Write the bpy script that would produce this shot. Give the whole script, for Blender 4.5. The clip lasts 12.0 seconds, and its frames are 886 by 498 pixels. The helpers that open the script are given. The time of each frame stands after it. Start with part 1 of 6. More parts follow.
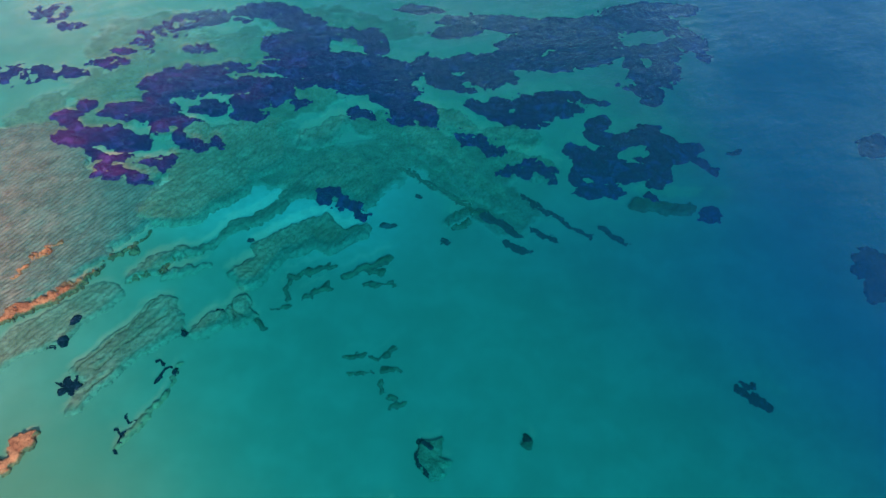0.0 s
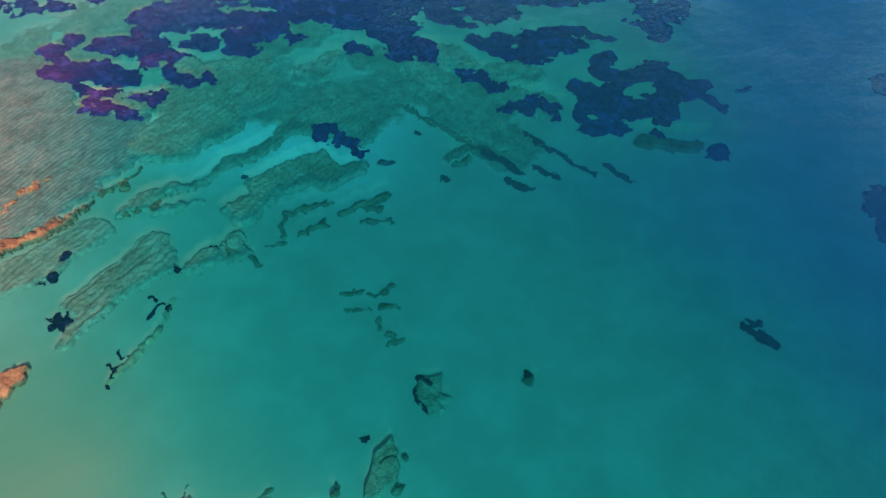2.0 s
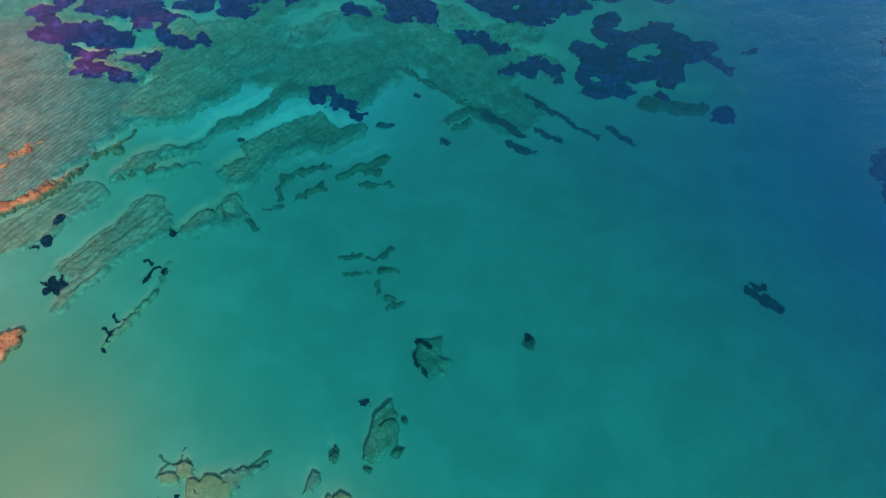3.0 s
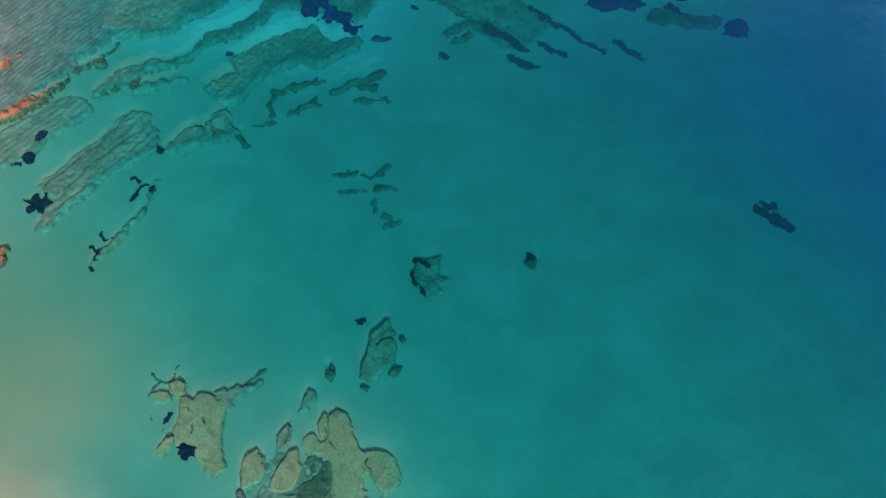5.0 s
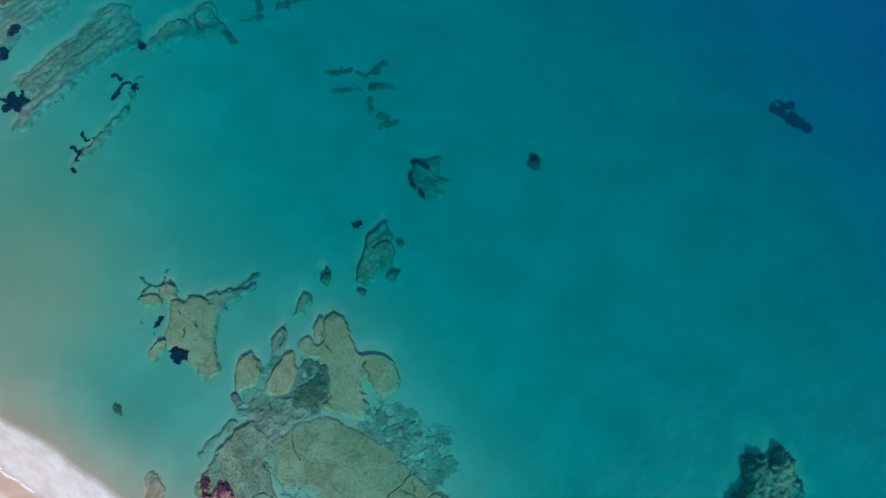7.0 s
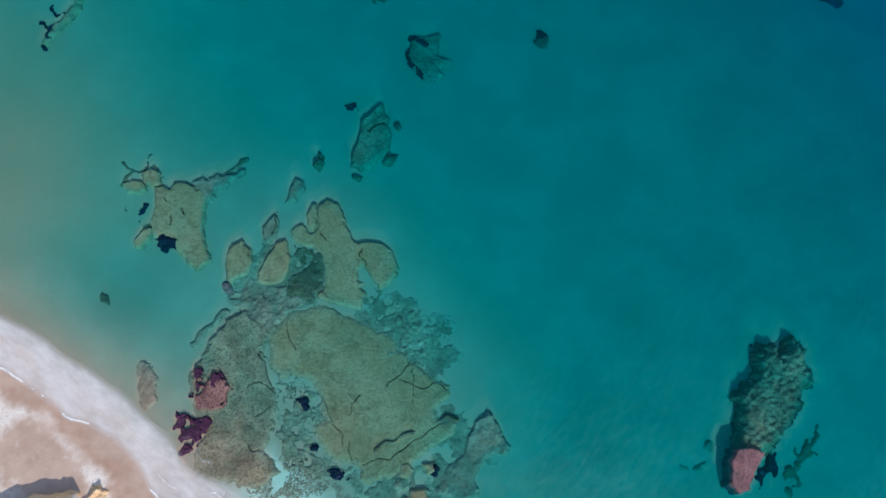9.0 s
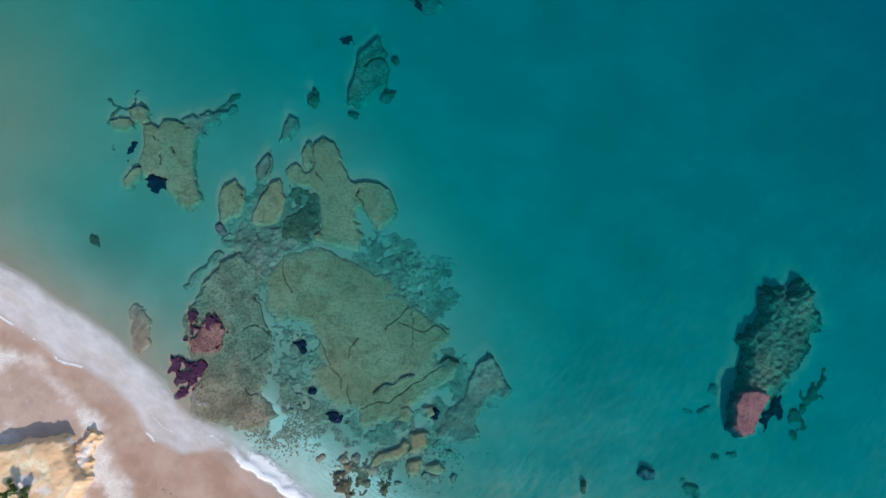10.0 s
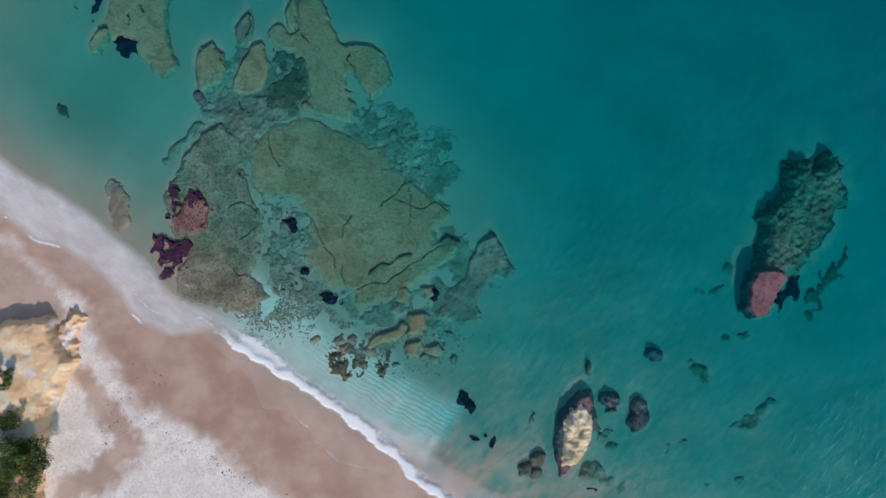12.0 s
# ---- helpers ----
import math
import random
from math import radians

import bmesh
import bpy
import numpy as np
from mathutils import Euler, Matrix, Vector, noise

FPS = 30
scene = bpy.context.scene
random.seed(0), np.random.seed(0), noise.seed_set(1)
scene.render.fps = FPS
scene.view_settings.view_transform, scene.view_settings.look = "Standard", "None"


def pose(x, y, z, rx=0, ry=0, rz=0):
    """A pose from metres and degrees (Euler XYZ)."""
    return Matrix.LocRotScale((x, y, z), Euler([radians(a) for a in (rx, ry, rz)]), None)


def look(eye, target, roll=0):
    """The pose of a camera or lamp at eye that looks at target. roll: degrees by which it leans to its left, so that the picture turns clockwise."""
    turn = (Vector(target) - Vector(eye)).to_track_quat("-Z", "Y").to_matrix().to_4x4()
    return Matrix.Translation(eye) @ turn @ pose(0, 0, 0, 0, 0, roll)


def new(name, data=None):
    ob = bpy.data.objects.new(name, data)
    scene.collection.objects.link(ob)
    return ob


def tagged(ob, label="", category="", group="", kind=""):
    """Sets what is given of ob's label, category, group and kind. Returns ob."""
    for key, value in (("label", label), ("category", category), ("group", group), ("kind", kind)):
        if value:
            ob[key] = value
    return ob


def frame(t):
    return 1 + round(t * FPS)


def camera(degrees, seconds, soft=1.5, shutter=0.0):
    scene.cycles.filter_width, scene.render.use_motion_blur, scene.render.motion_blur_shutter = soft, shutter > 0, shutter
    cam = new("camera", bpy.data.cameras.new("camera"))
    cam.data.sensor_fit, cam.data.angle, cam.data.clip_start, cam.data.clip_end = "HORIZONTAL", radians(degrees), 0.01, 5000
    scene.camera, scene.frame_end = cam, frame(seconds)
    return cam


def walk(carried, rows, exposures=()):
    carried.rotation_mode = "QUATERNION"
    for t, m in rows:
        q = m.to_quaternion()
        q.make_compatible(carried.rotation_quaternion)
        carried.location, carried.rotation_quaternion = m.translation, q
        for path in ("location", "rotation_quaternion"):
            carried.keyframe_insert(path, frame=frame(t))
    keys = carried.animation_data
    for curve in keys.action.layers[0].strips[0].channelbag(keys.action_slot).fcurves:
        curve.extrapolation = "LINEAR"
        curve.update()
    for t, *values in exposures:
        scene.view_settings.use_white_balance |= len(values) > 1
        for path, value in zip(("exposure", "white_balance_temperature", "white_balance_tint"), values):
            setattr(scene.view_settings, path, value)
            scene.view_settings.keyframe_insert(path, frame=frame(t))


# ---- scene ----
cam = camera(63.66, 12.0)
# seconds, eye in metres, turn in degrees
EXPOSURES = [(0.0, 0.46, 7100, 4), (2.5, 0.44, 7700, 3), (5.5, 0.36, 7150, 6), (7.0, 0.24, 6350, 7), (9.0, 0.02, 6150, 7), (10.5, -0.1, 6150, 8), (12.0, -0.38, 6200, 9)]
ROWS = [
    (0, 0.01, 0.04, 109.97, 39.97, -1.14, 1.39),
    (0.5, 0.14, -0.31, 108.45, 39.25, -1.13, 1.41),
    (1, 0.25, -0.58, 106.94, 38.50, -1.11, 1.42),
    (1.5, 0.36, -0.80, 105.45, 37.66, -1.08, 1.43),
    (2, 0.45, -1.12, 103.99, 36.80, -1.06, 1.43),
    (2.5, 0.50, -1.37, 102.55, 35.81, -1.02, 1.41),
    (3, 0.63, -1.62, 101.12, 34.79, -1.00, 1.43),
    (3.5, 0.78, -1.82, 99.68, 33.75, -0.98, 1.41),
    (4, 0.87, -2.05, 98.27, 32.60, -0.96, 1.41),
    (4.5, 0.96, -2.27, 96.87, 31.37, -0.95, 1.39),
    (5, 1.02, -2.51, 95.46, 30.04, -0.94, 1.39),
    (5.5, 1.10, -2.70, 94.07, 28.67, -0.93, 1.36),
    (6, 1.20, -2.92, 92.65, 27.23, -0.90, 1.36),
    (6.5, 1.24, -3.15, 91.25, 25.68, -0.88, 1.33),
    (7, 1.25, -3.38, 89.80, 24.00, -0.88, 1.32),
    (7.5, 1.30, -3.58, 88.40, 22.28, -0.88, 1.31),
    (8, 1.33, -3.78, 86.97, 20.48, -0.87, 1.30),
    (8.5, 1.36, -3.97, 85.53, 18.59, -0.86, 1.29),
    (9, 1.40, -4.23, 84.07, 16.60, -0.83, 1.27),
    (9.5, 1.40, -4.32, 82.63, 14.57, -0.83, 1.28),
    (10, 1.46, -4.45, 81.19, 12.49, -0.81, 1.24),
    (10.5, 1.50, -4.59, 79.74, 10.33, -0.80, 1.22),
    (11, 1.55, -4.67, 78.28, 8.08, -0.78, 1.23),
    (11.5, 1.60, -4.74, 76.82, 5.77, -0.76, 1.18),
    (12, 1.70, -4.87, 75.37, 3.42, -0.72, 1.15),
]
walk(cam, [(t, pose(x, y, z, rx, ry, rz)) for t, x, y, z, rx, ry, rz in ROWS], EXPOSURES)

# ---- sky and sun ----
SUN_UP, SUN_ROUND = 41.0, 164.0  # degrees above the horizon, and round from north
world = bpy.data.worlds.new("sky")
scene.world = world
world.use_nodes = True
sky = world.node_tree.nodes.new("ShaderNodeTexSky")
sky.sky_type, sky.sun_disc = "NISHITA", False
sky.sun_elevation, sky.sun_rotation = radians(SUN_UP), radians(SUN_ROUND)
sky.dust_density, sky.air_density, sky.ozone_density = 0.9, 1.15, 1.8
backing = world.node_tree.nodes["Background"]
backing.inputs["Strength"].default_value = 0.15
world.node_tree.links.new(sky.outputs[0], backing.inputs["Color"])
sun = new("sun", bpy.data.lights.new("sun", "SUN"))
sun.data.energy, sun.data.angle, sun.data.color = 3.1, radians(0.6), (1.0, 0.95, 0.88)
a, e = radians(SUN_ROUND), radians(SUN_UP)
sun.matrix_world = look((60 * math.sin(a) * math.cos(e), 60 * math.cos(a) * math.cos(e), 60 * math.sin(e) + 60), (0, 0, 60))


# ---- materials ----
class Nodes:
    """A node material, with short ways to add nodes and join them."""

    def __init__(self, name):
        self.material = bpy.data.materials.new(name)
        self.material.use_nodes = True
        self.tree = self.material.node_tree
        self.tree.nodes.clear()
        self.out = self.tree.nodes.new("ShaderNodeOutputMaterial")
        self.where = self.add("ShaderNodeTexCoord").outputs["Object"]

    def add(self, kind, **inputs):
        node = self.tree.nodes.new(kind)
        for key, value in inputs.items():
            self.put(node.inputs[key.replace("_", " ")], value)
        return node

    def put(self, socket, value):
        if isinstance(value, bpy.types.NodeSocket):
            self.tree.links.new(value, socket)
        elif isinstance(value, tuple) and len(value) == 3 and socket.type == "RGBA":
            socket.default_value = (*value, 1)
        else:
            socket.default_value = value

    def maths(self, what, a, b=0.0, clamp=False):
        node = self.tree.nodes.new("ShaderNodeMath")
        node.operation, node.use_clamp = what, clamp
        self.put(node.inputs[0], a)
        self.put(node.inputs[1], b)
        return node.outputs[0]

    def span(self, value, low, high, to_low=0.0, to_high=1.0):
        node = self.add("ShaderNodeMapRange", Value=value, From_Min=low, From_Max=high, To_Min=to_low, To_Max=to_high)
        node.interpolation_type = "SMOOTHSTEP"
        return node.outputs[0]

    def mix(self, factor, a, b):
        node = self.tree.nodes.new("ShaderNodeMix")
        node.data_type = "RGBA"
        for socket, value in zip((node.inputs[0], node.inputs[6], node.inputs[7]), (factor, a, b)):
            self.put(socket, value)
        return node.outputs[2]

    def noise(self, size, detail=4.0, rough=0.55, stretch=None, turn=0.0, warp=0.0):
        where = self.where
        if stretch:
            node = self.add("ShaderNodeMapping", Vector=where)
            node.vector_type = "TEXTURE"
            node.inputs["Rotation"].default_value = (0, 0, radians(turn))
            node.inputs["Scale"].default_value = stretch
            where = node.outputs[0]
        return self.add("ShaderNodeTexNoise", Vector=where, Scale=1.0 / size, Detail=detail, Roughness=rough, Distortion=warp).outputs["Fac"]

    def named(self, name):
        node = self.tree.nodes.new("ShaderNodeAttribute")
        node.attribute_name = name
        return node.outputs["Fac"]

    def bump(self, height, distance, strength=1.0, normal=None):
        node = self.add("ShaderNodeBump", Height=height, Distance=distance, Strength=strength)
        if normal is not None:
            self.put(node.inputs["Normal"], normal)
        return node.outputs[0]

    def surface(self, colour, roughness=0.8, normal=None, specular=0.3):
        node = self.add("ShaderNodeBsdfPrincipled", Base_Color=colour, Roughness=roughness)
        self.put(node.inputs["Specular IOR Level"], specular)
        if normal is not None:
            self.put(node.inputs["Normal"], normal)
        self.tree.links.new(node.outputs[0], self.out.inputs[0])
        return self.material


def sand_material():
    n = Nodes("sand")
    ridge = n.maths("SINE", n.maths("ADD", n.maths("MULTIPLY", n.named("out"), 13.0), n.maths("MULTIPLY", n.noise(2.0, 4, 0.55), 17.0)))
    ridge = n.maths("MULTIPLY", n.maths("MULTIPLY", ridge, n.named("ripple")), 0.5)
    wet, silt = n.named("wet"), n.named("silt")
    grain, blotch, mid = n.noise(0.25, 5, 0.7), n.noise(9.0, 5, 0.6), n.noise(1.6, 5, 0.65)
    dry = n.mix(n.span(mid, 0.35, 0.7), (0.80, 0.67, 0.58), (0.92, 0.82, 0.74))
    dry = n.mix(n.span(grain, 0.42, 0.75), dry, (0.60, 0.48, 0.43))
    damp = n.mix(n.span(n.noise(4.5, 5, 0.6), 0.35, 0.65), (0.42, 0.25, 0.175), (0.55, 0.36, 0.27))
    land = n.mix(wet, dry, damp)
    under = n.mix(n.span(blotch, 0.35, 0.7), (0.43, 0.290, 0.205), (0.495, 0.350, 0.255))
    under = n.mix(n.maths("MULTIPLY", n.span(mid, 0.45, 0.75), 0.35), under, (0.34, 0.30, 0.22))
    under = n.mix(n.maths("MULTIPLY", n.named("muddy"), 0.9), under, n.mix(mid, (0.37, 0.235, 0.140), (0.42, 0.265, 0.165)))
    colour = n.mix(silt, land, n.mix(n.maths("MULTIPLY", n.named("bright"), n.span(mid, 0.3, 0.7, 0.95, 0.6)), under, (0.74, 0.68, 0.58)))
    colour = n.mix(n.span(ridge, 0.0, 0.5, 0.0, 0.3), colour, (0.40, 0.37, 0.29))
    ripples = n.maths("ADD", n.maths("ADD", grain, ridge), n.maths("MULTIPLY", mid, 2.0))
    return n.surface(colour, n.span(wet, 0, 1, 0.9, 0.45), n.bump(ripples, 0.05, 0.5))


def rock_material(name, dark, light, weed, weed_from=0.55, grain_size=0.5, streak=(1.0, 1.0, 1.0), turn=0.0, bump=0.12, sandy=0.0, pits=0.7):
    n = Nodes(name)
    fringe, ledge = n.named("fringe"), n.named("ledge")
    grain, blotch, pores = n.noise(grain_size, 6, 0.72, streak, turn), n.noise(5.0, 6, 0.66, None, 0, 0.8), n.noise(grain_size * 0.4, 5, 0.75)
    mid = n.noise(1.7, 5, 0.7, streak, turn, 0.5)
    colour = n.mix(n.span(blotch, 0.34, 0.66), dark, light)
    colour = n.mix(n.maths("MULTIPLY", n.span(mid, 0.48, 0.68), 0.6), colour, tuple(0.55 * v for v in dark))
    colour = n.mix(n.maths("MULTIPLY", n.span(grain, 0.47, 0.62), pits), colour, tuple(0.38 * v for v in dark))
    colour = n.mix(n.maths("MULTIPLY", n.span(pores, 0.55, 0.75), 0.45), colour, tuple(min(1.0, 1.35 * v) for v in light))
    growth = n.maths("ADD", n.maths("MULTIPLY", fringe, 0.42), n.maths("ADD", n.maths("MULTIPLY", n.span(pores, 0.3, 0.75), 0.35), n.maths("MULTIPLY", n.span(mid, 0.3, 0.7), 0.35)))
    colour = n.mix(n.span(growth, weed_from, weed_from + 0.3), colour, weed)
    if sandy:
        drift = n.maths("ADD", n.named("rim"), n.maths("MULTIPLY", n.maths("ADD", blotch, mid), 0.55))
        colour = n.mix(n.maths("MULTIPLY", n.span(drift, 1.0, 1.45), sandy), colour, (0.50, 0.41, 0.31))
    # Rock colour is darker along the low side of each strata step.
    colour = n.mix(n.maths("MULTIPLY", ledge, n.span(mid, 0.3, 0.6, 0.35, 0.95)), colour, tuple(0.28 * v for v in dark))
    colour = n.mix(n.maths("MULTIPLY", n.named("split"), 0.6), colour, (0.02, 0.022, 0.02))
    height = n.maths("ADD", n.maths("ADD", grain, n.maths("MULTIPLY", pores, 0.5)), n.maths("MULTIPLY", mid, 1.5))
    return n.surface(colour, 0.85, n.bump(height, bump, 1.0))


def grass_material(name, dark, light):
    n = Nodes(name)
    tuft, lump = n.noise(0.9, 6, 0.7, None, 0, 0.8), n.noise(3.2, 5, 0.68, None, 0, 0.6)
    colour = n.mix(n.span(tuft, 0.4, 0.72), dark, light)
    colour = n.mix(n.maths("MULTIPLY", n.span(lump, 0.5, 0.68), 0.65), colour, tuple(1.9 * v for v in light))
    colour = n.mix(n.maths("MULTIPLY", n.span(n.noise(0.7, 4, 0.65), 0.58, 0.68), 0.5), colour, (0.22, 0.13, 0.22))
    return n.surface(colour, 0.95, n.bump(tuft, 0.35, 0.9), 0.1)


WATER_TINT, WATER_MURK = (0.95, 0.113, 0.059), 0.022  # loss for each metre of depth
def water_material():
    n = Nodes("sea water")
    depth = n.named("depth")
    swell = n.noise(3.2, 3, 0.5, (2.2, 1.0, 1.0), 25)
    chop = n.noise(0.65, 4, 0.6, (2.4, 1.0, 1.0), 50)
    fine = n.noise(0.33, 3, 0.6, (2.2, 1.0, 1.0), 62)
    crests = n.maths("ADD", n.maths("SUBTRACT", chop, 0.5), n.maths("SUBTRACT", swell, 0.5))
    # Overdrawn wave height varies the tint, painting wavelet glimmer into the water colour.
    glimmer_depth = n.maths("MAXIMUM", n.maths("ADD", depth, n.maths("MULTIPLY", n.maths("MULTIPLY", crests, n.named("wind")), 2.6)), n.maths("MULTIPLY", depth, 0.4))
    pull = [n.maths("EXPONENT", n.maths("MULTIPLY", glimmer_depth, -k)) for k in WATER_TINT]
    tint = n.add("ShaderNodeCombineColor", Red=pull[0], Green=pull[1], Blue=pull[2]).outputs[0]
    clear = n.add("ShaderNodeBsdfTransparent", Color=tint)
    body = n.mix(n.span(depth, 3.5, 8.0), (0.0, 0.22, 0.17), (0.0, 0.17, 0.50))
    murk = n.add("ShaderNodeBsdfDiffuse", Color=body)
    part = n.maths("SUBTRACT", 1.0, n.maths("EXPONENT", n.maths("MULTIPLY", depth, -WATER_MURK)))
    inside = n.add("ShaderNodeMixShader", Fac=part)
    n.put(inside.inputs[1], clear.outputs[0])
    n.put(inside.inputs[2], murk.outputs[0])
    waves = n.maths("MULTIPLY", n.maths("ADD", n.maths("ADD", chop, n.maths("MULTIPLY", fine, 0.6)), n.maths("MULTIPLY", swell, 1.1)), n.named("wind"))
    normal = n.bump(waves, 0.36, 1.0)
    facing = n.add("ShaderNodeLayerWeight", Blend=0.5, Normal=normal).outputs["Facing"]
    mirror = n.maths("ADD", 0.012, n.maths("MULTIPLY", n.maths("POWER", facing, 4.0), 1.5), True)
    gloss = n.add("ShaderNodeBsdfGlossy", Color=(0.42, 0.74, 1.0), Roughness=0.13, Normal=normal)
    top = n.add("ShaderNodeMixShader", Fac=mirror)
    n.put(top.inputs[1], inside.outputs[0])
    n.put(top.inputs[2], gloss.outputs[0])
    n.tree.links.new(top.outputs[0], n.out.inputs[0])
    return n.material


def foam_material():
    n = Nodes("foam")
    lace = n.noise(0.55, 6, 0.75, None, 0, 1.2)
    fine = n.noise(0.16, 4, 0.7)
    threads = n.span(n.maths("ADD", n.named("lace"), n.maths("ADD", lace, n.maths("MULTIPLY", fine, 0.4))), 0.95, 1.5)
    film = n.maths("MULTIPLY", n.named("film"), n.span(n.noise(1.9, 6, 0.68, (2.0, 1.0, 1.0), -33), 0.25, 0.75, 0.55, 1.15))
    solid = n.maths("MULTIPLY", n.named("crest"), n.span(fine, 0.1, 0.7, 0.7, 1.2))
    cover = n.maths("MAXIMUM", n.maths("MAXIMUM", n.maths("MULTIPLY", threads, 0.9), film), solid, True)
    white = n.add("ShaderNodeBsdfDiffuse", Color=(0.90, 0.86, 0.84))
    none = n.add("ShaderNodeBsdfTransparent")
    both = n.add("ShaderNodeMixShader", Fac=cover)
    n.put(both.inputs[1], none.outputs[0])
    n.put(both.inputs[2], white.outputs[0])
    n.tree.links.new(both.outputs[0], n.out.inputs[0])
    return n.material


SAND, WATER, FOAM = sand_material(), water_material(), foam_material()
SLAB = rock_material("slab rock", (0.39, 0.22, 0.115), (0.49, 0.30, 0.175), (0.045, 0.045, 0.035), 0.66, 0.4, sandy=0.2, pits=0.4)
REEF = rock_material("reef rock", (0.30, 0.195, 0.135), (0.42, 0.295, 0.215), (0.045, 0.045, 0.04), 0.64, 0.6, (1.6, 1.0, 1.0), 58, 0.15, 0.25, 0.5)
CREST = rock_material("bare reef crest", (0.31, 0.105, 0.06), (0.48, 0.215, 0.12), (0.08, 0.06, 0.05), 0.62, 0.4)
STRATA = rock_material("layered reef rock", (0.22, 0.155, 0.13), (0.33, 0.24, 0.20), (0.05, 0.05, 0.045), 0.6, 0.5, (2.2, 1.0, 1.0), 58, 0.15, 0.3, 0.4)
FLAT = rock_material("sanded reef", (0.24, 0.195, 0.135), (0.36, 0.29, 0.20), (0.17, 0.145, 0.10), 0.6, 0.45, sandy=0.6, pits=0.5)
DARK = rock_material("dark kelpy rock", (0.10, 0.085, 0.06), (0.36, 0.28, 0.18), (0.014, 0.016, 0.028), 0.62, 0.22, bump=0.1)
OLIVE = rock_material("olive turf rock", (0.20, 0.155, 0.10), (0.37, 0.30, 0.20), (0.08, 0.04, 0.035), 0.74, 0.28, sandy=0.2)
WEEDY = rock_material("weedy rock", (0.105, 0.09, 0.055), (0.22, 0.185, 0.105), (0.020, 0.022, 0.022), 0.5, 0.26, sandy=0.2)
PINK = rock_material("pink coralline rock", (0.27, 0.115, 0.12), (0.37, 0.18, 0.175), (0.10, 0.04, 0.07), 0.55, 0.35)
PALE = rock_material("pale limestone", (0.70, 0.52, 0.31), (0.84, 0.69, 0.47), (0.30, 0.20, 0.12), 0.95, 0.6, pits=0.25)
GRASS = grass_material("seagrass", (0.056, 0.012, 0.082), (0.102, 0.030, 0.145))
CLUMP = grass_material("dark weed", (0.008, 0.012, 0.030), (0.012, 0.018, 0.040))
VIOLET = grass_material("violet weed", (0.05, 0.018, 0.045), (0.10, 0.038, 0.07))
DEEP = grass_material("deep blue weed", (0.024, 0.050, 0.065), (0.04, 0.075, 0.09))
CRUST = rock_material("red crust", (0.15, 0.055, 0.058), (0.38, 0.21, 0.18), (0.10, 0.035, 0.08), 0.62, 0.22, pits=0.9)


def cliff_material():
    n = Nodes("orange sandstone")
    broad, mid, fine = n.noise(4.5, 5, 0.6, None, 0, 0.8), n.noise(1.1, 6, 0.7), n.noise(0.25, 5, 0.75)
    colour = n.mix(n.span(broad, 0.36, 0.52), (0.88, 0.72, 0.48), (0.86, 0.53, 0.29))
    colour = n.mix(n.maths("MULTIPLY", n.span(n.noise(2.4, 4, 0.6, (1.4, 1.0, 1.0), 60), 0.56, 0.66), 0.85), colour, (0.84, 0.74, 0.70))
    colour = n.mix(n.maths("MULTIPLY", n.span(mid, 0.5, 0.75), 0.35), colour, (0.66, 0.40, 0.22))
    colour = n.mix(n.maths("MULTIPLY", n.span(fine, 0.55, 0.75), 0.4), colour, (0.90, 0.80, 0.60))
    return n.surface(colour, 0.9, n.bump(n.maths("ADD", n.maths("MULTIPLY", mid, 2.0), fine), 0.07, 1.0))


CLIFF = cliff_material()


def bark_material():
    n = Nodes("pale bark")
    return n.surface(n.mix(n.noise(0.2, 5, 0.7), (0.28, 0.22, 0.17), (0.50, 0.44, 0.37)), 0.9, n.bump(n.noise(0.08, 4, 0.7), 0.02, 0.8))


def leaf_material():
    n = Nodes("leaves")
    one = n.add("ShaderNodeNewGeometry").outputs["Random Per Island"]
    return n.surface(n.mix(n.span(one, 0.15, 0.95), (0.025, 0.055, 0.010), (0.12, 0.19, 0.035)), 0.6)


def stone_material():
    n = Nodes("dark pebbles")
    one = n.add("ShaderNodeNewGeometry").outputs["Random Per Island"]
    return n.surface(n.mix(one, (0.05, 0.04, 0.04), (0.26, 0.20, 0.17)), 0.9)


BARK, LEAF, STONE = bark_material(), leaf_material(), stone_material()


# ---- tools ----
def lattice(ix, iy, seed):
    """Repeatable random numbers from 0 to 1 on a whole-number lattice."""
    h = (ix.astype(np.int64) * 374761393 + iy.astype(np.int64) * 668265263 + seed * 1442695041) & 0x7FFFFFFF
    h = ((h ^ (h >> 13)) * 1274126177) & 0x7FFFFFFF
    return ((h ^ (h >> 16)) & 0xFFFF) / 65535.0


def fbm(x, y, size, seed=0, octaves=4):
    """Fractal value noise, about -1 to 1, with its largest lumps size metres across."""
    x, y = np.asarray(x, float) / size, np.asarray(y, float) / size
    out, amp, total = 0.0, 1.0, 0.0
    for k in range(octaves):
        ix, iy = np.floor(x), np.floor(y)
        u, v = x - ix, y - iy
        u, v = u * u * (3 - 2 * u), v * v * (3 - 2 * v)
        a, b = lattice(ix, iy, seed + k), lattice(ix + 1, iy, seed + k)
        c, d = lattice(ix, iy + 1, seed + k), lattice(ix + 1, iy + 1, seed + k)
        out = out + amp * (2 * ((a * (1 - u) + b * u) * (1 - v) + (c * (1 - u) + d * u) * v) - 1)
        total, amp, x, y = total + amp, amp * 0.5, x * 2.03 + 7.1, y * 2.03 + 3.7
    return out / total * 1.6


def step(a, b, x):
    t = np.clip((x - a) / (b - a), 0, 1)
    return t * t * (3 - 2 * t)


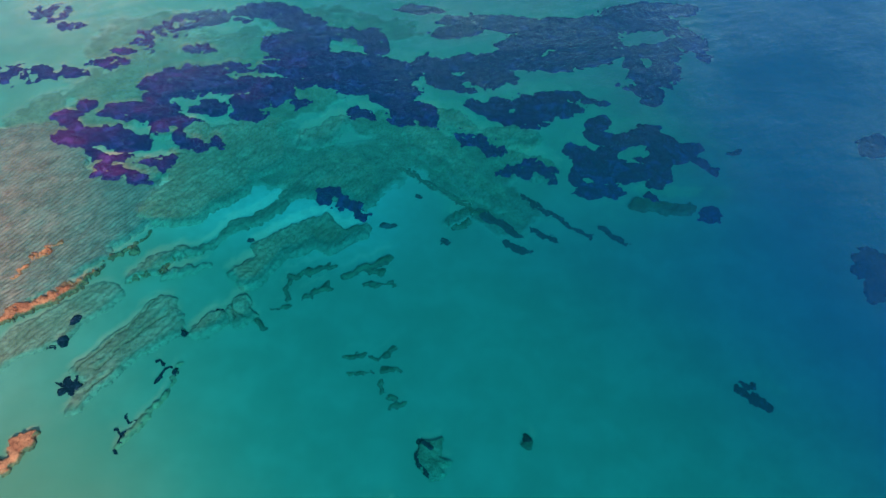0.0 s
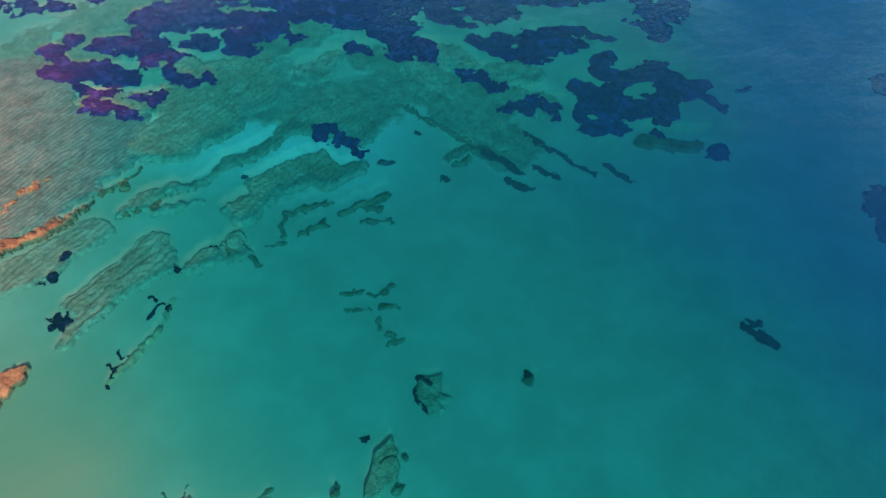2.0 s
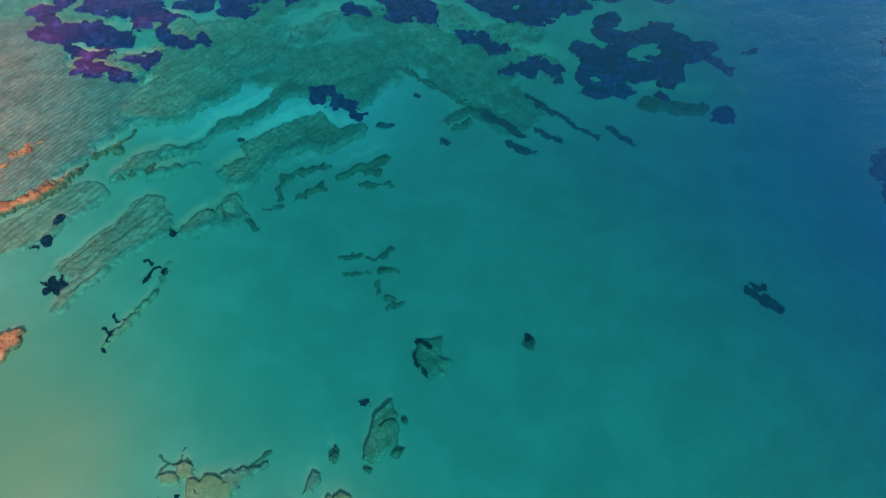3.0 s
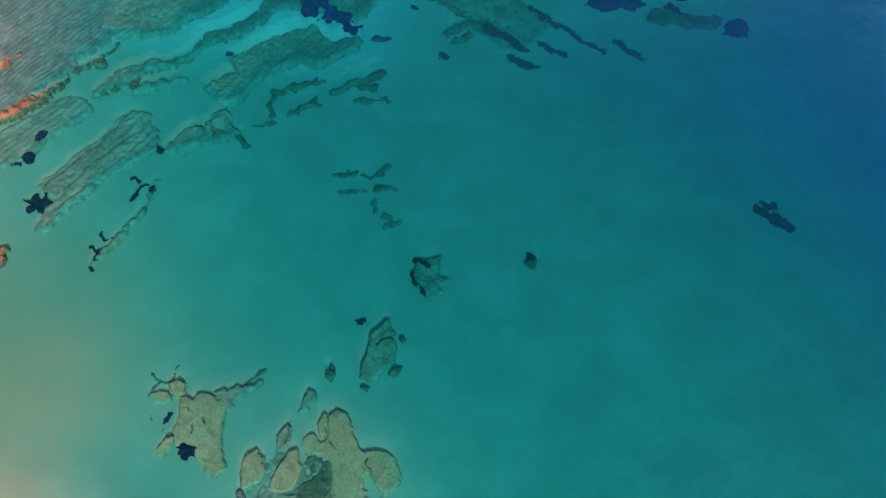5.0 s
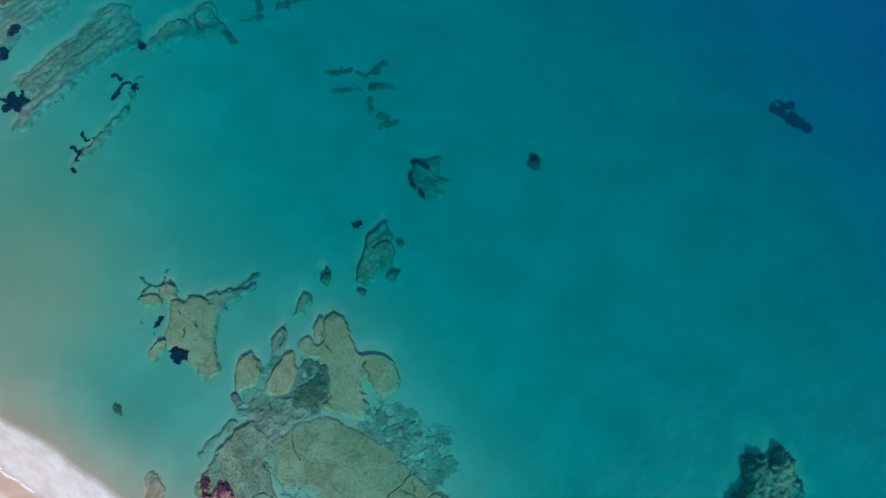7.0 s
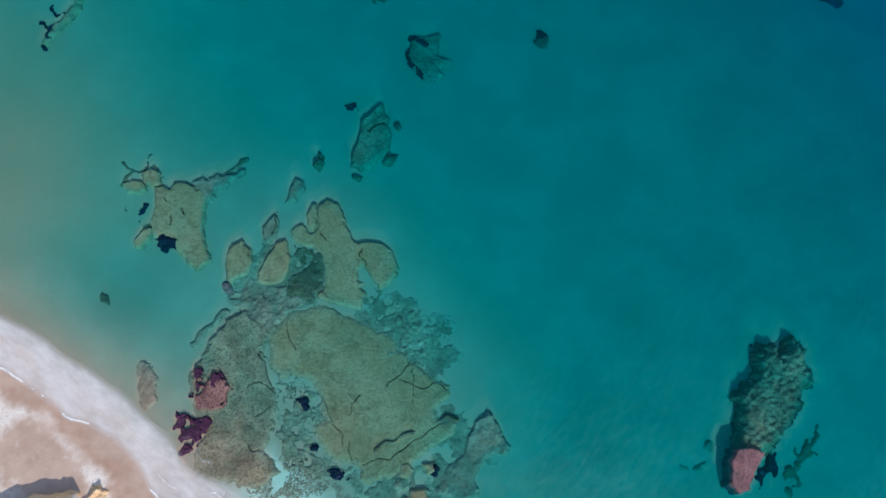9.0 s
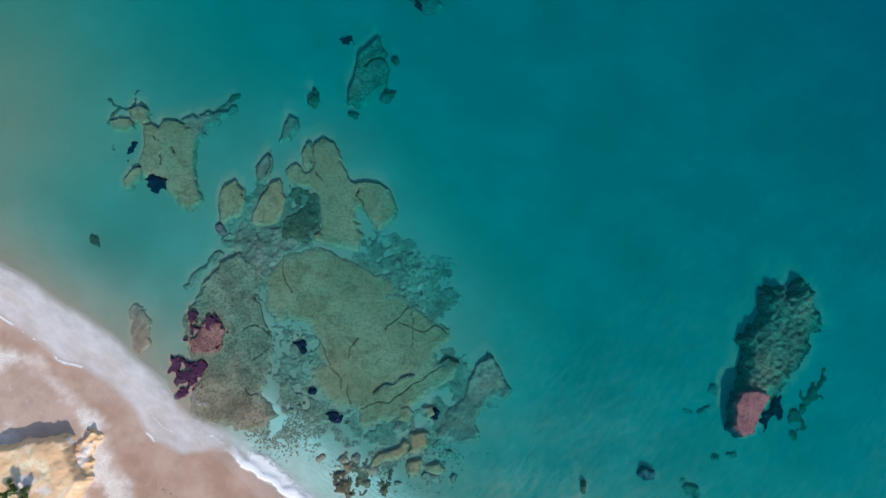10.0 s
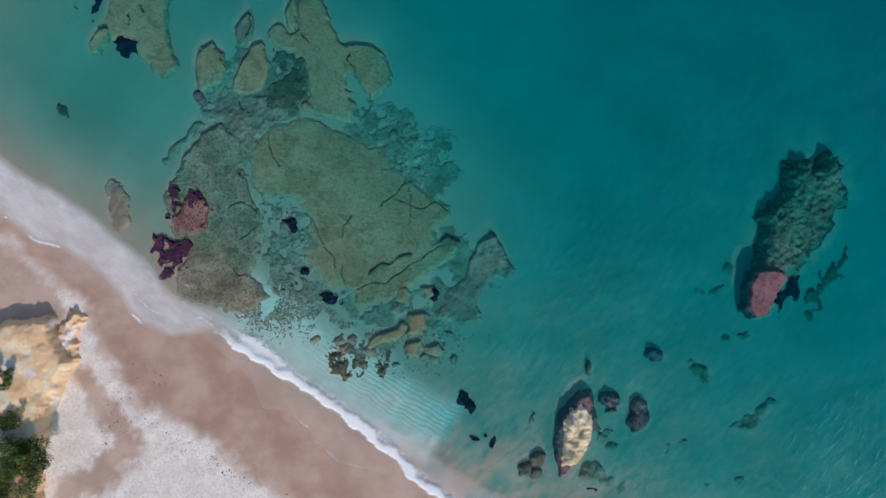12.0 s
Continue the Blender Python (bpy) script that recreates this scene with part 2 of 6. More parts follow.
def seaward(x, y):
    """Metres out to sea from the water's edge, minus on the beach."""
    along = (x + 26) * 0.842 - (y + 5.6) * 0.54
    bend = 1.6 * np.sin(along / 17.0 + 0.6) + 0.004 * np.minimum(along + 5, 0) ** 2
    return (x + 26) * 0.54 + (y + 5.6) * 0.842 + bend


def bed(x, y):
    """Height of the sea bed and the beach; the sea stands at 0."""
    x, y = np.asarray(x, float), np.asarray(y, float)
    s = seaward(x, y)
    out = np.maximum(s, 0)
    shelf = 1 - 0.74 * (1 - step(-85, -5, x + 0.18 * (y - 60))) * step(5, 55, y)
    depth = (0.25 * step(0, 4, out) + 0.4 * step(3, 13, out) + 3.8 * (1 - np.exp(-((out / 46) ** 1.4)))) * shelf + 4.3 * step(10, 116, x + 0.75 * (y - 66)) * step(5, 60, out)
    depth = depth * (1 - 0.45 * step(95, 140, y + 0.3 * x) * (1 - step(30, 90, x)))
    depth = depth * (1 - 0.36 * np.exp(-(((x + 13) / 15) ** 2) - ((y - 4) / 19) ** 2))
    depth = depth * (1 + 0.35 * np.exp(-(((x + 39) / 9) ** 2) - ((y - 14) / 8) ** 2))
    depth = depth * (1 - 0.43 * np.exp(-(((x + 53) / 17) ** 2) - ((y - 29) / 15) ** 2))
    depth = depth * (1 - 0.28 * np.exp(-(((x + 98) / 28) ** 2) - ((y - 95) / 32) ** 2))
    depth = depth * (1 - 0.36 * np.exp(-(((x + 13) / 13) ** 2) - ((y - 21) / 11) ** 2))
    depth = depth * (1 - 0.12 * np.exp(-(((x + 30) / 10) ** 2) - ((y - 26) / 10) ** 2))
    depth = depth * (1 - 0.3 * np.exp(-(((x - 2) / 10) ** 2) - ((y - 4) / 10) ** 2))
    land = np.where(s < 0, 0.05 * -s, 0)
    land = np.minimum(land, 1.2)
    return np.where(s < 0, land, -depth) + 0.05 * fbm(x, y, 6, 11, 3) * step(0, 3, np.abs(s))


def sheet(name, x, y, z, keep=None, material=None, parent=None, **values):
    """A mesh over a grid of points; keep picks the squares that stay; values are numbers kept at each point."""
    rows, cols = x.shape
    index = np.arange(rows * cols).reshape(rows, cols)
    quads = np.stack([index[:-1, :-1], index[:-1, 1:], index[1:, 1:], index[1:, :-1]], -1).reshape(-1, 4)
    if keep is not None:
        quads = quads[keep[quads.T].any(0)] if keep.ndim == 1 else quads[keep.ravel()[quads].any(1)]
    used, quads = np.unique(quads, return_inverse=True)
    quads = quads.reshape(-1, 4)
    points = np.stack([x.ravel(), y.ravel(), z.ravel()], 1)[used]
    mesh = bpy.data.meshes.new(name)
    mesh.vertices.add(len(points))
    mesh.vertices.foreach_set("co", points.ravel())
    mesh.loops.add(quads.size)
    mesh.loops.foreach_set("vertex_index", quads.ravel().astype(np.int32))
    mesh.polygons.add(len(quads))
    mesh.polygons.foreach_set("loop_start", np.arange(0, quads.size, 4, dtype=np.int32))
    mesh.polygons.foreach_set("use_smooth", np.ones(len(quads), bool))
    for key, value in values.items():
        mesh.attributes.new(key, "FLOAT", "POINT").data.foreach_set("value", np.asarray(value, np.float32).ravel()[used])
    mesh.update(calc_edges=True)
    mesh.validate()
    mesh.materials.append(material)
    ob = new(name, mesh)
    ob.parent = parent
    return ob


def inside(x, y, rounds, blend=0.6):
    """Metres inside the union of some ellipses (x, y, half length, half width, turn), minus outside."""
    best = np.full(np.shape(x), -1e3)
    for cx, cy, a, b, turn in rounds:
        c, s = math.cos(radians(turn)), math.sin(radians(turn))
        u, v = ((x - cx) * c + (y - cy) * s) / a, (-(x - cx) * s + (y - cy) * c) / b
        far = np.sqrt(u * u + v * v) + 1e-6
        this = (1 - far) * np.minimum(np.hypot(u * a, v * b) / far, 2.5 * b)
        soft = np.clip(0.5 + 0.5 * (this - best) / blend, 0, 1)
        best = best * (1 - soft) + this * soft + blend * soft * (1 - soft)
    return best


def within(x, y, corners):
    """Metres inside the plan outline that joins some corners, minus outside."""
    far, odd = np.full(np.shape(x), 1e3), np.zeros(np.shape(x), bool)
    for (x1, y1), (x2, y2) in zip(corners, corners[1:] + corners[:1]):
        dx, dy = x2 - x1, y2 - y1
        t = np.clip(((x - x1) * dx + (y - y1) * dy) / (dx * dx + dy * dy + 1e-9), 0, 1)
        far = np.minimum(far, np.hypot(x - x1 - t * dx, y - y1 - t * dy))
        if y1 != y2:
            odd ^= ((y1 > y) != (y2 > y)) & (x < x1 + (y - y1) * dx / dy)
    return np.where(odd, far, -far)


def shatter(x, y, size, seed):
    """The middle of the broken piece in which each point lies, and a number for that piece."""
    gx, gy = np.floor(x / size), np.floor(y / size)
    best, mx, my, tag = np.full(x.shape, 1e9), np.zeros_like(x), np.zeros_like(x), np.zeros_like(x)
    for i in (-1, 0, 1):
        for j in (-1, 0, 1):
            px, py = (gx + i + lattice(gx + i, gy + j, seed)) * size, (gy + j + lattice(gx + i, gy + j, seed + 1)) * size
            far = (px - x) ** 2 + (py - y) ** 2
            here = far < best
            best, mx, my = np.where(here, far, best), np.where(here, px, mx), np.where(here, py, my)
            tag = np.where(here, lattice(gx + i, gy + j, seed + 2), tag)
    return mx, my, tag


def near(x, y, lines):
    """How deep inside lines (x, y, x, y, width) a point lies: 1 on the line, 0 at its rim."""
    best = np.full(np.shape(x), -1e3)
    for x1, y1, x2, y2, width in lines:
        dx, dy = x2 - x1, y2 - y1
        t = np.clip(((x - x1) * dx + (y - y1) * dy) / (dx * dx + dy * dy + 1e-9), 0, 1)
        best = np.maximum(best, 1 - np.hypot(x - x1 - t * dx, y - y1 - t * dy) / (0.5 * width))
    return best


COUNT = [0]
TOPS = np.full((780, 810), -99.0)  # the highest rock or weed under the sea, on a grid of a third of a metre


def tops_at(x, y):
    return ((y + 50) * 3).round().astype(int).clip(0, 779), ((x + 135) * 3).round().astype(int).clip(0, 809)


def growth(name, rounds, material, label="", category="", group="", cuts=(), cracks=(), strips=(), height=0.5, edge=0.8, cell=0.4, warp=1.0, lumps=3.0,
           rough=0.15, grain=1.0, strata=None, jag=0.0, gaps=0.0, gap_size=4.5, fray=0.0, over=False, under=0.06, parent=None, kind="", plan=(), level=None):
    """A body of rock or weed on the sea bed: ellipses, strips and a plan outline joined, cuts taken out, with an uneven rim and a rough, ledged top.
    level: the height of its flat top, in place of a height over the bed."""
    COUNT[0] += 1
    seed = 17 * COUNT[0]
    under = None if under is None else under + 0.005 * (COUNT[0] % 12)
    reach = [(r[0] - r[2], r[0] + r[2], r[1] - r[2], r[1] + r[2]) for r in rounds]
    reach += [(min(r[0], r[2]) - r[4], max(r[0], r[2]) + r[4], min(r[1], r[3]) - r[4], max(r[1], r[3]) + r[4]) for r in strips]
    reach += [(px, px, py, py) for px, py in plan]
    pad = 1.2 * warp + 2 * cell
    xs = np.arange(min(r[0] for r in reach) - pad, max(r[1] for r in reach) + pad, cell)
    ys = np.arange(min(r[2] for r in reach) - pad, max(r[3] for r in reach) + pad, cell)
    x, y = np.meshgrid(xs, ys)
    wx = x + warp * (fbm(x, y, lumps, seed + 1, 3) + 0.45 * fbm(x, y, 0.3 * lumps, seed + 2, 4))
    wy = y + warp * (fbm(x, y, lumps, seed + 5, 3) + 0.45 * fbm(x, y, 0.3 * lumps, seed + 6, 4))

    def body(px, py):
        out = within(px, py, list(plan)) + 0.1 if plan else np.full(np.shape(px), -1e3)
        if rounds:
            out = np.maximum(out, inside(px, py, rounds))
        for one in strips:
            out = np.maximum(out, near(px, py, [one]) * 0.5 * one[4])
        return np.minimum(out, -inside(px, py, cuts)) if cuts else out

    f, piece = body(wx, wy), 0.5
    if jag:
        mx, my, piece = shatter(wx, wy, jag, seed + 7)
        f = 0.35 * f + 0.65 * body(mx, my)
    if gaps:
        f = f - 14.0 * np.maximum(fbm(x, y, gap_size, seed + 41, 5) - 1 + gaps, 0)
    if fray:
        f = f + fray * fbm(x, y, 1.6, seed + 45, 4)
    ground = bed(x, y)
    row, col = tops_at(x, y)
    if over:
        ground = np.maximum(ground, TOPS[row, col])
    if level is not None:
        height = np.clip(level - ground, 0.25, 0.6)
    rise = np.clip(f / edge, -1.5, 1)
    rise = np.where(rise > 0, rise * (2 - rise), rise)
    top = rise * height + rough * fbm(x, y, grain, seed + 9, 4) * np.clip(rise, 0, 1)
    top = top + 0.25 * height * (piece - 0.5) * np.clip(rise, 0, 1)
    ledge = np.zeros_like(x)
    if strata:
        turn, spacing, amp = strata
        c, s = math.cos(radians(turn)), math.sin(radians(turn))
        across = (-x * s + y * c + 0.55 * fbm(x, y, 6, seed + 21, 5)) / spacing + 0.5 * fbm(x, y, 14, seed + 25, 3)
        saw = across - np.floor(across)
        some = 0.55 + 0.45 * lattice(np.floor(across), np.floor((x * c + y * s) / 22 + lattice(np.floor(across), 0 * across, seed) * 5), seed + 3)
        top += amp * (saw - 0.5) * some * np.clip(rise, 0, 1)
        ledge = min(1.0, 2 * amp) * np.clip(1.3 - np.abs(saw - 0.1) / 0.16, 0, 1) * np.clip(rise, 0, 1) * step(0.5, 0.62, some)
    split = np.clip(near(x + 0.35 * fbm(x, y, 1.6, seed + 31, 4), y + 0.35 * fbm(x, y, 1.6, seed + 35, 4), cracks), 0, 1) if cracks else np.zeros_like(x)
    top -= step(0.1, 0.6, split) * 0.8 * np.minimum(height, 0.6)
    z = ground + top
    if under is not None:
        z = np.minimum(z, -under + 0.25 * np.minimum(z + under, 0))
        z = np.where(f < 0, np.minimum(z, ground - 0.02), z)
    for shift in ((0, 0),) if cell < 0.32 else ((0, 0), (0.3, 0), (0, 0.3), (0.3, 0.3)):
        row, col = tops_at(x[f > 0] + shift[0], y[f > 0] + shift[1])
        np.maximum.at(TOPS, (row, col), z[f > 0])
    fringe = np.clip(1 - f / (0.6 * edge + 0.25), 0, 1) * (f > -0.5 * edge)
    split = step(0.15, 0.5, split)
    rim = np.clip(1 - f / (2.2 * edge), 0, 1)
    ob = sheet(name, x, y, z, f > -1.5 * cell, material, parent, fringe=fringe, ledge=ledge, split=split, rim=rim)
    return tagged(ob, label, category, group, kind)


# ---- the ground, the sea and the surf ----
def spread(low, high, gap, far):
    """Even steps from low to high, then ever longer ones out to far on either side."""
    out, here, size = [], 0.0, gap
    while here < far:
        size *= 1.35
        here += size
        out.append(here)
    return np.concatenate([low - np.array(out[::-1]), np.arange(low, high + gap, gap), high + gap + np.array(out)])


EDGE_ALONG, EDGE_OUT = [-12.1, -6.9, -3.7, -0.3, 4.8, 9.2, 14.3, 19.1], [-5.2, -5.6, -6.8, -8.3, -10.2, -8.1, -8.3, -9.2]
DAMP = [(-46.0, -4.5, -39.5, -8.8, 7.0), (-44.0, -2.5, -38.6, -7.0, 6.0), (-34.7, -13.9, -32.5, -16.2, 2.0), (-32.5, -16.2, -30.7, -18.7, 2.8), (-30.7, -18.7, -29.4, -21.3, 3.2), (-29.4, -21.3, -31.3, -24.1, 4.0), (-31.3, -24.1, -34.1, -25.3, 4.0)]
PALE_STRIP = [(-36.5, -5.6, -35.0, -8.1, 2.6), (-35.0, -8.1, -34.0, -11.5, 2.6)]


def make_ground():
    xs = np.unique(np.concatenate([spread(-130, 130, 0.8, 2500), np.arange(-48, -4, 0.22)]).round(3))
    ys = np.unique(np.concatenate([spread(-45, 205, 0.8, 2500), np.arange(-30, 4, 0.22)]).round(3))
    x, y = np.meshgrid(xs, ys)
    s = seaward(x, y)
    z = bed(x, y) + 0.03 * fbm(x, y, 1.1, 79, 3) * step(-6, -8, s)
    along = (x + 26) * 0.842 - (y + 5.6) * 0.54
    ragged = 0.5 * fbm(x, y, 3, 71, 4) + 0.25 * fbm(x, y, 0.8, 72, 4)
    edge = np.interp(along, EDGE_ALONG, EDGE_OUT)
    wet = step(-1.1, 1.0, s - edge + 1.6 * ragged) * (1 - 0.28 * step(0.5, 5.0, s - edge + 2 * ragged) * step(0, -6, along))
    damp = near(x + 0.8 * fbm(x, y, 3, 73, 4), y + 0.8 * fbm(x, y, 3, 74, 4), DAMP)
    wet = np.maximum(wet, 0.85 * step(-0.25, 0.6, damp + 0.3 * fbm(x, y, 0.6, 75, 4)))
    pale = near(x + ragged, y + ragged, PALE_STRIP)
    wet = wet * (1 - 0.8 * step(0.0, 0.7, pale))
    silt = step(-0.5, 1.5, s)
    ripple = step(3, 4.5, s) * (1 - step(7, 9.5, s + 1.5 * ragged)) * step(13, 19, along) * (1 - step(31.5, 33, along + ragged))
    pale = step(0.5, 2.0, s) * (1 - step(6.5, 10, s + 1.6 * ragged)) * step(2, 9, along) * (1 - step(31.5, 33, along + ragged))
    return tagged(sheet("ground", x, y, z, None, SAND, wet=wet, silt=silt, ripple=ripple, bright=np.maximum(pale, 0.75 * step(78, 100, y + 0.2 * x) * (1 - step(-30, 8, x)) * (1 - step(112, 138, y - 0.2 * x))), muddy=np.exp(-(((x + 62) / 23) ** 2) - ((y - 34) / 22) ** 2), out=s), "pale pink sand beach sloping into a sandy sea bed", "beach", kind="structure")


def make_water():
    """The sea, which keeps at each point how deep it stands over the bed, the rocks and the weed."""
    xs = np.unique(np.concatenate([spread(-130, 130, 0.7, 2500), np.arange(-42, 54, 0.34)]).round(3))
    ys = np.unique(np.concatenate([spread(-45, 205, 0.7, 2500), np.arange(-28, 42, 0.34)]).round(3))
    x, y = np.meshgrid(xs, ys)
    row, col = tops_at(x, y)
    rocks = np.where((np.abs(x) < 130) & (y > -45) & (y < 205), TOPS[row, col], -99.0)
    depth = np.maximum(-np.maximum(bed(x, y), rocks), 0.0)
    wind = np.clip(1.1 * step(-4, 26, x - 0.7 * y) * (1 - 0.7 * step(15, 55, y)) + 0.65 * step(70, 170, y + 0.35 * x), 0.07, 1.0) * (0.8 + 0.4 * fbm(x, y, 22, 61, 4))
    return tagged(sheet("water", x, y, 0 * x, seaward(x, y) > -5, WATER, depth=depth, wind=wind), "clear turquoise sea deepening to blue over sand", "sea", kind="structure")


def make_foam():
    along, s = np.meshgrid(np.arange(-75, 60, 0.25), np.arange(-8, 7.5, 0.2))
    across = s - (seaward(along * 0.842 - 26, -along * 0.54 - 5.6))
    x, y = along * 0.842 - 26 + across * 0.54, -along * 0.54 - 5.6 + across * 0.842
    east = step(2, 7, along)
    line = 1.2 - 2.4 * step(22, 36, along) + 0.3 * fbm(along, 0 * along, 6, 89, 3)
    front = (1 - east) * (-2.6 + 1.1 * fbm(along, 0 * along, 8, 81, 3) - 0.9 * np.exp(-(((along + 2) / 3.5) ** 2))) + east * (line - 0.3)
    rear = 2.0 - 1.0 * np.exp(-((along / 3.0) ** 2)) + east * (0.7 - 0.7 * step(28, 40, along)) + 0.25 * fbm(along, 0 * along, 4, 85, 3)
    wash = step(front - 0.5, front + 0.7, s) * (1 - step(rear - 0.9, rear + 0.5, s)) * (1 - 0.5 * east)
    lobe = line - 2.6 + 1.5 * fbm(along, 0 * along, 5, 95, 3)
    thin = step(lobe - 0.1, lobe + 0.1, s) * (s < line) * east
    rim = np.exp(-(((s - front) / 0.16) ** 2)) * (1 - east) * step(-0.2, 0.4, fbm(x, y, 3, 97, 3)) + np.exp(-(((s - lobe) / 0.10) ** 2)) * 0.4 * east * step(-0.6, 0.5, fbm(x, y, 4, 96, 3))
    old = np.exp(-(((s - front - 1.7 - 0.8 * fbm(along, 0 * along, 5, 99, 3)) / 0.13) ** 2)) * (1 - east) * step(0.0, 0.5, fbm(x, y, 4, 98, 3))
    ragged = s - line + 0.35 * fbm(x, y, 1.2, 93, 4)
    breaker = np.exp(-((np.maximum(np.abs(ragged) - 0.28, 0) / np.where(ragged < 0, 0.12, 0.35)) ** 2)) * step(5, 9, along)
    trail = step(line, line + 0.2, s) * (1 - step(line + 0.6, line + 2.0, s)) * step(6, 10, along)
    film = np.clip(0.6 * wash + 0.10 * thin, 0, 1)
    lace = np.clip(0.85 * rim + 0.5 * old + 0.28 * thin + 0.45 * trail + 0.2 * wash, 0, 1)
    churn = np.exp(-(((s - 2.4) / 1.5) ** 2)) * step(-9, -4, along) * (1 - step(10, 18, along)) * step(-0.5, 0.5, fbm(x, y, 2.2, 91, 4))
    lace = np.clip(lace + 0.42 * churn, 0, 1)
    z = np.maximum(bed(x, y), 0) + 0.03 + 0.25 * breaker
    return tagged(sheet("surf", x, y, z, film + lace + breaker > 0.02, FOAM, film=film, lace=lace, crest=breaker), "thin white foam of a small wave on sand", "surf", kind="stuff")


make_ground()
make_foam()


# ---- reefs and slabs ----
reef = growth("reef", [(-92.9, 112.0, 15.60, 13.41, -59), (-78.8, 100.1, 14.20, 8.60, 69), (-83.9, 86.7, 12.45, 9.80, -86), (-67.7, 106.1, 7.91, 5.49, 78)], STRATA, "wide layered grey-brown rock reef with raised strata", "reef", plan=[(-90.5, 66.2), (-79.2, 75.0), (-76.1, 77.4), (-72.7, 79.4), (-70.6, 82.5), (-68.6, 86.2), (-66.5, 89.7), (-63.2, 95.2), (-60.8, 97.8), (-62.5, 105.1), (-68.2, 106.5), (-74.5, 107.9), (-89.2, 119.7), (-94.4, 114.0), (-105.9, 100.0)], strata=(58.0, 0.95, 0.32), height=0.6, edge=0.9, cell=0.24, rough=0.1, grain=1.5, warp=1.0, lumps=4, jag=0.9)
growth("crest", [], CREST, "bare orange-brown crest of the reef", "", strips=[(-85.0, 67.8, -81.7, 71.6, 2.70), (-81.7, 71.6, -78.8, 74.4, 2.71), (-78.8, 74.4, -75.6, 76.7, 2.54), (-75.6, 76.7, -72.2, 78.6, 2.22), (-72.2, 78.6, -70.1, 81.8, 1.93), (-70.1, 81.8, -68.1, 85.2, 1.55)], under=-0.3, height=1.2, edge=0.9, cell=0.25, rough=0.4, grain=1.5, warp=1.3, lumps=2.2, jag=0.7, parent=reef)
growth("crest", [], CREST, "bare orange-brown crest of the reef", "", strips=[(-66.4, 87.8, -64.0, 89.2, 1.33), (-64.0, 89.2, -62.1, 91.5, 1.33), (-62.1, 91.5, -60.9, 96.7, 0.92)], under=-0.3, height=1.2, edge=0.9, cell=0.25, rough=0.4, grain=1.5, warp=1.3, lumps=2.2, jag=0.7, parent=reef)
growth("crest", [], CREST, "bare orange-brown crest of the reef", "", strips=[(-60.6, 83.4, -57.6, 85.5, 1.09), (-57.6, 85.5, -53.6, 88.5, 1.05)], under=-0.3, height=1.2, edge=0.9, cell=0.25, rough=0.4, grain=1.5, warp=1.3, lumps=2.2, jag=0.7, parent=reef)
growth("crest", [], CREST, "bare orange-brown crest of the reef", "", strips=[(-82.8, 82.0, -79.3, 88.2, 1.34), (-79.3, 88.2, -75.9, 91.8, 1.17)], under=-0.3, height=1.2, edge=0.9, cell=0.25, rough=0.4, grain=1.5, warp=1.3, lumps=2.2, jag=0.7, parent=reef)
growth("reef_ledge", [(-68.3, 47.0, 4.10, 1.61, 69)], CREST, "bare orange-brown rock ledge rising from shallow water", "reef", "reef ledges", under=-0.3, height=1.1, edge=0.9, cell=0.25, rough=0.4, grain=1.5, warp=1.0, lumps=2.2, jag=0.7)
growth("reef_ledge", [], REEF, "low layered rock ledge below the reef crest", "reef", "reef ledges", strata=(58.0, 1.3, 0.14), plan=[(-81.9, 62.4), (-77.9, 71.7), (-73.2, 75.4), (-69.4, 79.2), (-66.5, 82.8), (-62.3, 82.2), (-60.6, 79.5), (-63.1, 75.5), (-66.0, 71.9), (-67.9, 68.7), (-70.2, 66.9), (-73.7, 65.8), (-78.7, 59.1)], height=0.4, edge=0.9, cell=0.22, rough=0.1, grain=1.5, warp=0.45, lumps=2.0, jag=0.5)


# low worn reef, half sanded over
growth("reef_flat", [(-48.1, 121.6, 16.41, 11.26, 20)], FLAT, "low worn grey reef half covered by sand", "reef", "reef flats", kind="stuff", height=0.3, edge=2.2, cell=0.6, rough=0.06, grain=2.5, warp=2.2, lumps=6, gaps=0.58, fray=1.2)
growth("reef_flat", [(-24.4, 118.7, 19.22, 9.65, 9)], FLAT, "low worn grey reef half covered by sand", "reef", "reef flats", kind="stuff", height=0.3, edge=2.2, cell=0.6, rough=0.06, grain=2.5, warp=2.2, lumps=6, gaps=0.58, fray=1.2)
growth("reef_flat", [(0.1, 123.2, 18.65, 9.81, -39), (9.2, 110.6, 14.61, 7.07, -37)], FLAT, "low worn grey reef half covered by sand", "reef", "reef flats", kind="stuff", height=0.3, edge=2.2, cell=0.6, rough=0.06, grain=2.5, warp=2.2, lumps=6, gaps=0.58, fray=1.2)
growth("reef_flat", [(-88.1, 129.7, 15.94, 13.27, 31), (-78.2, 145.4, 16.06, 11.65, 18)], FLAT, "low worn grey reef half covered by sand", "reef", "reef flats", kind="stuff", height=0.3, edge=2.2, cell=0.6, rough=0.06, grain=2.5, warp=2.2, lumps=6, gaps=0.58, fray=1.2)
growth("reef_flat", [(-61.0, 156.4, 24.24, 12.30, 22), (-82.3, 164.5, 17.47, 9.56, 36)], FLAT, "low worn grey reef half covered by sand", "reef", "reef flats", kind="stuff", height=0.3, edge=2.2, cell=0.6, rough=0.06, grain=2.5, warp=2.2, lumps=6, gaps=0.58, fray=1.2)
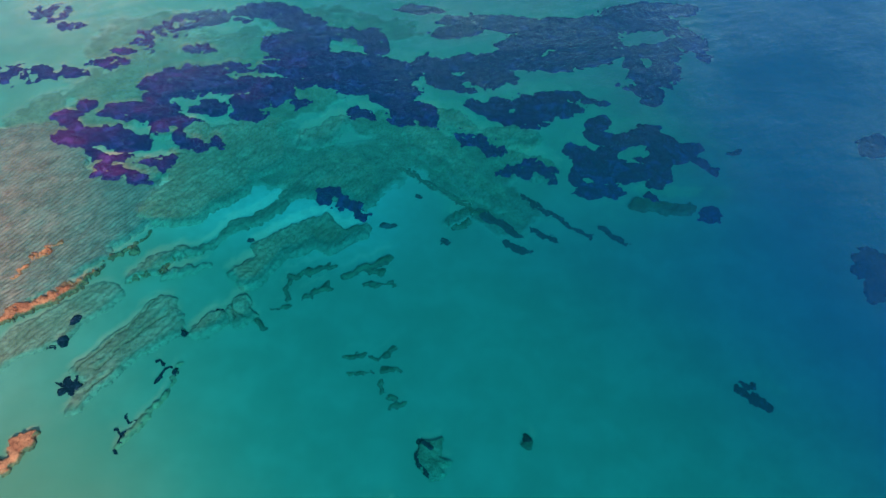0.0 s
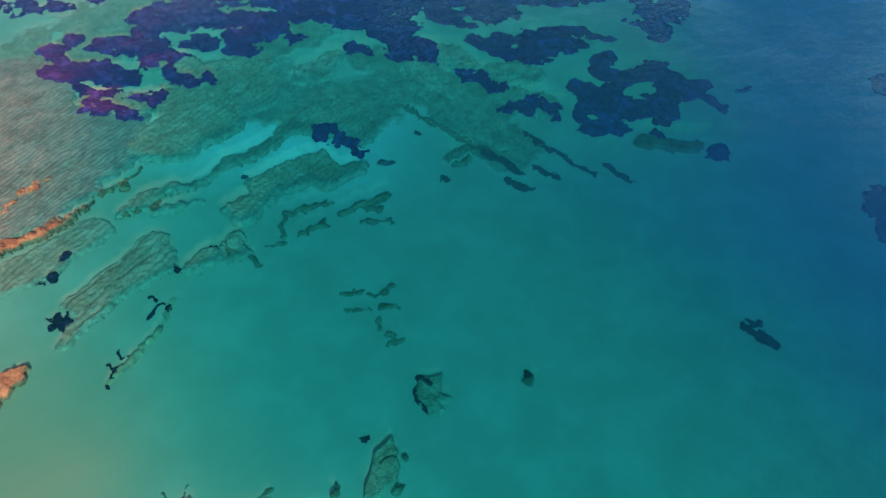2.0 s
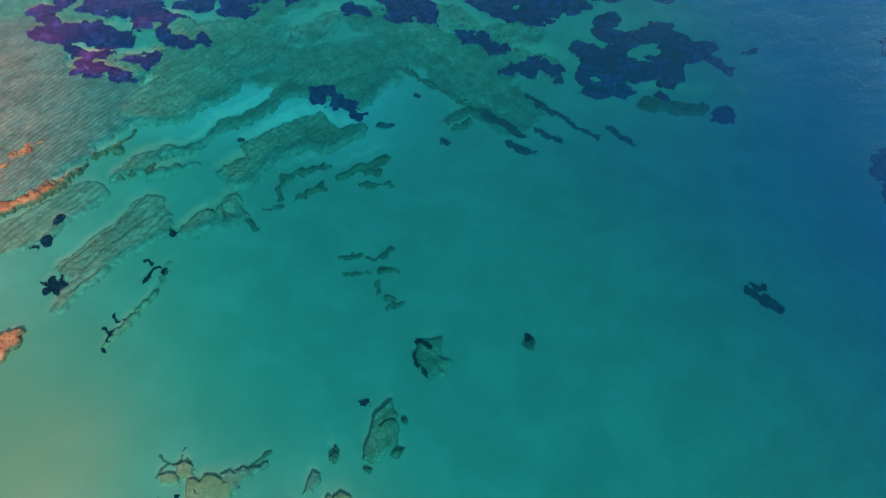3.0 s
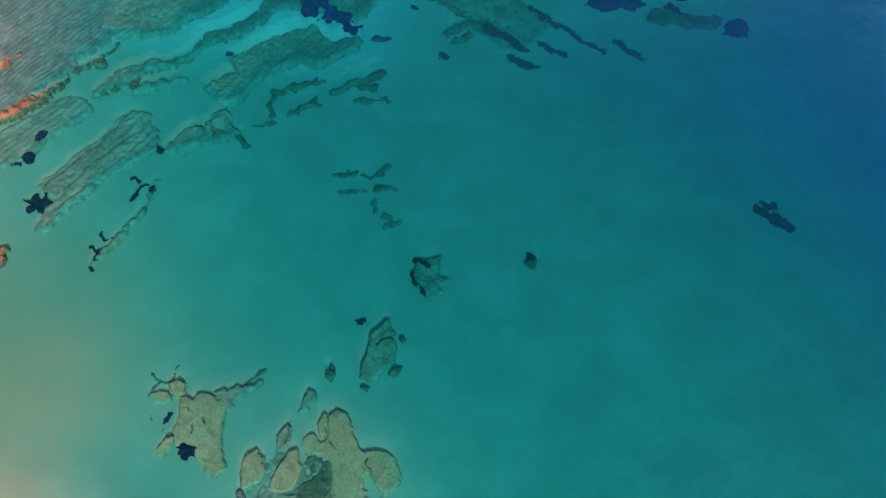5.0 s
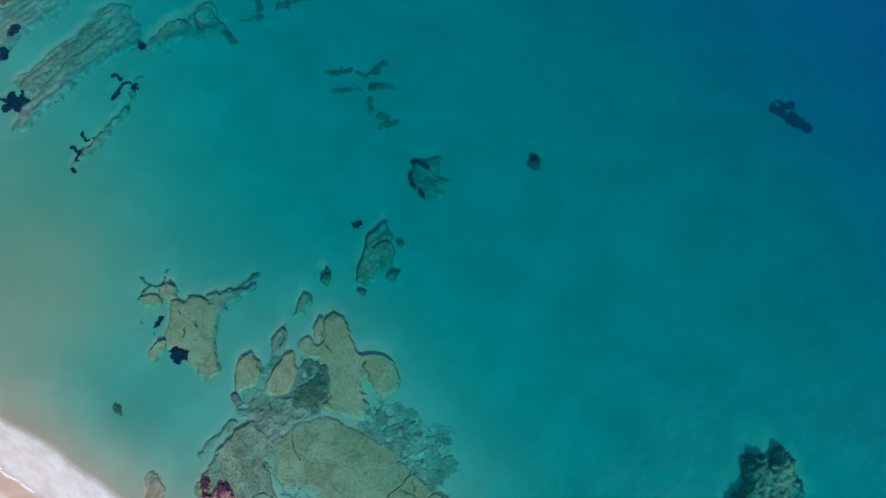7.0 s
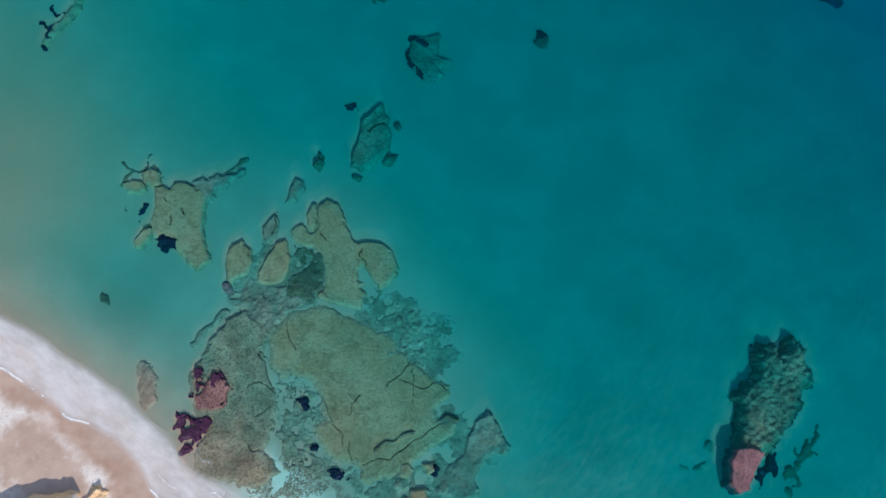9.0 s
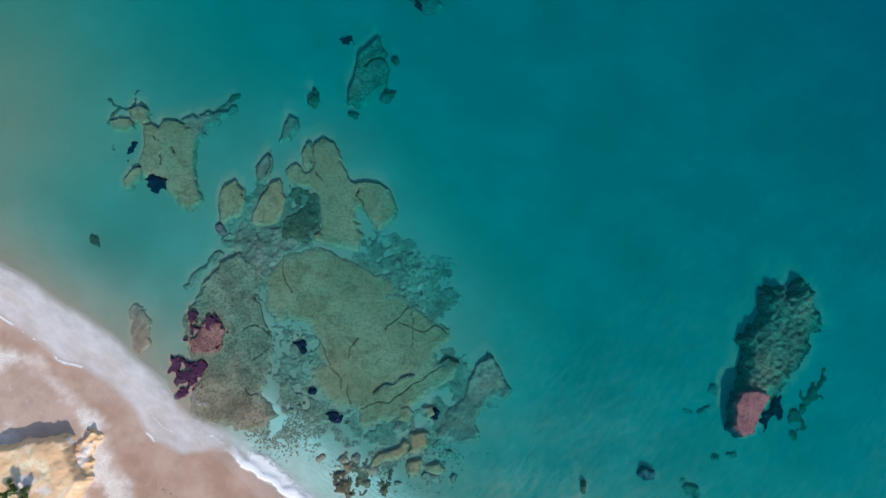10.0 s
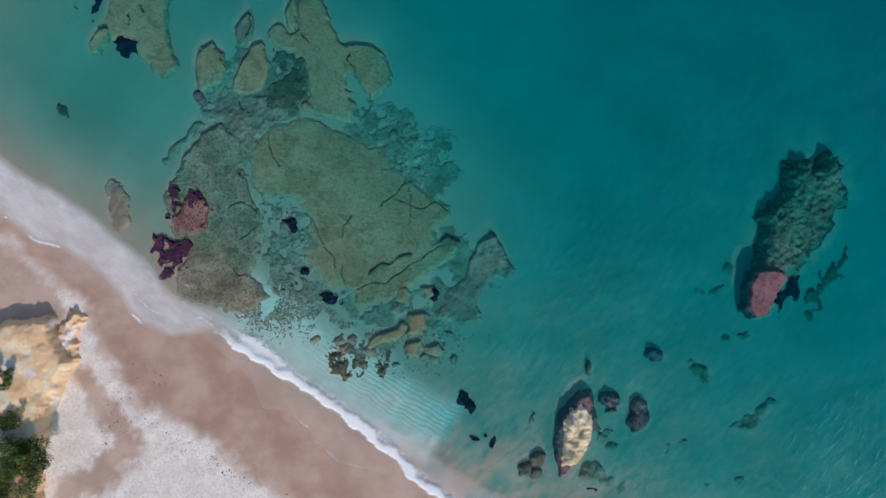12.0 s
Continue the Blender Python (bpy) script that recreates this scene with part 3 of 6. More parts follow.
growth("reef_flat", [(-30.9, 175.2, 23.73, 10.05, -5), (-40.3, 137.8, 16.61, 8.07, 30), (-12.2, 131.1, 13.19, 7.13, -31)], FLAT, "low worn grey reef half covered by sand", "reef", "reef flats", kind="stuff", height=0.3, edge=2.2, cell=0.6, rough=0.06, grain=2.5, warp=2.2, lumps=6, gaps=0.58, fray=1.2)
growth("reef_flat", [(-2.0, 10.0, 6.82, 4.11, -29)], FLAT, "low dark weedy reef between flat slabs", "reef", "reef flats", kind="stuff", height=0.08, edge=0.7, cell=0.15, rough=0.05, grain=0.7, warp=1.2, lumps=2, gaps=0.8, fray=1.0, gap_size=1.1)
growth("reef_flat", [(-17.5, 16.6, 6.22, 5.06, -6)], FLAT, "low dark weedy reef between flat slabs", "reef", "reef flats", kind="stuff", height=0.08, edge=0.7, cell=0.15, rough=0.05, grain=0.7, warp=1.2, lumps=2, gaps=0.8, fray=1.0, gap_size=1.1)
growth("reef_flat", [(4.9, -1.0, 5.21, 2.83, -22), (-1.4, -6.2, 7.02, 2.19, 1)], FLAT, "low dark weedy reef between flat slabs", "reef", "reef flats", kind="stuff", height=0.08, edge=0.7, cell=0.15, rough=0.05, grain=0.7, warp=1.2, lumps=2, gaps=0.8, fray=1.0, gap_size=1.1)
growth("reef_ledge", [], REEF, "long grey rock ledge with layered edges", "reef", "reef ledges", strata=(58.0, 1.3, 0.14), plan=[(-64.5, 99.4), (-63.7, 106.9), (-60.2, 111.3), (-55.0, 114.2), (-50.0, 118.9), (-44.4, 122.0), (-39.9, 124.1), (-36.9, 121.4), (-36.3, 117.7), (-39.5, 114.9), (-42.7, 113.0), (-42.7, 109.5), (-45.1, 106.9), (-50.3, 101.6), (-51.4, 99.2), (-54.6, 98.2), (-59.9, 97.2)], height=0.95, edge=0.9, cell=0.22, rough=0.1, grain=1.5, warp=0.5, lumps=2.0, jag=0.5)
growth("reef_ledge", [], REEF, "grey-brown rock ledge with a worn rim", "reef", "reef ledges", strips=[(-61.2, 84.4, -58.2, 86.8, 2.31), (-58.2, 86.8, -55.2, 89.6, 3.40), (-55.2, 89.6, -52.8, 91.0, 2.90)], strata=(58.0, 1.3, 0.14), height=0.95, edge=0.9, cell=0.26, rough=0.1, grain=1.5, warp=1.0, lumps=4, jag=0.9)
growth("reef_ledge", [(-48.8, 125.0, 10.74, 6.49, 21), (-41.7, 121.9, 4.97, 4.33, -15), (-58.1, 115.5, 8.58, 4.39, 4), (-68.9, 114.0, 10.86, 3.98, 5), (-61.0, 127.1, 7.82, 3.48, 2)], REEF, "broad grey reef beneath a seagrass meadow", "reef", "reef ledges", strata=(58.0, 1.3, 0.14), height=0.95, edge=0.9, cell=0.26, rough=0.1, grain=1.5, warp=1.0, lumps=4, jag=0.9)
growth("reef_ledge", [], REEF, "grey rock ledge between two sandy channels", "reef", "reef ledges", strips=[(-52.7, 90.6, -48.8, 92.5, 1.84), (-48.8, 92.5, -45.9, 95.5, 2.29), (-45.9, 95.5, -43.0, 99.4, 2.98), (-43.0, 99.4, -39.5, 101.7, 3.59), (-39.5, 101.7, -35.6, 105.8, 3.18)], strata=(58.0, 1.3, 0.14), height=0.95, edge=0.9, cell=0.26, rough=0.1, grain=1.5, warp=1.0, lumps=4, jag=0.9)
growth("reef_ledge", [], REEF, "small low rock ledge in a sandy channel", "reef", "reef ledges", strips=[(-55.0, 84.1, -50.9, 87.1, 1.51), (-50.9, 87.1, -47.2, 88.1, 1.53)], height=0.95, edge=0.9, cell=0.26, rough=0.2, grain=1.5, warp=1.0, lumps=4, jag=0.9)
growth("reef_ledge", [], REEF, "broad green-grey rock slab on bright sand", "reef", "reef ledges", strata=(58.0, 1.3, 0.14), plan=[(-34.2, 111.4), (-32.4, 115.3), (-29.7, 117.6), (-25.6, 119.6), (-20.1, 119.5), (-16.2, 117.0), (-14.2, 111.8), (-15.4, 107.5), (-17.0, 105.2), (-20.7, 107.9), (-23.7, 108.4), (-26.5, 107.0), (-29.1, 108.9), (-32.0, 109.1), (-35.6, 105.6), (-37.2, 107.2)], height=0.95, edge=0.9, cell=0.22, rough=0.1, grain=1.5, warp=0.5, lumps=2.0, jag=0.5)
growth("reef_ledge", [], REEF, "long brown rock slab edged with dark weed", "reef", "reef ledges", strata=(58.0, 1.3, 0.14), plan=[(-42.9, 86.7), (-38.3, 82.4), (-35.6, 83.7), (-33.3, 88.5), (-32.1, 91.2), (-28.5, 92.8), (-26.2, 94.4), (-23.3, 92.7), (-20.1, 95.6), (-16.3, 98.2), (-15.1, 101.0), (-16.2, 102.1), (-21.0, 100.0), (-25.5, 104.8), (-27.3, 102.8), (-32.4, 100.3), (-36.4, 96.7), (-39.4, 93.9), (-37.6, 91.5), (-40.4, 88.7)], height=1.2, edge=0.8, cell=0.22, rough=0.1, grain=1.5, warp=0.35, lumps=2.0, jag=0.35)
growth("reef_ledge", [(-4.7, 127.6, 7.17, 4.65, -59), (0.8, 120.6, 7.98, 3.22, -39), (7.9, 111.4, 8.06, 2.68, -38)], REEF, "sunken green-grey reef under turquoise water", "reef", "reef ledges", height=0.95, edge=0.9, cell=0.26, rough=0.2, grain=1.5, warp=1.0, lumps=4, jag=0.9)
growth("reef_ledge", [(3.2, 104.2, 3.16, 2.22, 40), (6.6, 106.4, 3.70, 1.44, -10)], WEEDY, "weedy sunken reef end on turquoise sand", "reef", "reef ledges", height=0.95, edge=0.9, cell=0.26, rough=0.2, grain=1.5, warp=1.0, lumps=4, jag=0.9)
growth("reef_ledge", [(18.4, 121.4, 7.84, 3.58, -19), (14.8, 130.6, 8.13, 4.39, 5), (1.2, 134.8, 8.71, 4.17, -30)], REEF, "sunken grey reef under the meadow edge", "reef", "reef ledges", height=0.95, edge=0.9, cell=0.26, rough=0.2, grain=1.5, warp=1.0, lumps=4, jag=0.9)
growth("reef_ledge", [(-30.6, 127.1, 5.53, 3.97, 43), (-27.2, 131.6, 4.48, 2.78, 54)], REEF, "low green-grey reef between meadow and sand", "reef", "reef ledges", height=0.95, edge=0.9, cell=0.26, rough=0.2, grain=1.5, warp=1.0, lumps=4, jag=0.9)
growth("reef_ledge", [(51.5, 111.0, 5.89, 2.16, 10), (45.1, 110.8, 3.92, 1.65, 8)], WEEDY, "sunken grey rock half buried in sand", "reef", "reef ledges", height=0.95, edge=0.9, cell=0.26, rough=0.2, grain=1.5, warp=1.0, lumps=4, jag=0.9)
growth("reef_ledge", [], WEEDY, "low sunken rock half buried in sand", "reef", "reef ledges", strips=[(-19.8, 87.7, -15.3, 90.5, 2.05), (-15.3, 90.5, -11.4, 92.5, 2.08), (-16.0, 86.1, -10.1, 85.9, 0.79), (-16.3, 89.3, -11.7, 88.9, 1.37)], height=0.95, edge=0.9, cell=0.26, rough=0.2, grain=1.5, warp=1.0, lumps=4, jag=0.9)
growth("reef_ledge", [], WEEDY, "low sunken rock strip in sand", "reef", "reef ledges", strips=[(-30.4, 86.0, -27.0, 88.0, 1.45), (-27.0, 88.0, -23.0, 89.9, 1.47), (-30.4, 86.0, -30.4, 79.8, 0.88), (-33.1, 78.4, -30.1, 79.4, 0.85)], height=0.95, edge=0.9, cell=0.26, rough=0.2, grain=1.5, warp=1.0, lumps=4, jag=0.9)
growth("reef_ledge", [], WEEDY, "low sunken rock strip in sand", "reef", "reef ledges", strips=[(-26.8, 81.8, -24.7, 83.4, 1.20), (-24.7, 83.4, -22.7, 85.4, 1.22)], height=0.95, edge=0.9, cell=0.26, rough=0.2, grain=1.5, warp=1.0, lumps=4, jag=0.9)
growth("reef_ledge", [(-33.8, 74.6, 1.05, 0.77, -3)], WEEDY, "small sunken rock in sand", "reef", "reef ledges", height=0.95, edge=0.9, cell=0.26, rough=0.2, grain=1.5, warp=1.0, lumps=4, jag=0.9)
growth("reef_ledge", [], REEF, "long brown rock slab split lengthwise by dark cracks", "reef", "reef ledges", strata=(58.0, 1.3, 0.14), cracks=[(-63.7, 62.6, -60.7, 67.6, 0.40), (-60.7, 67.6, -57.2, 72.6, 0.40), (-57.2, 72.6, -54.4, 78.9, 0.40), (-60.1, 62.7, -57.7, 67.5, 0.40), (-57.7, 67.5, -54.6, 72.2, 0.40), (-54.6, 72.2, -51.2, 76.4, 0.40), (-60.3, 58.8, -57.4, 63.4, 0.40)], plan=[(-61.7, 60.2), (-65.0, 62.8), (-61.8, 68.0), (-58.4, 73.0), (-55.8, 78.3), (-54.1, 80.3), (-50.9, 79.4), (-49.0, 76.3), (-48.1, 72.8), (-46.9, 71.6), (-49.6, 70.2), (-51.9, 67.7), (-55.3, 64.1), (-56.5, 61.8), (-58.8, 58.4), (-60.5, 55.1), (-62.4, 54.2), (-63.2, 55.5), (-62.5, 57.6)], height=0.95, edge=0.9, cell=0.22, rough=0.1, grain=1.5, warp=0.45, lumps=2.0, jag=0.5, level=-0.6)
growth("reef_ledge", [], REEF, "rounded brown rock with weedy cracks", "reef", "reef ledges", plan=[(-46.7, 71.5), (-45.9, 74.1), (-44.0, 76.1), (-41.8, 77.4), (-40.3, 76.4), (-40.2, 74.8), (-41.3, 73.0), (-43.2, 70.7), (-45.2, 70.4)], height=0.95, edge=0.9, cell=0.22, rough=0.2, grain=1.5, warp=0.45, lumps=2.0, jag=0.5)
growth("reef_ledge", [], REEF, "knobbly brown rock with weedy cracks", "reef", "reef ledges", cracks=[(-41.6, 78.0, -37.5, 76.3, 0.37), (-40.8, 81.5, -38.8, 74.9, 0.37)], plan=[(-41.6, 77.6), (-40.1, 80.2), (-38.4, 81.7), (-37.1, 80.8), (-36.6, 77.8), (-35.3, 77.0), (-36.5, 74.7), (-38.2, 73.1), (-39.9, 75.0)], height=0.95, edge=0.9, cell=0.22, rough=0.2, grain=1.5, warp=0.45, lumps=2.0, jag=0.5)
growth("reef_ledge", [], SLAB, "thin bare rock ridge in shallow sand", "reef", "reef ledges", strips=[(-52.3, 48.5, -49.8, 54.0, 1.10), (-49.8, 54.0, -47.3, 59.1, 1.12), (-47.3, 59.1, -46.5, 65.6, 0.77)], height=0.95, edge=0.9, cell=0.3, rough=0.2, grain=1.5, warp=0.6, lumps=4, jag=0.9)
rock = growth("sunken_rock", [], OLIVE, "green-brown sunken rock with dark weed on one side", "rock", "single rocks on sand", plan=[(-3.8, 49.7), (-2.9, 51.4), (-2.1, 52.8), (-0.3, 53.0), (0.8, 53.6), (1.0, 51.6), (0.6, 50.0), (2.6, 49.4), (2.4, 48.5), (0.9, 47.9), (1.8, 46.8), (0.3, 45.8), (-0.8, 45.6), (-1.9, 47.0), (-3.1, 48.3)], height=0.65, edge=0.6, cell=0.13, rough=0.2, grain=1.5, warp=0.3, lumps=1.4, jag=0)
growth("weed_fringe", [], CLUMP, "dark weed fringe", "", strips=[(-3.3, 52.6, -2.1, 52.3, 0.70), (-2.1, 52.3, -0.7, 51.2, 0.70), (-3.5, 49.8, -2.7, 48.4, 0.56), (-2.7, 48.4, -1.5, 46.8, 0.56)], over=True, height=0.2, edge=0.3, cell=0.14, rough=0.12, grain=0.8, warp=0.4, lumps=1.3, fray=0.2, parent=rock)
growth("sunken_rock", [(15.4, 52.9, 1.34, 0.86, 83)], WEEDY, "small dark sunken rock on sand", "rock", "single rocks on sand", height=0.95, edge=0.9, cell=0.25, rough=0.2, grain=1.5, warp=0.5, lumps=4, jag=0.9)
growth("sunken_rock", [], OLIVE, "long flat sunken slab with a weedy rim", "rock", "single rocks on sand", cracks=[(-8.1, 37.7, -7.4, 38.2, 0.35), (-7.4, 38.2, -5.9, 38.8, 0.35)], plan=[(-6.4, 42.1), (-5.6, 39.8), (-5.8, 38.4), (-5.2, 37.1), (-5.3, 35.0), (-6.6, 33.6), (-7.9, 32.1), (-8.9, 31.8), (-10.1, 32.4), (-10.3, 33.9), (-9.7, 35.3), (-9.3, 37.5), (-9.2, 39.2), (-8.0, 40.6)], height=1.0, edge=0.5, cell=0.15, rough=0.1, grain=1.5, warp=0.25, lumps=1.4, jag=0)
growth("sunken_rock", [(-4.6, 38.6, 0.64, 0.41, -87)], WEEDY, "small low rock half sunk in sand", "rock", "single rocks on sand", height=0.95, edge=0.6, cell=0.22, rough=0.2, grain=1.5, warp=0.4, lumps=4, jag=0.9)
growth("sunken_rock", [(-3.6, 36.8, 0.36, 0.32, -86)], WEEDY, "small low rock half sunk in sand", "rock", "single rocks on sand", height=0.95, edge=0.6, cell=0.22, rough=0.2, grain=1.5, warp=0.4, lumps=4, jag=0.9)
growth("sunken_rock", [(-5.1, 33.6, 1.13, 0.59, 36)], WEEDY, "small low rock half sunk in sand", "rock", "single rocks on sand", height=0.95, edge=0.6, cell=0.22, rough=0.2, grain=1.5, warp=0.4, lumps=4, jag=0.9)
growth("sunken_rock", [(-14.1, 32.8, 1.29, 0.39, -84)], WEEDY, "small low rock half sunk in sand", "rock", "single rocks on sand", height=0.95, edge=0.6, cell=0.22, rough=0.2, grain=1.5, warp=0.4, lumps=4, jag=0.9)
growth("sunken_rock", [(-9.4, 30.8, 0.47, 0.43, -5)], WEEDY, "small low rock half sunk in sand", "rock", "single rocks on sand", height=0.95, edge=0.6, cell=0.22, rough=0.2, grain=1.5, warp=0.4, lumps=4, jag=0.9)
slab = growth("flat_rock", [], SLAB, "flat tan rock slab with broken weedy corners", "rock slab", "flat rock slabs", cracks=[(-33.2, 27.1, -32.8, 26.4, 0.16), (-32.4, 24.8, -32.0, 23.3, 0.16), (-31.0, 25.3, -30.4, 24.5, 0.16)], plan=[(-34.7, 28.6), (-33.8, 28.8), (-32.7, 28.3), (-32.1, 29.4), (-30.9, 29.4), (-29.8, 28.7), (-28.2, 27.8), (-27.9, 26.7), (-28.1, 25.3), (-28.1, 23.0), (-27.6, 21.0), (-26.6, 19.6), (-26.4, 18.9), (-28.0, 17.6), (-29.4, 18.5), (-30.7, 20.1), (-31.7, 21.3), (-32.9, 21.3), (-34.0, 22.0), (-34.5, 23.7), (-34.2, 25.6)], height=0.5, edge=0.45, fray=0.12, cell=0.09, rough=0.05, grain=1.4, warp=0.22, lumps=1.4, jag=0, level=-0.66)
growth("corner_plate", [], SLAB, "low broken plate at the corner of the slab", "", plan=[(-36.3, 21.1), (-35.3, 22.7), (-34.0, 22.8), (-34.2, 21.6), (-34.9, 20.3), (-35.9, 20.0)], height=0.5, edge=0.3, cell=0.09, rough=0.06, grain=1.0, warp=0.2, lumps=1.2, fray=0.1, level=-0.62, parent=slab)
growth("corner_plate", [], SLAB, "low broken plate at the corner of the slab", "", plan=[(-36.6, 30.1), (-35.5, 30.8), (-34.4, 30.3), (-34.1, 29.1), (-35.0, 28.4), (-35.9, 28.9)], height=0.5, edge=0.3, cell=0.09, rough=0.06, grain=1.0, warp=0.2, lumps=1.2, fray=0.1, level=-0.62, parent=slab)
growth("corner_plate", [], SLAB, "low broken plate at the corner of the slab", "", plan=[(-38.7, 28.9), (-37.7, 29.3), (-36.4, 29.1), (-35.7, 28.0), (-36.5, 27.3), (-37.9, 27.5)], height=0.5, edge=0.3, cell=0.09, rough=0.06, grain=1.0, warp=0.2, lumps=1.2, fray=0.1, level=-0.62, parent=slab)
growth("tongue", [], REEF, "low weedy tongue of the slab", "", plan=[(-30.1, 28.9), (-29.1, 29.6), (-27.2, 30.1), (-25.3, 30.6), (-24.1, 31.4), (-23.1, 32.2), (-24.7, 30.2), (-26.0, 28.7), (-26.9, 27.3), (-27.9, 26.2)], height=0.5, edge=0.4, cell=0.1, rough=0.1, grain=1.0, warp=0.35, lumps=1.4, fray=0.25, level=-0.75, parent=slab)
growth("ridge", [], WEEDY, "dark weedy rim of the slab", "", strips=[(-23.6, 33.2, -26.0, 30.9, 0.43), (-26.0, 30.9, -27.6, 28.4, 0.43), (-27.6, 28.4, -28.5, 25.5, 0.42), (-28.5, 25.5, -28.2, 21.7, 0.42)], height=0.3, edge=0.25, fray=0.18, cell=0.15, rough=0.1, grain=1.4, warp=0.3, lumps=2.0, parent=slab)
growth("fissure", [], WEEDY, "dark weedy fissure round the slab", "", strips=[(-39.6, 31.7, -38.8, 30.8, 0.29), (-38.8, 30.8, -37.5, 30.2, 0.29), (-37.5, 30.2, -36.7, 31.0, 0.28), (-36.7, 31.0, -36.0, 32.7, 0.28)], height=0.15, edge=0.2, fray=0.18, cell=0.15, rough=0.1, grain=1.4, warp=0.45, lumps=1.2, parent=slab)
growth("fissure", [], WEEDY, "dark weedy fissure round the slab", "", strips=[(-39.1, 28.8, -38.9, 29.5, 0.28), (-38.9, 29.5, -38.1, 30.4, 0.28)], height=0.15, edge=0.2, fray=0.18, cell=0.15, rough=0.1, grain=1.4, warp=0.45, lumps=1.2, parent=slab)
growth("fissure", [], WEEDY, "dark weedy fissure round the slab", "", strips=[(-36.9, 29.3, -36.0, 28.2, 0.29), (-36.0, 28.2, -35.2, 29.1, 0.28), (-35.2, 29.1, -34.0, 29.9, 0.28)], height=0.15, edge=0.2, fray=0.18, cell=0.15, rough=0.1, grain=1.4, warp=0.45, lumps=1.2, parent=slab)
growth("fissure", [], WEEDY, "dark weedy fissure round the slab", "", strips=[(-35.2, 31.4, -34.3, 30.2, 0.28), (-34.3, 30.2, -33.1, 29.3, 0.28), (-33.1, 29.3, -31.8, 29.1, 0.28)], height=0.15, edge=0.2, fray=0.18, cell=0.15, rough=0.1, grain=1.4, warp=0.45, lumps=1.2, parent=slab)
growth("fissure", [], WEEDY, "dark weedy fissure round the slab", "", strips=[(-38.0, 28.0, -36.7, 27.7, 0.28), (-36.7, 27.7, -35.9, 28.4, 0.28)], height=0.15, edge=0.2, fray=0.18, cell=0.15, rough=0.1, grain=1.4, warp=0.45, lumps=1.2, parent=slab)
growth("fissure", [], WEEDY, "dark weedy fissure round the slab", "", strips=[(-35.9, 23.0, -34.9, 23.4, 0.28), (-34.9, 23.4, -34.1, 23.1, 0.28)], height=0.15, edge=0.2, fray=0.18, cell=0.15, rough=0.1, grain=1.4, warp=0.45, lumps=1.2, parent=slab)
growth("fissure", [], WEEDY, "dark weedy fissure round the slab", "", strips=[(-35.1, 20.2, -34.6, 21.6, 0.27), (-34.6, 21.6, -34.3, 23.3, 0.27)], height=0.15, edge=0.2, fray=0.18, cell=0.15, rough=0.1, grain=1.4, warp=0.45, lumps=1.2, parent=slab)
growth("fissure", [], WEEDY, "dark weedy fissure round the slab", "", strips=[(-37.9, 25.8, -37.5, 24.3, 0.28), (-37.5, 24.3, -38.7, 23.7, 0.28)], height=0.15, edge=0.2, fray=0.18, cell=0.15, rough=0.1, grain=1.4, warp=0.45, lumps=1.2, parent=slab)
slab = growth("flat_rock", [], SLAB, "smooth tan rock slab with rounded lobes and dark rims", "rock slab", "flat rock slabs", cuts=[(-7.5, 17.5, 1.10, 0.63, -59), (-6.8, 16.0, 0.83, 0.65, 0)], cracks=[(-7.2, 18.2, -8.1, 20.0, 0.12), (-8.1, 20.0, -7.9, 21.1, 0.12), (-13.4, 23.1, -12.4, 22.0, 0.12)], plan=[(-13.9, 26.9), (-12.7, 27.3), (-11.5, 27.1), (-10.8, 26.0), (-10.2, 23.9), (-9.2, 22.2), (-8.3, 21.5), (-7.2, 22.1), (-6.0, 22.1), (-4.8, 21.3), (-3.6, 19.4), (-3.7, 17.5), (-5.6, 15.9), (-6.6, 17.1), (-7.4, 18.0), (-8.2, 17.7), (-8.2, 17.0), (-7.5, 16.4), (-7.2, 15.0), (-7.8, 13.3), (-10.2, 13.7), (-12.9, 14.3), (-13.1, 15.0), (-12.4, 16.2), (-12.3, 17.4), (-12.8, 19.7), (-13.9, 20.9), (-16.5, 21.7), (-17.1, 22.4), (-16.8, 23.3), (-15.8, 23.9), (-14.5, 22.8), (-13.6, 23.3)], height=0.5, edge=0.45, fray=0.12, cell=0.09, rough=0.05, grain=1.4, warp=0.22, lumps=1.4, jag=0, level=-0.8)
growth("plate", [], SLAB, "small split plate of the slab", "", plan=[(-15.4, 25.1), (-14.6, 26.8), (-14.1, 26.8), (-13.9, 23.8), (-14.3, 23.1), (-15.0, 23.7)], height=0.5, edge=0.45, fray=0.12, cell=0.09, rough=0.05, grain=1.4, warp=0.22, lumps=1.4, parent=slab, jag=0, level=-0.47)
growth("plate", [], SLAB, "small split plate of the slab", "", plan=[(-12.9, 14.5), (-13.1, 15.0), (-12.3, 15.5), (-11.6, 14.9), (-11.4, 14.1)], height=0.5, edge=0.45, fray=0.12, cell=0.09, rough=0.05, grain=1.4, warp=0.22, lumps=1.4, parent=slab, jag=0, level=-0.5)
growth("sunken_rock", [], WEEDY, "dark green weedy rock bed between slabs", "rock", "single rocks on sand", plan=[(-16.6, 19.4), (-16.7, 21.4), (-14.8, 21.1), (-13.2, 19.9), (-12.6, 17.0), (-13.3, 14.4), (-15.5, 12.8), (-18.1, 12.1), (-19.9, 12.7), (-19.6, 15.1), (-16.8, 16.9)], height=0.25, edge=0.5, fray=0.5, cell=0.1, rough=0.2, grain=1.4, warp=0.5, lumps=2.0, gaps=0.35)
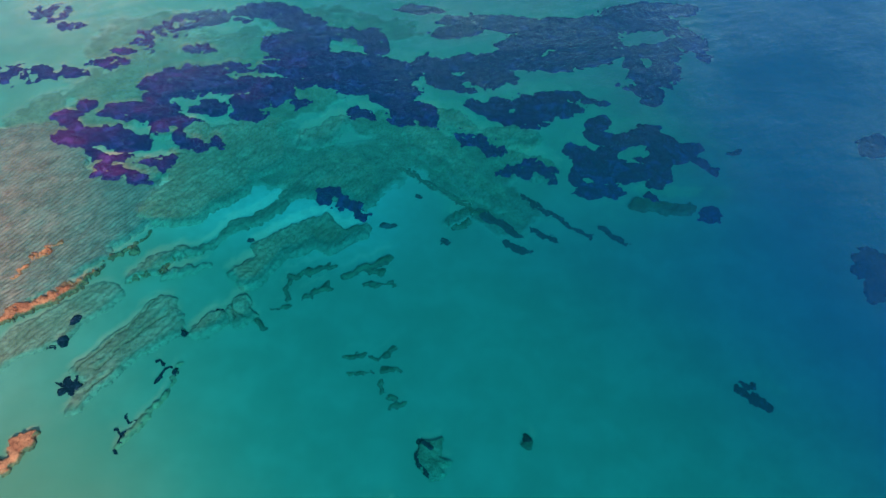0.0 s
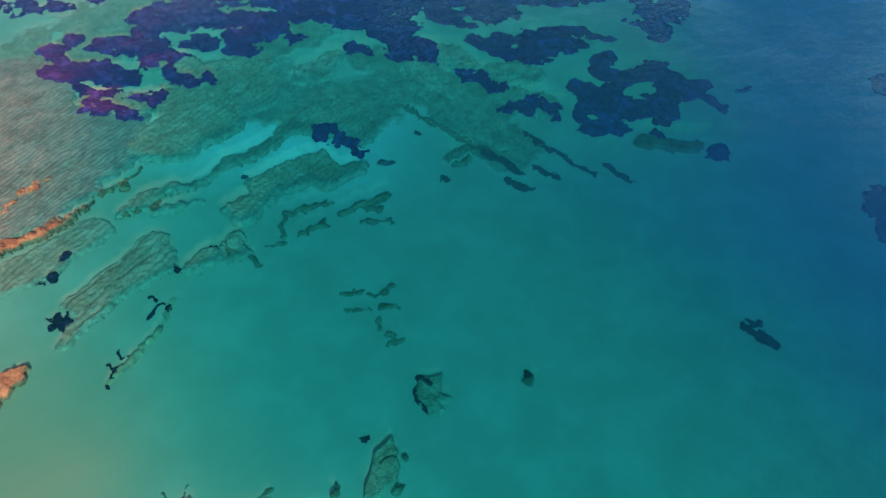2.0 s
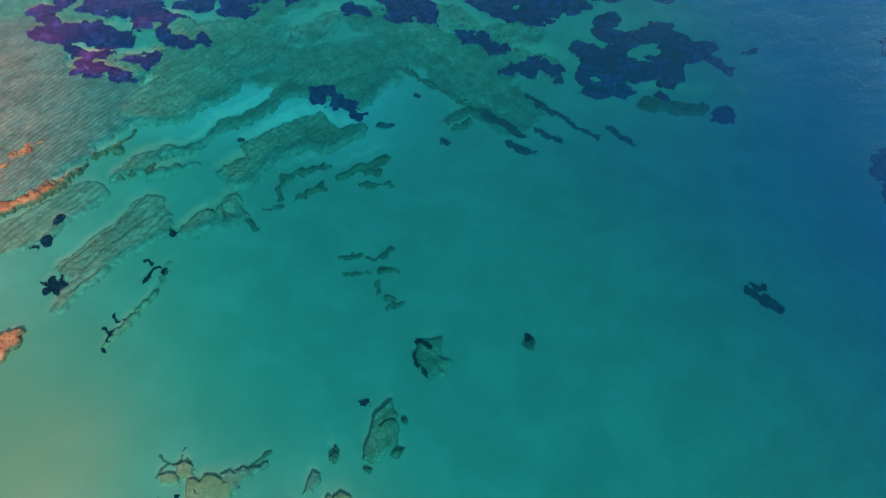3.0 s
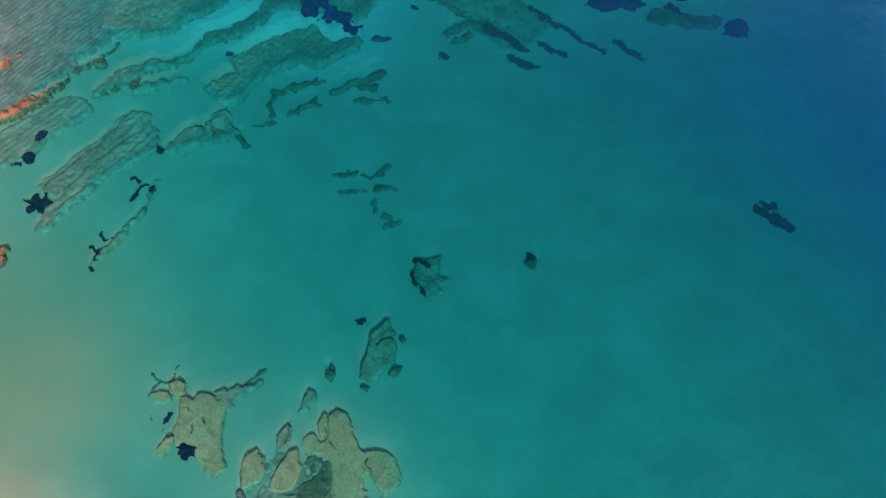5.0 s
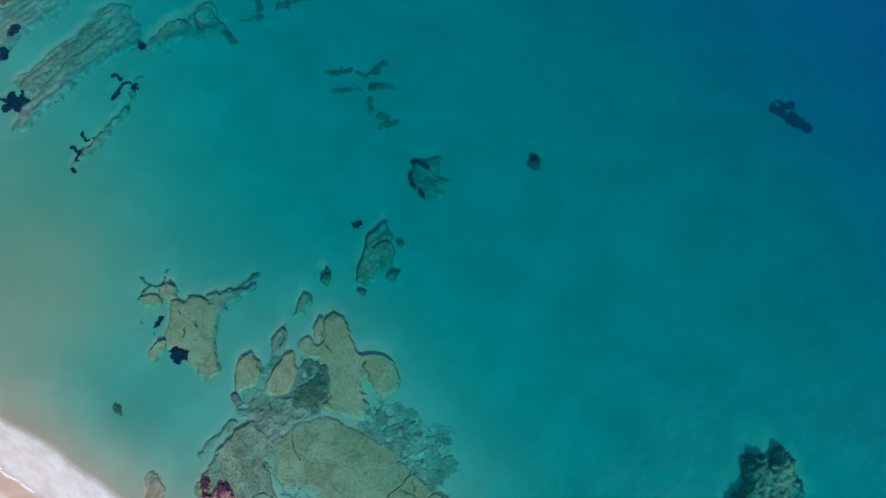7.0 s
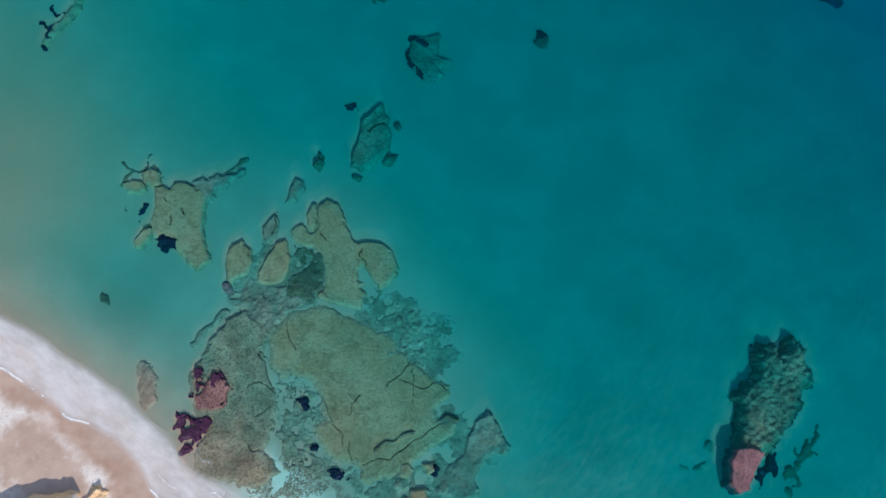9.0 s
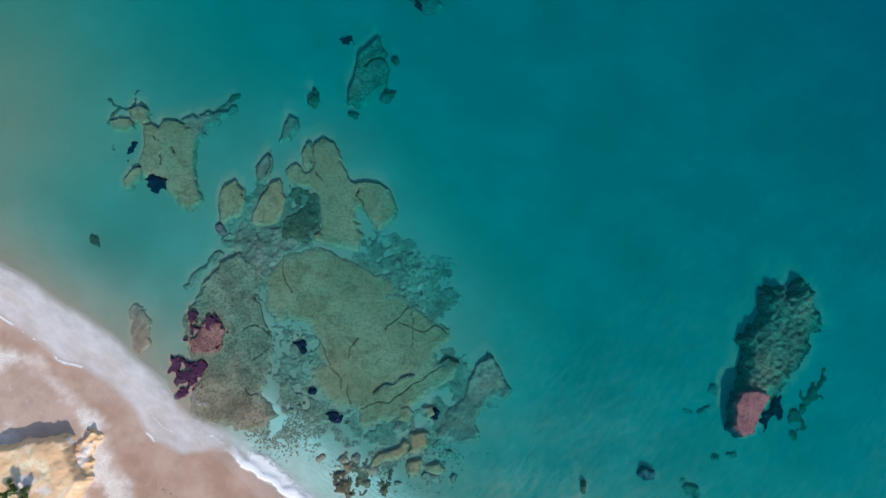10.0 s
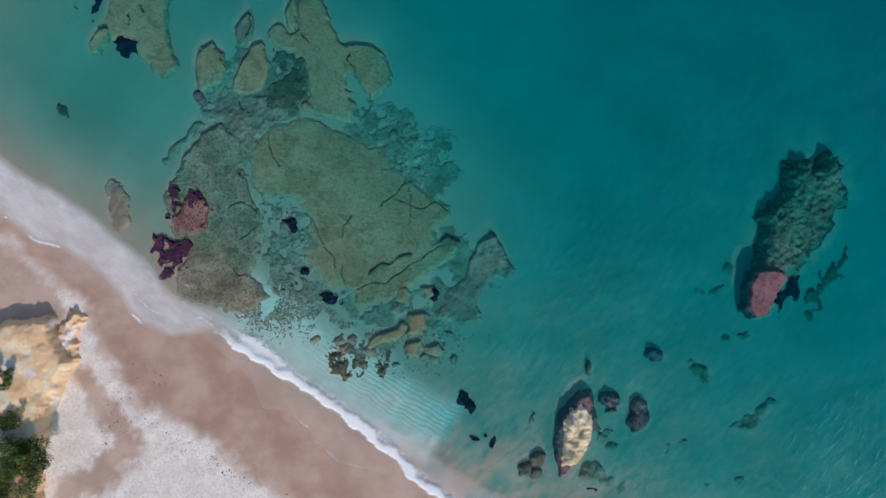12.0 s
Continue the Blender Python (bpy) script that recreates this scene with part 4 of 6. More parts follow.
growth("reef_flat", [], FLAT, "thin rubble crust in a bright sandy gap", "reef", "reef flats", plan=[(-17.2, 4.2), (-14.9, 4.5), (-12.8, 3.4), (-11.3, 0.4), (-12.6, -0.6), (-12.4, -1.7), (-9.8, -4.6), (-7.0, -5.5), (-9.0, -6.4), (-12.8, -6.5), (-15.4, -5.4), (-16.6, -2.9)], height=0.1, edge=0.4, cell=0.1, rough=0.12, grain=0.5, warp=0.5, lumps=1.2, gaps=0.8, gap_size=0.9, fray=0.5, kind="stuff")
growth("reef_flat", [], REEF, "low rough grey rock shelf between flat slabs", "reef", "reef flats", plan=[(-23.8, 14.1), (-22.5, 15.9), (-20.4, 16.4), (-17.1, 16.2), (-15.7, 14.9), (-13.7, 14.1), (-16.5, 12.6), (-17.8, 10.9), (-18.7, 9.7), (-19.4, 7.8), (-20.6, 10.0), (-21.8, 12.3)], height=0.2, edge=0.5, cell=0.1, rough=0.2, grain=0.8, warp=0.5, lumps=1.4, jag=0.5, fray=0.5, level=-0.9, kind="stuff")
growth("flat_rock", [], SLAB, "low cracked grey slab in shallow water", "rock slab", "flat rock slabs", cracks=[(-16.5, 21.0, -16.6, 18.8, 0.16), (-16.6, 18.8, -16.9, 17.2, 0.16)], plan=[(-20.6, 17.7), (-19.4, 19.7), (-18.8, 21.6), (-17.6, 21.9), (-17.2, 20.1), (-16.6, 19.3), (-16.7, 17.6), (-17.8, 16.4), (-19.1, 15.8), (-20.4, 16.4)], height=0.5, edge=0.45, fray=0.12, cell=0.09, rough=0.05, grain=1.4, warp=0.22, lumps=1.4, jag=0, level=-0.6)
growth("flat_rock", [], REEF, "low cracked grey slab in shallow water", "rock slab", "flat rock slabs", cracks=[(-19.3, 26.1, -18.7, 23.8, 0.18), (-18.7, 23.8, -19.6, 22.3, 0.18)], plan=[(-20.8, 23.5), (-19.9, 24.6), (-19.0, 25.5), (-18.5, 23.7), (-19.1, 22.0), (-20.0, 21.3)], height=0.5, edge=0.45, fray=0.12, cell=0.09, rough=0.05, grain=1.4, warp=0.22, lumps=1.4, jag=0, level=-0.75)
growth("flat_rock", [], SLAB, "low cracked grey slab in shallow water", "rock slab", "flat rock slabs", cracks=[(-22.1, 22.3, -21.6, 19.7, 0.13)], plan=[(-24.7, 19.2), (-24.2, 20.9), (-23.0, 21.5), (-21.6, 20.6), (-21.2, 18.6), (-21.8, 17.4), (-22.9, 16.8), (-23.9, 16.1), (-24.4, 17.4)], height=0.5, edge=0.45, fray=0.12, cell=0.09, rough=0.05, grain=1.4, warp=0.22, lumps=1.4, jag=0, level=-0.62)
growth("flat_rock", [], REEF, "pale sunken slab edge in sand", "rock slab", "flat rock slabs", plan=[(-17.9, 26.7), (-17.8, 29.1), (-17.0, 30.4), (-16.0, 30.1), (-15.7, 28.7), (-16.6, 27.1)], height=0.2, edge=0.45, fray=0.12, cell=0.09, rough=0.05, grain=1.4, warp=0.22, lumps=1.4, jag=0, level=-1.0)
slab = growth("flat_rock", [], SLAB, "very broad tan rock slab crossed by dark cracks", "rock slab", "flat rock slabs", cracks=[(-12.7, 3.4, -11.3, 2.6, 0.15), (-11.3, 2.6, -10.7, 0.4, 0.15), (-10.7, 0.4, -9.4, -1.2, 0.15), (-9.4, -1.2, -8.9, -2.7, 0.15), (-8.1, -2.4, -7.7, -4.3, 0.15), (-2.8, 4.8, -1.1, 4.3, 0.15), (-1.1, 4.3, 0.2, 4.0, 0.15), (0.2, 4.0, 1.6, 4.7, 0.15), (1.6, 4.7, 3.2, 3.9, 0.15), (-1.1, 6.4, -1.1, 2.4, 0.15), (-1.5, 7.2, -2.7, 5.6, 0.15), (-2.7, 5.6, -4.3, 4.1, 0.15), (-7.3, 2.9, -7.9, 2.1, 0.15), (-7.9, 2.1, -8.0, 0.9, 0.15), (-6.6, -4.7, -3.4, -3.7, 0.15), (-3.4, -3.7, -1.3, -2.1, 0.15), (-1.3, -2.1, 1.6, -0.4, 0.15), (1.6, -0.4, 2.9, 0.2, 0.15), (-16.3, 11.9, -16.1, 9.7, 0.15), (-16.1, 9.7, -15.2, 8.2, 0.15)], plan=[(-18.6, 10.2), (-17.6, 10.9), (-16.5, 12.6), (-12.8, 13.3), (-9.3, 12.7), (-7.0, 11.4), (-4.0, 9.8), (-1.8, 7.7), (0.5, 5.7), (3.2, 4.6), (3.1, 3.4), (1.4, 1.5), (1.7, 0.6), (3.0, 0.1), (4.3, 0.1), (3.9, -0.9), (2.0, -2.4), (-1.9, -5.3), (-3.9, -6.3), (-5.8, -6.8), (-6.7, -6.4), (-6.8, -5.2), (-9.6, -4.3), (-12.3, -1.6), (-12.4, -0.6), (-11.0, 0.2), (-11.6, 2.3), (-12.8, 4.2), (-14.9, 5.0), (-16.8, 4.7), (-18.0, 6.5)], height=0.5, edge=0.8, fray=0.35, cell=0.09, rough=0.05, grain=1.4, warp=0.22, lumps=1.4, jag=0, level=-0.9)
growth("split", [], WEEDY, "long dark weedy split across the slab", "", strips=[(-5.4, -2.9, -2.9, -2.2, 0.39), (-2.9, -2.2, -1.3, -1.3, 0.39), (-1.3, -1.3, 1.0, -0.4, 0.39), (1.0, -0.4, 2.9, 0.8, 0.39), (2.9, 0.8, 4.4, 0.5, 0.40)], height=0.55, edge=0.25, fray=0.18, cell=0.15, rough=0.1, grain=1.4, warp=0.3, lumps=2.0, parent=slab)
slab = growth("flat_rock", [], OLIVE, "rough brown slab with pink and violet weed near the beach", "rock slab", "flat rock slabs", cracks=[(-19.4, 7.6, -17.9, 5.4, 0.18), (-17.9, 5.4, -17.4, 3.1, 0.18), (-20.7, 3.7, -19.1, 4.4, 0.18), (-19.1, 4.4, -17.5, 3.4, 0.18), (-18.8, 0.5, -17.3, 1.6, 0.18), (-18.1, -3.6, -19.5, -2.7, 0.18)], plan=[(-23.3, 12.0), (-24.6, 10.5), (-26.5, 7.0), (-27.3, 5.6), (-26.8, 3.2), (-25.7, 0.6), (-24.8, -1.9), (-25.5, -4.2), (-25.1, -6.2), (-22.2, -6.7), (-19.6, -7.3), (-17.1, -7.0), (-15.6, -5.8), (-16.7, -4.6), (-17.9, -3.6), (-17.0, -2.6), (-17.0, -0.4), (-17.0, 1.8), (-17.8, 5.2), (-19.2, 7.8), (-18.7, 9.6), (-19.7, 11.4), (-21.4, 12.6)], height=0.5, edge=0.6, fray=0.35, cell=0.1, rough=0.1, grain=1.4, warp=0.35, lumps=1.5, jag=0, level=-0.5)
growth("red_crust", [(-24.5, 2.6, 1.83, 1.65, -44), (-23.1, 3.4, 1.09, 0.99, -43)], CRUST, "red-brown crust with pale spots", "", under=0.01, height=0.9, edge=0.5, fray=0.18, cell=0.1, rough=0.3, grain=0.5, warp=0.7, lumps=1.5, parent=slab)
growth("sunken_rock", [], REEF, "thin tilted grey rock blade in shallow water", "rock", "single rocks on sand", cracks=[(-23.9, 12.4, -26.2, 8.2, 0.13)], strips=[(-24.3, 12.6, -25.6, 10.3, 1.14), (-25.6, 10.3, -27.1, 8.5, 1.12)], height=0.3, edge=0.5, fray=0.18, cell=0.1, rough=0.1, grain=1.4, warp=0.45, lumps=2.0)
growth("sunken_rock", [(-23.9, 15.8, 0.73, 0.61, -70)], PINK, "small pink rock in shallow water", "rock", "single rocks on sand", height=0.5, edge=0.5, fray=0.18, cell=0.2, rough=0.1, grain=1.4, warp=0.45, lumps=2.0)
growth("sunken_rock", [], REEF, "weedy rock beside the water edge", "rock", "single rocks on sand", plan=[(-33.1, 5.5), (-32.6, 6.3), (-31.6, 4.9), (-30.9, 4.0), (-30.9, 2.1), (-31.3, 0.6), (-32.3, 1.5), (-32.8, 3.0)], height=0.22, edge=0.4, fray=0.35, cell=0.1, rough=0.1, grain=1.4, warp=0.35, lumps=1.0)
growth("flat_rock", [], SLAB, "small loose tan slab in clear shallows", "rock slab", "flat rock slabs", plan=[(-1.0, -7.3), (0.8, -7.1), (1.1, -8.8), (-0.8, -9.2)], height=0.5, edge=0.45, fray=0.12, cell=0.09, rough=0.05, grain=1.4, warp=0.22, lumps=1.4, jag=0, level=-0.4)
growth("flat_rock", [], SLAB, "small loose tan slab in clear shallows", "rock slab", "flat rock slabs", plan=[(-1.3, -10.4), (0.3, -10.2), (0.3, -11.8), (-0.9, -12.0)], height=0.5, edge=0.45, fray=0.12, cell=0.09, rough=0.05, grain=1.4, warp=0.22, lumps=1.4, jag=0, level=-0.4)
growth("flat_rock", [], SLAB, "small loose tan slab in clear shallows", "rock slab", "flat rock slabs", plan=[(-5.7, -11.3), (-4.6, -9.7), (-2.9, -9.0), (-1.5, -8.1), (-1.0, -8.4), (-2.3, -10.0), (-4.3, -10.7), (-5.2, -11.9)], height=0.5, edge=0.45, fray=0.12, cell=0.09, rough=0.05, grain=1.4, warp=0.22, lumps=1.4, jag=0, level=-0.4)
growth("flat_rock", [], SLAB, "small loose tan slab in clear shallows", "rock slab", "flat rock slabs", plan=[(-2.4, -4.7), (-1.4, -4.4), (-0.7, -5.2), (-1.4, -6.3), (-2.4, -5.9)], height=0.5, edge=0.45, fray=0.12, cell=0.09, rough=0.05, grain=1.4, warp=0.22, lumps=1.4, jag=0, level=-0.6)
growth("flat_rock", [], SLAB, "small loose tan slab in clear shallows", "rock slab", "flat rock slabs", plan=[(0.3, -4.5), (1.5, -4.4), (1.9, -5.4), (0.8, -5.8)], height=0.5, edge=0.45, fray=0.12, cell=0.09, rough=0.05, grain=1.4, warp=0.22, lumps=1.4, jag=0, level=-0.6)
growth("flat_rock", [], SLAB, "small loose tan slab in clear shallows", "rock slab", "flat rock slabs", plan=[(0.9, -10.7), (2.4, -10.5), (3.0, -11.3), (2.0, -11.9), (0.9, -11.5)], height=0.5, edge=0.45, fray=0.12, cell=0.09, rough=0.05, grain=1.4, warp=0.22, lumps=1.4, jag=0, level=-0.6)
growth("flat_rock", [], SLAB, "small loose tan slab in clear shallows", "rock slab", "flat rock slabs", plan=[(-8.2, -10.7), (-7.1, -10.4), (-6.7, -11.3), (-7.7, -11.9)], height=0.5, edge=0.45, fray=0.12, cell=0.09, rough=0.05, grain=1.4, warp=0.22, lumps=1.4, jag=0, level=-0.6)
growth("flat_rock", [], REEF, "speckled low reef with weedy rim in shallows", "rock slab", "flat rock slabs", plan=[(5.4, -1.3), (6.9, 0.8), (7.9, 1.4), (8.7, 0.2), (10.5, -2.0), (9.4, -3.3), (7.5, -4.2), (6.2, -6.1), (6.5, -7.9), (3.7, -8.3), (2.4, -7.1), (2.7, -5.0), (3.9, -4.3), (4.9, -2.7)], height=0.35, edge=0.5, fray=0.3, cell=0.1, rough=0.2, grain=1.4, warp=0.3, lumps=1.4, jag=0, level=-0.95)
growth("flat_rock", [(-2.3, -6.6, 0.60, 0.48, 0)], REEF, "small low weedy slab in clear shallows", "rock slab", "flat rock slabs", height=0.35, edge=0.5, fray=0.18, cell=0.12, rough=0.1, grain=1.4, warp=0.35, lumps=1.2)
growth("flat_rock", [(-1.4, -9.8, 0.54, 0.41, 0)], REEF, "small low weedy slab in clear shallows", "rock slab", "flat rock slabs", height=0.35, edge=0.5, fray=0.18, cell=0.12, rough=0.1, grain=1.4, warp=0.35, lumps=1.2)
growth("flat_rock", [(1.0, -7.4, 0.60, 0.48, 1)], REEF, "small low weedy slab in clear shallows", "rock slab", "flat rock slabs", height=0.35, edge=0.5, fray=0.18, cell=0.12, rough=0.1, grain=1.4, warp=0.35, lumps=1.2)
growth("flat_rock", [(1.4, -12.2, 0.84, 0.53, -19)], REEF, "small low weedy slab in clear shallows", "rock slab", "flat rock slabs", height=0.35, edge=0.5, fray=0.18, cell=0.12, rough=0.1, grain=1.4, warp=0.35, lumps=1.2)
growth("flat_rock", [(3.8, -12.2, 0.54, 0.41, 1)], REEF, "small low weedy slab in clear shallows", "rock slab", "flat rock slabs", height=0.35, edge=0.5, fray=0.18, cell=0.12, rough=0.1, grain=1.4, warp=0.35, lumps=1.2)
growth("flat_rock", [(-5.2, -11.1, 0.71, 0.53, -1)], REEF, "small low weedy slab in clear shallows", "rock slab", "flat rock slabs", height=0.35, edge=0.5, fray=0.18, cell=0.12, rough=0.1, grain=1.4, warp=0.35, lumps=1.2)
growth("flat_rock", [(-6.7, -10.0, 0.53, 0.47, -4)], REEF, "small low weedy slab in clear shallows", "rock slab", "flat rock slabs", height=0.35, edge=0.5, fray=0.18, cell=0.12, rough=0.1, grain=1.4, warp=0.35, lumps=1.2)
growth("flat_rock", [(-8.2, -10.0, 0.59, 0.41, -0)], REEF, "small low weedy slab in clear shallows", "rock slab", "flat rock slabs", height=0.35, edge=0.5, fray=0.18, cell=0.12, rough=0.1, grain=1.4, warp=0.35, lumps=1.2)
growth("flat_rock", [(-10.5, -10.0, 0.47, 0.35, -1)], REEF, "small low weedy slab in clear shallows", "rock slab", "flat rock slabs", height=0.35, edge=0.5, fray=0.18, cell=0.12, rough=0.1, grain=1.4, warp=0.35, lumps=1.2)
growth("flat_rock", [(-2.2, -12.8, 0.53, 0.47, -2)], REEF, "small low weedy slab in clear shallows", "rock slab", "flat rock slabs", height=0.35, edge=0.5, fray=0.18, cell=0.12, rough=0.1, grain=1.4, warp=0.35, lumps=1.2)
growth("flat_rock", [(2.5, -7.1, 0.72, 0.60, 1)], REEF, "small low weedy slab in clear shallows", "rock slab", "flat rock slabs", height=0.35, edge=0.5, fray=0.18, cell=0.12, rough=0.1, grain=1.4, warp=0.35, lumps=1.2)
growth("flat_rock", [(3.7, -9.2, 0.60, 0.42, 1)], REEF, "small low weedy slab in clear shallows", "rock slab", "flat rock slabs", height=0.35, edge=0.5, fray=0.18, cell=0.12, rough=0.1, grain=1.4, warp=0.35, lumps=1.2)
growth("sunken_rock", [(-7.5, -12.8, 1.76, 1.28, -1), (-3.4, -13.1, 0.82, 0.65, -87), (-5.8, -11.4, 0.83, 0.70, -2)], WEEDY, "dark weedy rubble in the surf zone", "rock", "single rocks on sand", gaps=0.5, gap_size=1.0, height=0.16, edge=0.5, fray=0.18, cell=0.1, rough=0.3, grain=0.7, warp=1.0, lumps=2.0)
growth("sunken_rock", [(-2.8, 10.2, 2.48, 2.09, -62), (-1.5, 7.1, 2.43, 1.24, -29)], FLAT, "thin grey rubble beside the slab", "rock", "single rocks on sand", gaps=0.6, gap_size=1.2, height=0.1, edge=0.5, fray=0.18, cell=0.1, rough=0.25, grain=0.8, warp=1.6, lumps=2.0)


# ---- standing rocks ----
great_rock = growth("sea_rock", [], DARK, "large dark weedy rock with a pink end near the surface", "rock", "standing rocks", jag=0, plan=[(36.9, -3.9), (39.2, -3.4), (41.5, -2.2), (42.8, -0.3), (44.6, 1.6), (45.7, 3.2), (46.2, 5.0), (47.2, 5.6), (47.3, 7.4), (46.3, 11.1), (45.2, 11.7), (44.2, 10.6), (43.5, 9.2), (42.6, 10.4), (41.6, 11.1), (40.4, 10.1), (40.1, 7.0), (38.5, 5.4), (37.1, 3.8), (37.1, 2.2), (36.7, -0.1), (36.4, -2.6)], height=1.9, edge=1.7, cell=0.11, rough=0.25, grain=0.5, warp=0.4, lumps=1.0, fray=0.3)
growth("pink_end", [], PINK, "pink coralline crust", "", under=0.1, plan=[(35.8, -2.0), (37.0, -1.5), (38.4, -1.8), (39.7, -2.4), (38.8, -3.6), (38.0, -4.7), (37.6, -6.5), (36.0, -7.1), (34.8, -5.7), (35.4, -4.1)], height=3.4, edge=0.7, cell=0.12, rough=0.5, grain=0.4, warp=0.25, lumps=1.2, parent=great_rock)
rock = growth("sea_rock", [], PINK, "pale bare limestone rock rising from a violet weedy base", "rock", "standing rocks", under=0.02, plan=[(14.6, -20.9), (14.8, -19.0), (15.5, -17.7), (16.3, -16.3), (17.5, -15.3), (18.7, -15.1), (18.9, -16.3), (19.1, -17.9), (18.6, -19.5), (17.9, -21.3), (16.4, -22.8), (15.2, -23.8)], height=1.5, edge=1.1, cell=0.11, rough=0.3, grain=0.8, warp=0.2, lumps=1.6)
growth("bare_top", [], PALE, "pale sunlit bare limestone top", "", plan=[(15.7, -18.1), (16.4, -17.0), (17.6, -16.6), (18.3, -17.6), (18.6, -19.0), (18.2, -20.5), (17.4, -21.7), (16.2, -22.7), (15.5, -22.4), (15.8, -20.5)], under=-3, over=True, jag=0.4, height=0.65, edge=0.5, cell=0.11, rough=0.5, grain=1.1, warp=0.25, lumps=1.6, parent=rock)
growth("sea_rock", [(20.7, -15.8, 1.21, 0.77, -8), (20.9, -17.1, 0.49, 0.41, 4)], PINK, "small pink-brown rock just under the surface of clear shallows", "rock", "standing rocks", cracks=[(20.1, -15.6, 21.3, -16.1, 0.06)], height=0.85, edge=0.6, cell=0.13, rough=0.35, grain=0.6, warp=0.4, lumps=1.6)
growth("sea_rock", [(23.7, -17.9, 1.28, 1.17, 8), (23.6, -16.5, 0.92, 0.82, 6)], PINK, "small pink-brown rock just under the surface of clear shallows", "rock", "standing rocks", cracks=[(23.1, -17.7, 24.3, -18.2, 0.06)], height=0.85, edge=0.6, cell=0.13, rough=0.35, grain=0.6, warp=0.4, lumps=1.6)
growth("sea_rock", [(18.3, -12.5, 0.83, 0.61, 89)], WEEDY, "small dark weedy rock just under the surface of clear shallows", "rock", "standing rocks", height=0.65, edge=0.6, cell=0.13, rough=0.35, grain=0.6, warp=0.4, lumps=1.6)
growth("sea_rock", [(25.2, -11.2, 0.93, 0.84, 10)], PINK, "small pink-brown rock just under the surface of clear shallows", "rock", "standing rocks", cracks=[(24.5, -11.0, 25.8, -11.5, 0.06)], height=0.85, edge=0.6, cell=0.13, rough=0.35, grain=0.6, warp=0.4, lumps=1.6)
growth("sea_rock", [(13.0, -22.1, 0.93, 0.88, 48)], WEEDY, "small dark weedy rock just under the surface of clear shallows", "rock", "standing rocks", height=0.65, edge=0.6, cell=0.13, rough=0.35, grain=0.6, warp=0.4, lumps=1.6)
growth("sea_rock", [(11.6, -23.2, 0.89, 0.80, 13)], WEEDY, "small dark weedy rock just under the surface of clear shallows", "rock", "standing rocks", height=0.65, edge=0.6, cell=0.13, rough=0.35, grain=0.6, warp=0.4, lumps=1.6)
growth("sea_rock", [(12.5, -23.7, 0.71, 0.57, 1)], WEEDY, "small dark weedy rock just under the surface of clear shallows", "rock", "standing rocks", height=0.65, edge=0.6, cell=0.13, rough=0.35, grain=0.6, warp=0.4, lumps=1.6)
growth("sea_rock", [(16.0, -23.2, 0.85, 0.77, 84)], PINK, "small pink-brown rock just under the surface of clear shallows", "rock", "standing rocks", cracks=[(15.4, -22.9, 16.6, -23.4, 0.06)], height=0.85, edge=0.6, cell=0.13, rough=0.35, grain=0.6, warp=0.4, lumps=1.6)
growth("sunken_rock", [(20.4, -19.7, 1.20, 0.59, 38), (21.0, -20.8, 0.97, 0.46, 19)], OLIVE, "low weedy rock patch on the shallow bed", "rock", "single rocks on sand", height=0.22, edge=0.5, fray=0.18, cell=0.15, rough=0.3, grain=0.7, warp=0.5, lumps=2.0)
growth("sunken_rock", [(18.8, -23.0, 0.97, 0.80, 2), (20.1, -24.2, 1.06, 0.70, -26), (18.2, -24.2, 0.60, 0.46, 1)], OLIVE, "low weedy rock patch on the shallow bed", "rock", "single rocks on sand", height=0.22, edge=0.5, fray=0.18, cell=0.15, rough=0.3, grain=0.7, warp=0.5, lumps=2.0)
growth("sunken_rock", [(30.8, -13.2, 1.19, 0.86, -83), (30.3, -12.0, 0.56, 0.54, 26)], OLIVE, "low weedy rock patch on the shallow bed", "rock", "single rocks on sand", height=0.22, edge=0.5, fray=0.18, cell=0.15, rough=0.3, grain=0.7, warp=0.5, lumps=2.0)
growth("sunken_rock", [(36.2, -17.6, 1.99, 0.59, 34), (37.5, -16.5, 1.01, 0.47, 28), (34.7, -18.3, 0.74, 0.41, 2)], OLIVE, "low weedy rock patch on the shallow bed", "rock", "single rocks on sand", height=0.22, edge=0.5, fray=0.18, cell=0.15, rough=0.3, grain=0.7, warp=0.5, lumps=2.0)
growth("sunken_rock", [(27.0, -21.2, 0.42, 0.35, 5)], OLIVE, "low weedy rock patch on the shallow bed", "rock", "single rocks on sand", height=0.22, edge=0.5, fray=0.18, cell=0.15, rough=0.3, grain=0.7, warp=0.5, lumps=2.0)
growth("sunken_rock", [(12.1, -18.1, 0.70, 0.24, 74)], OLIVE, "low weedy rock patch on the shallow bed", "rock", "single rocks on sand", height=0.22, edge=0.5, fray=0.18, cell=0.15, rough=0.3, grain=0.7, warp=0.5, lumps=2.0)
growth("sunken_rock", [(21.8, -25.0, 0.48, 0.28, 1)], OLIVE, "low weedy rock patch on the shallow bed", "rock", "single rocks on sand", height=0.22, edge=0.5, fray=0.18, cell=0.15, rough=0.3, grain=0.7, warp=0.5, lumps=2.0)
growth("sunken_rock", [(28.2, -20.4, 0.73, 0.23, 20)], OLIVE, "low weedy rock patch on the shallow bed", "rock", "single rocks on sand", height=0.22, edge=0.5, fray=0.18, cell=0.15, rough=0.3, grain=0.7, warp=0.5, lumps=2.0)
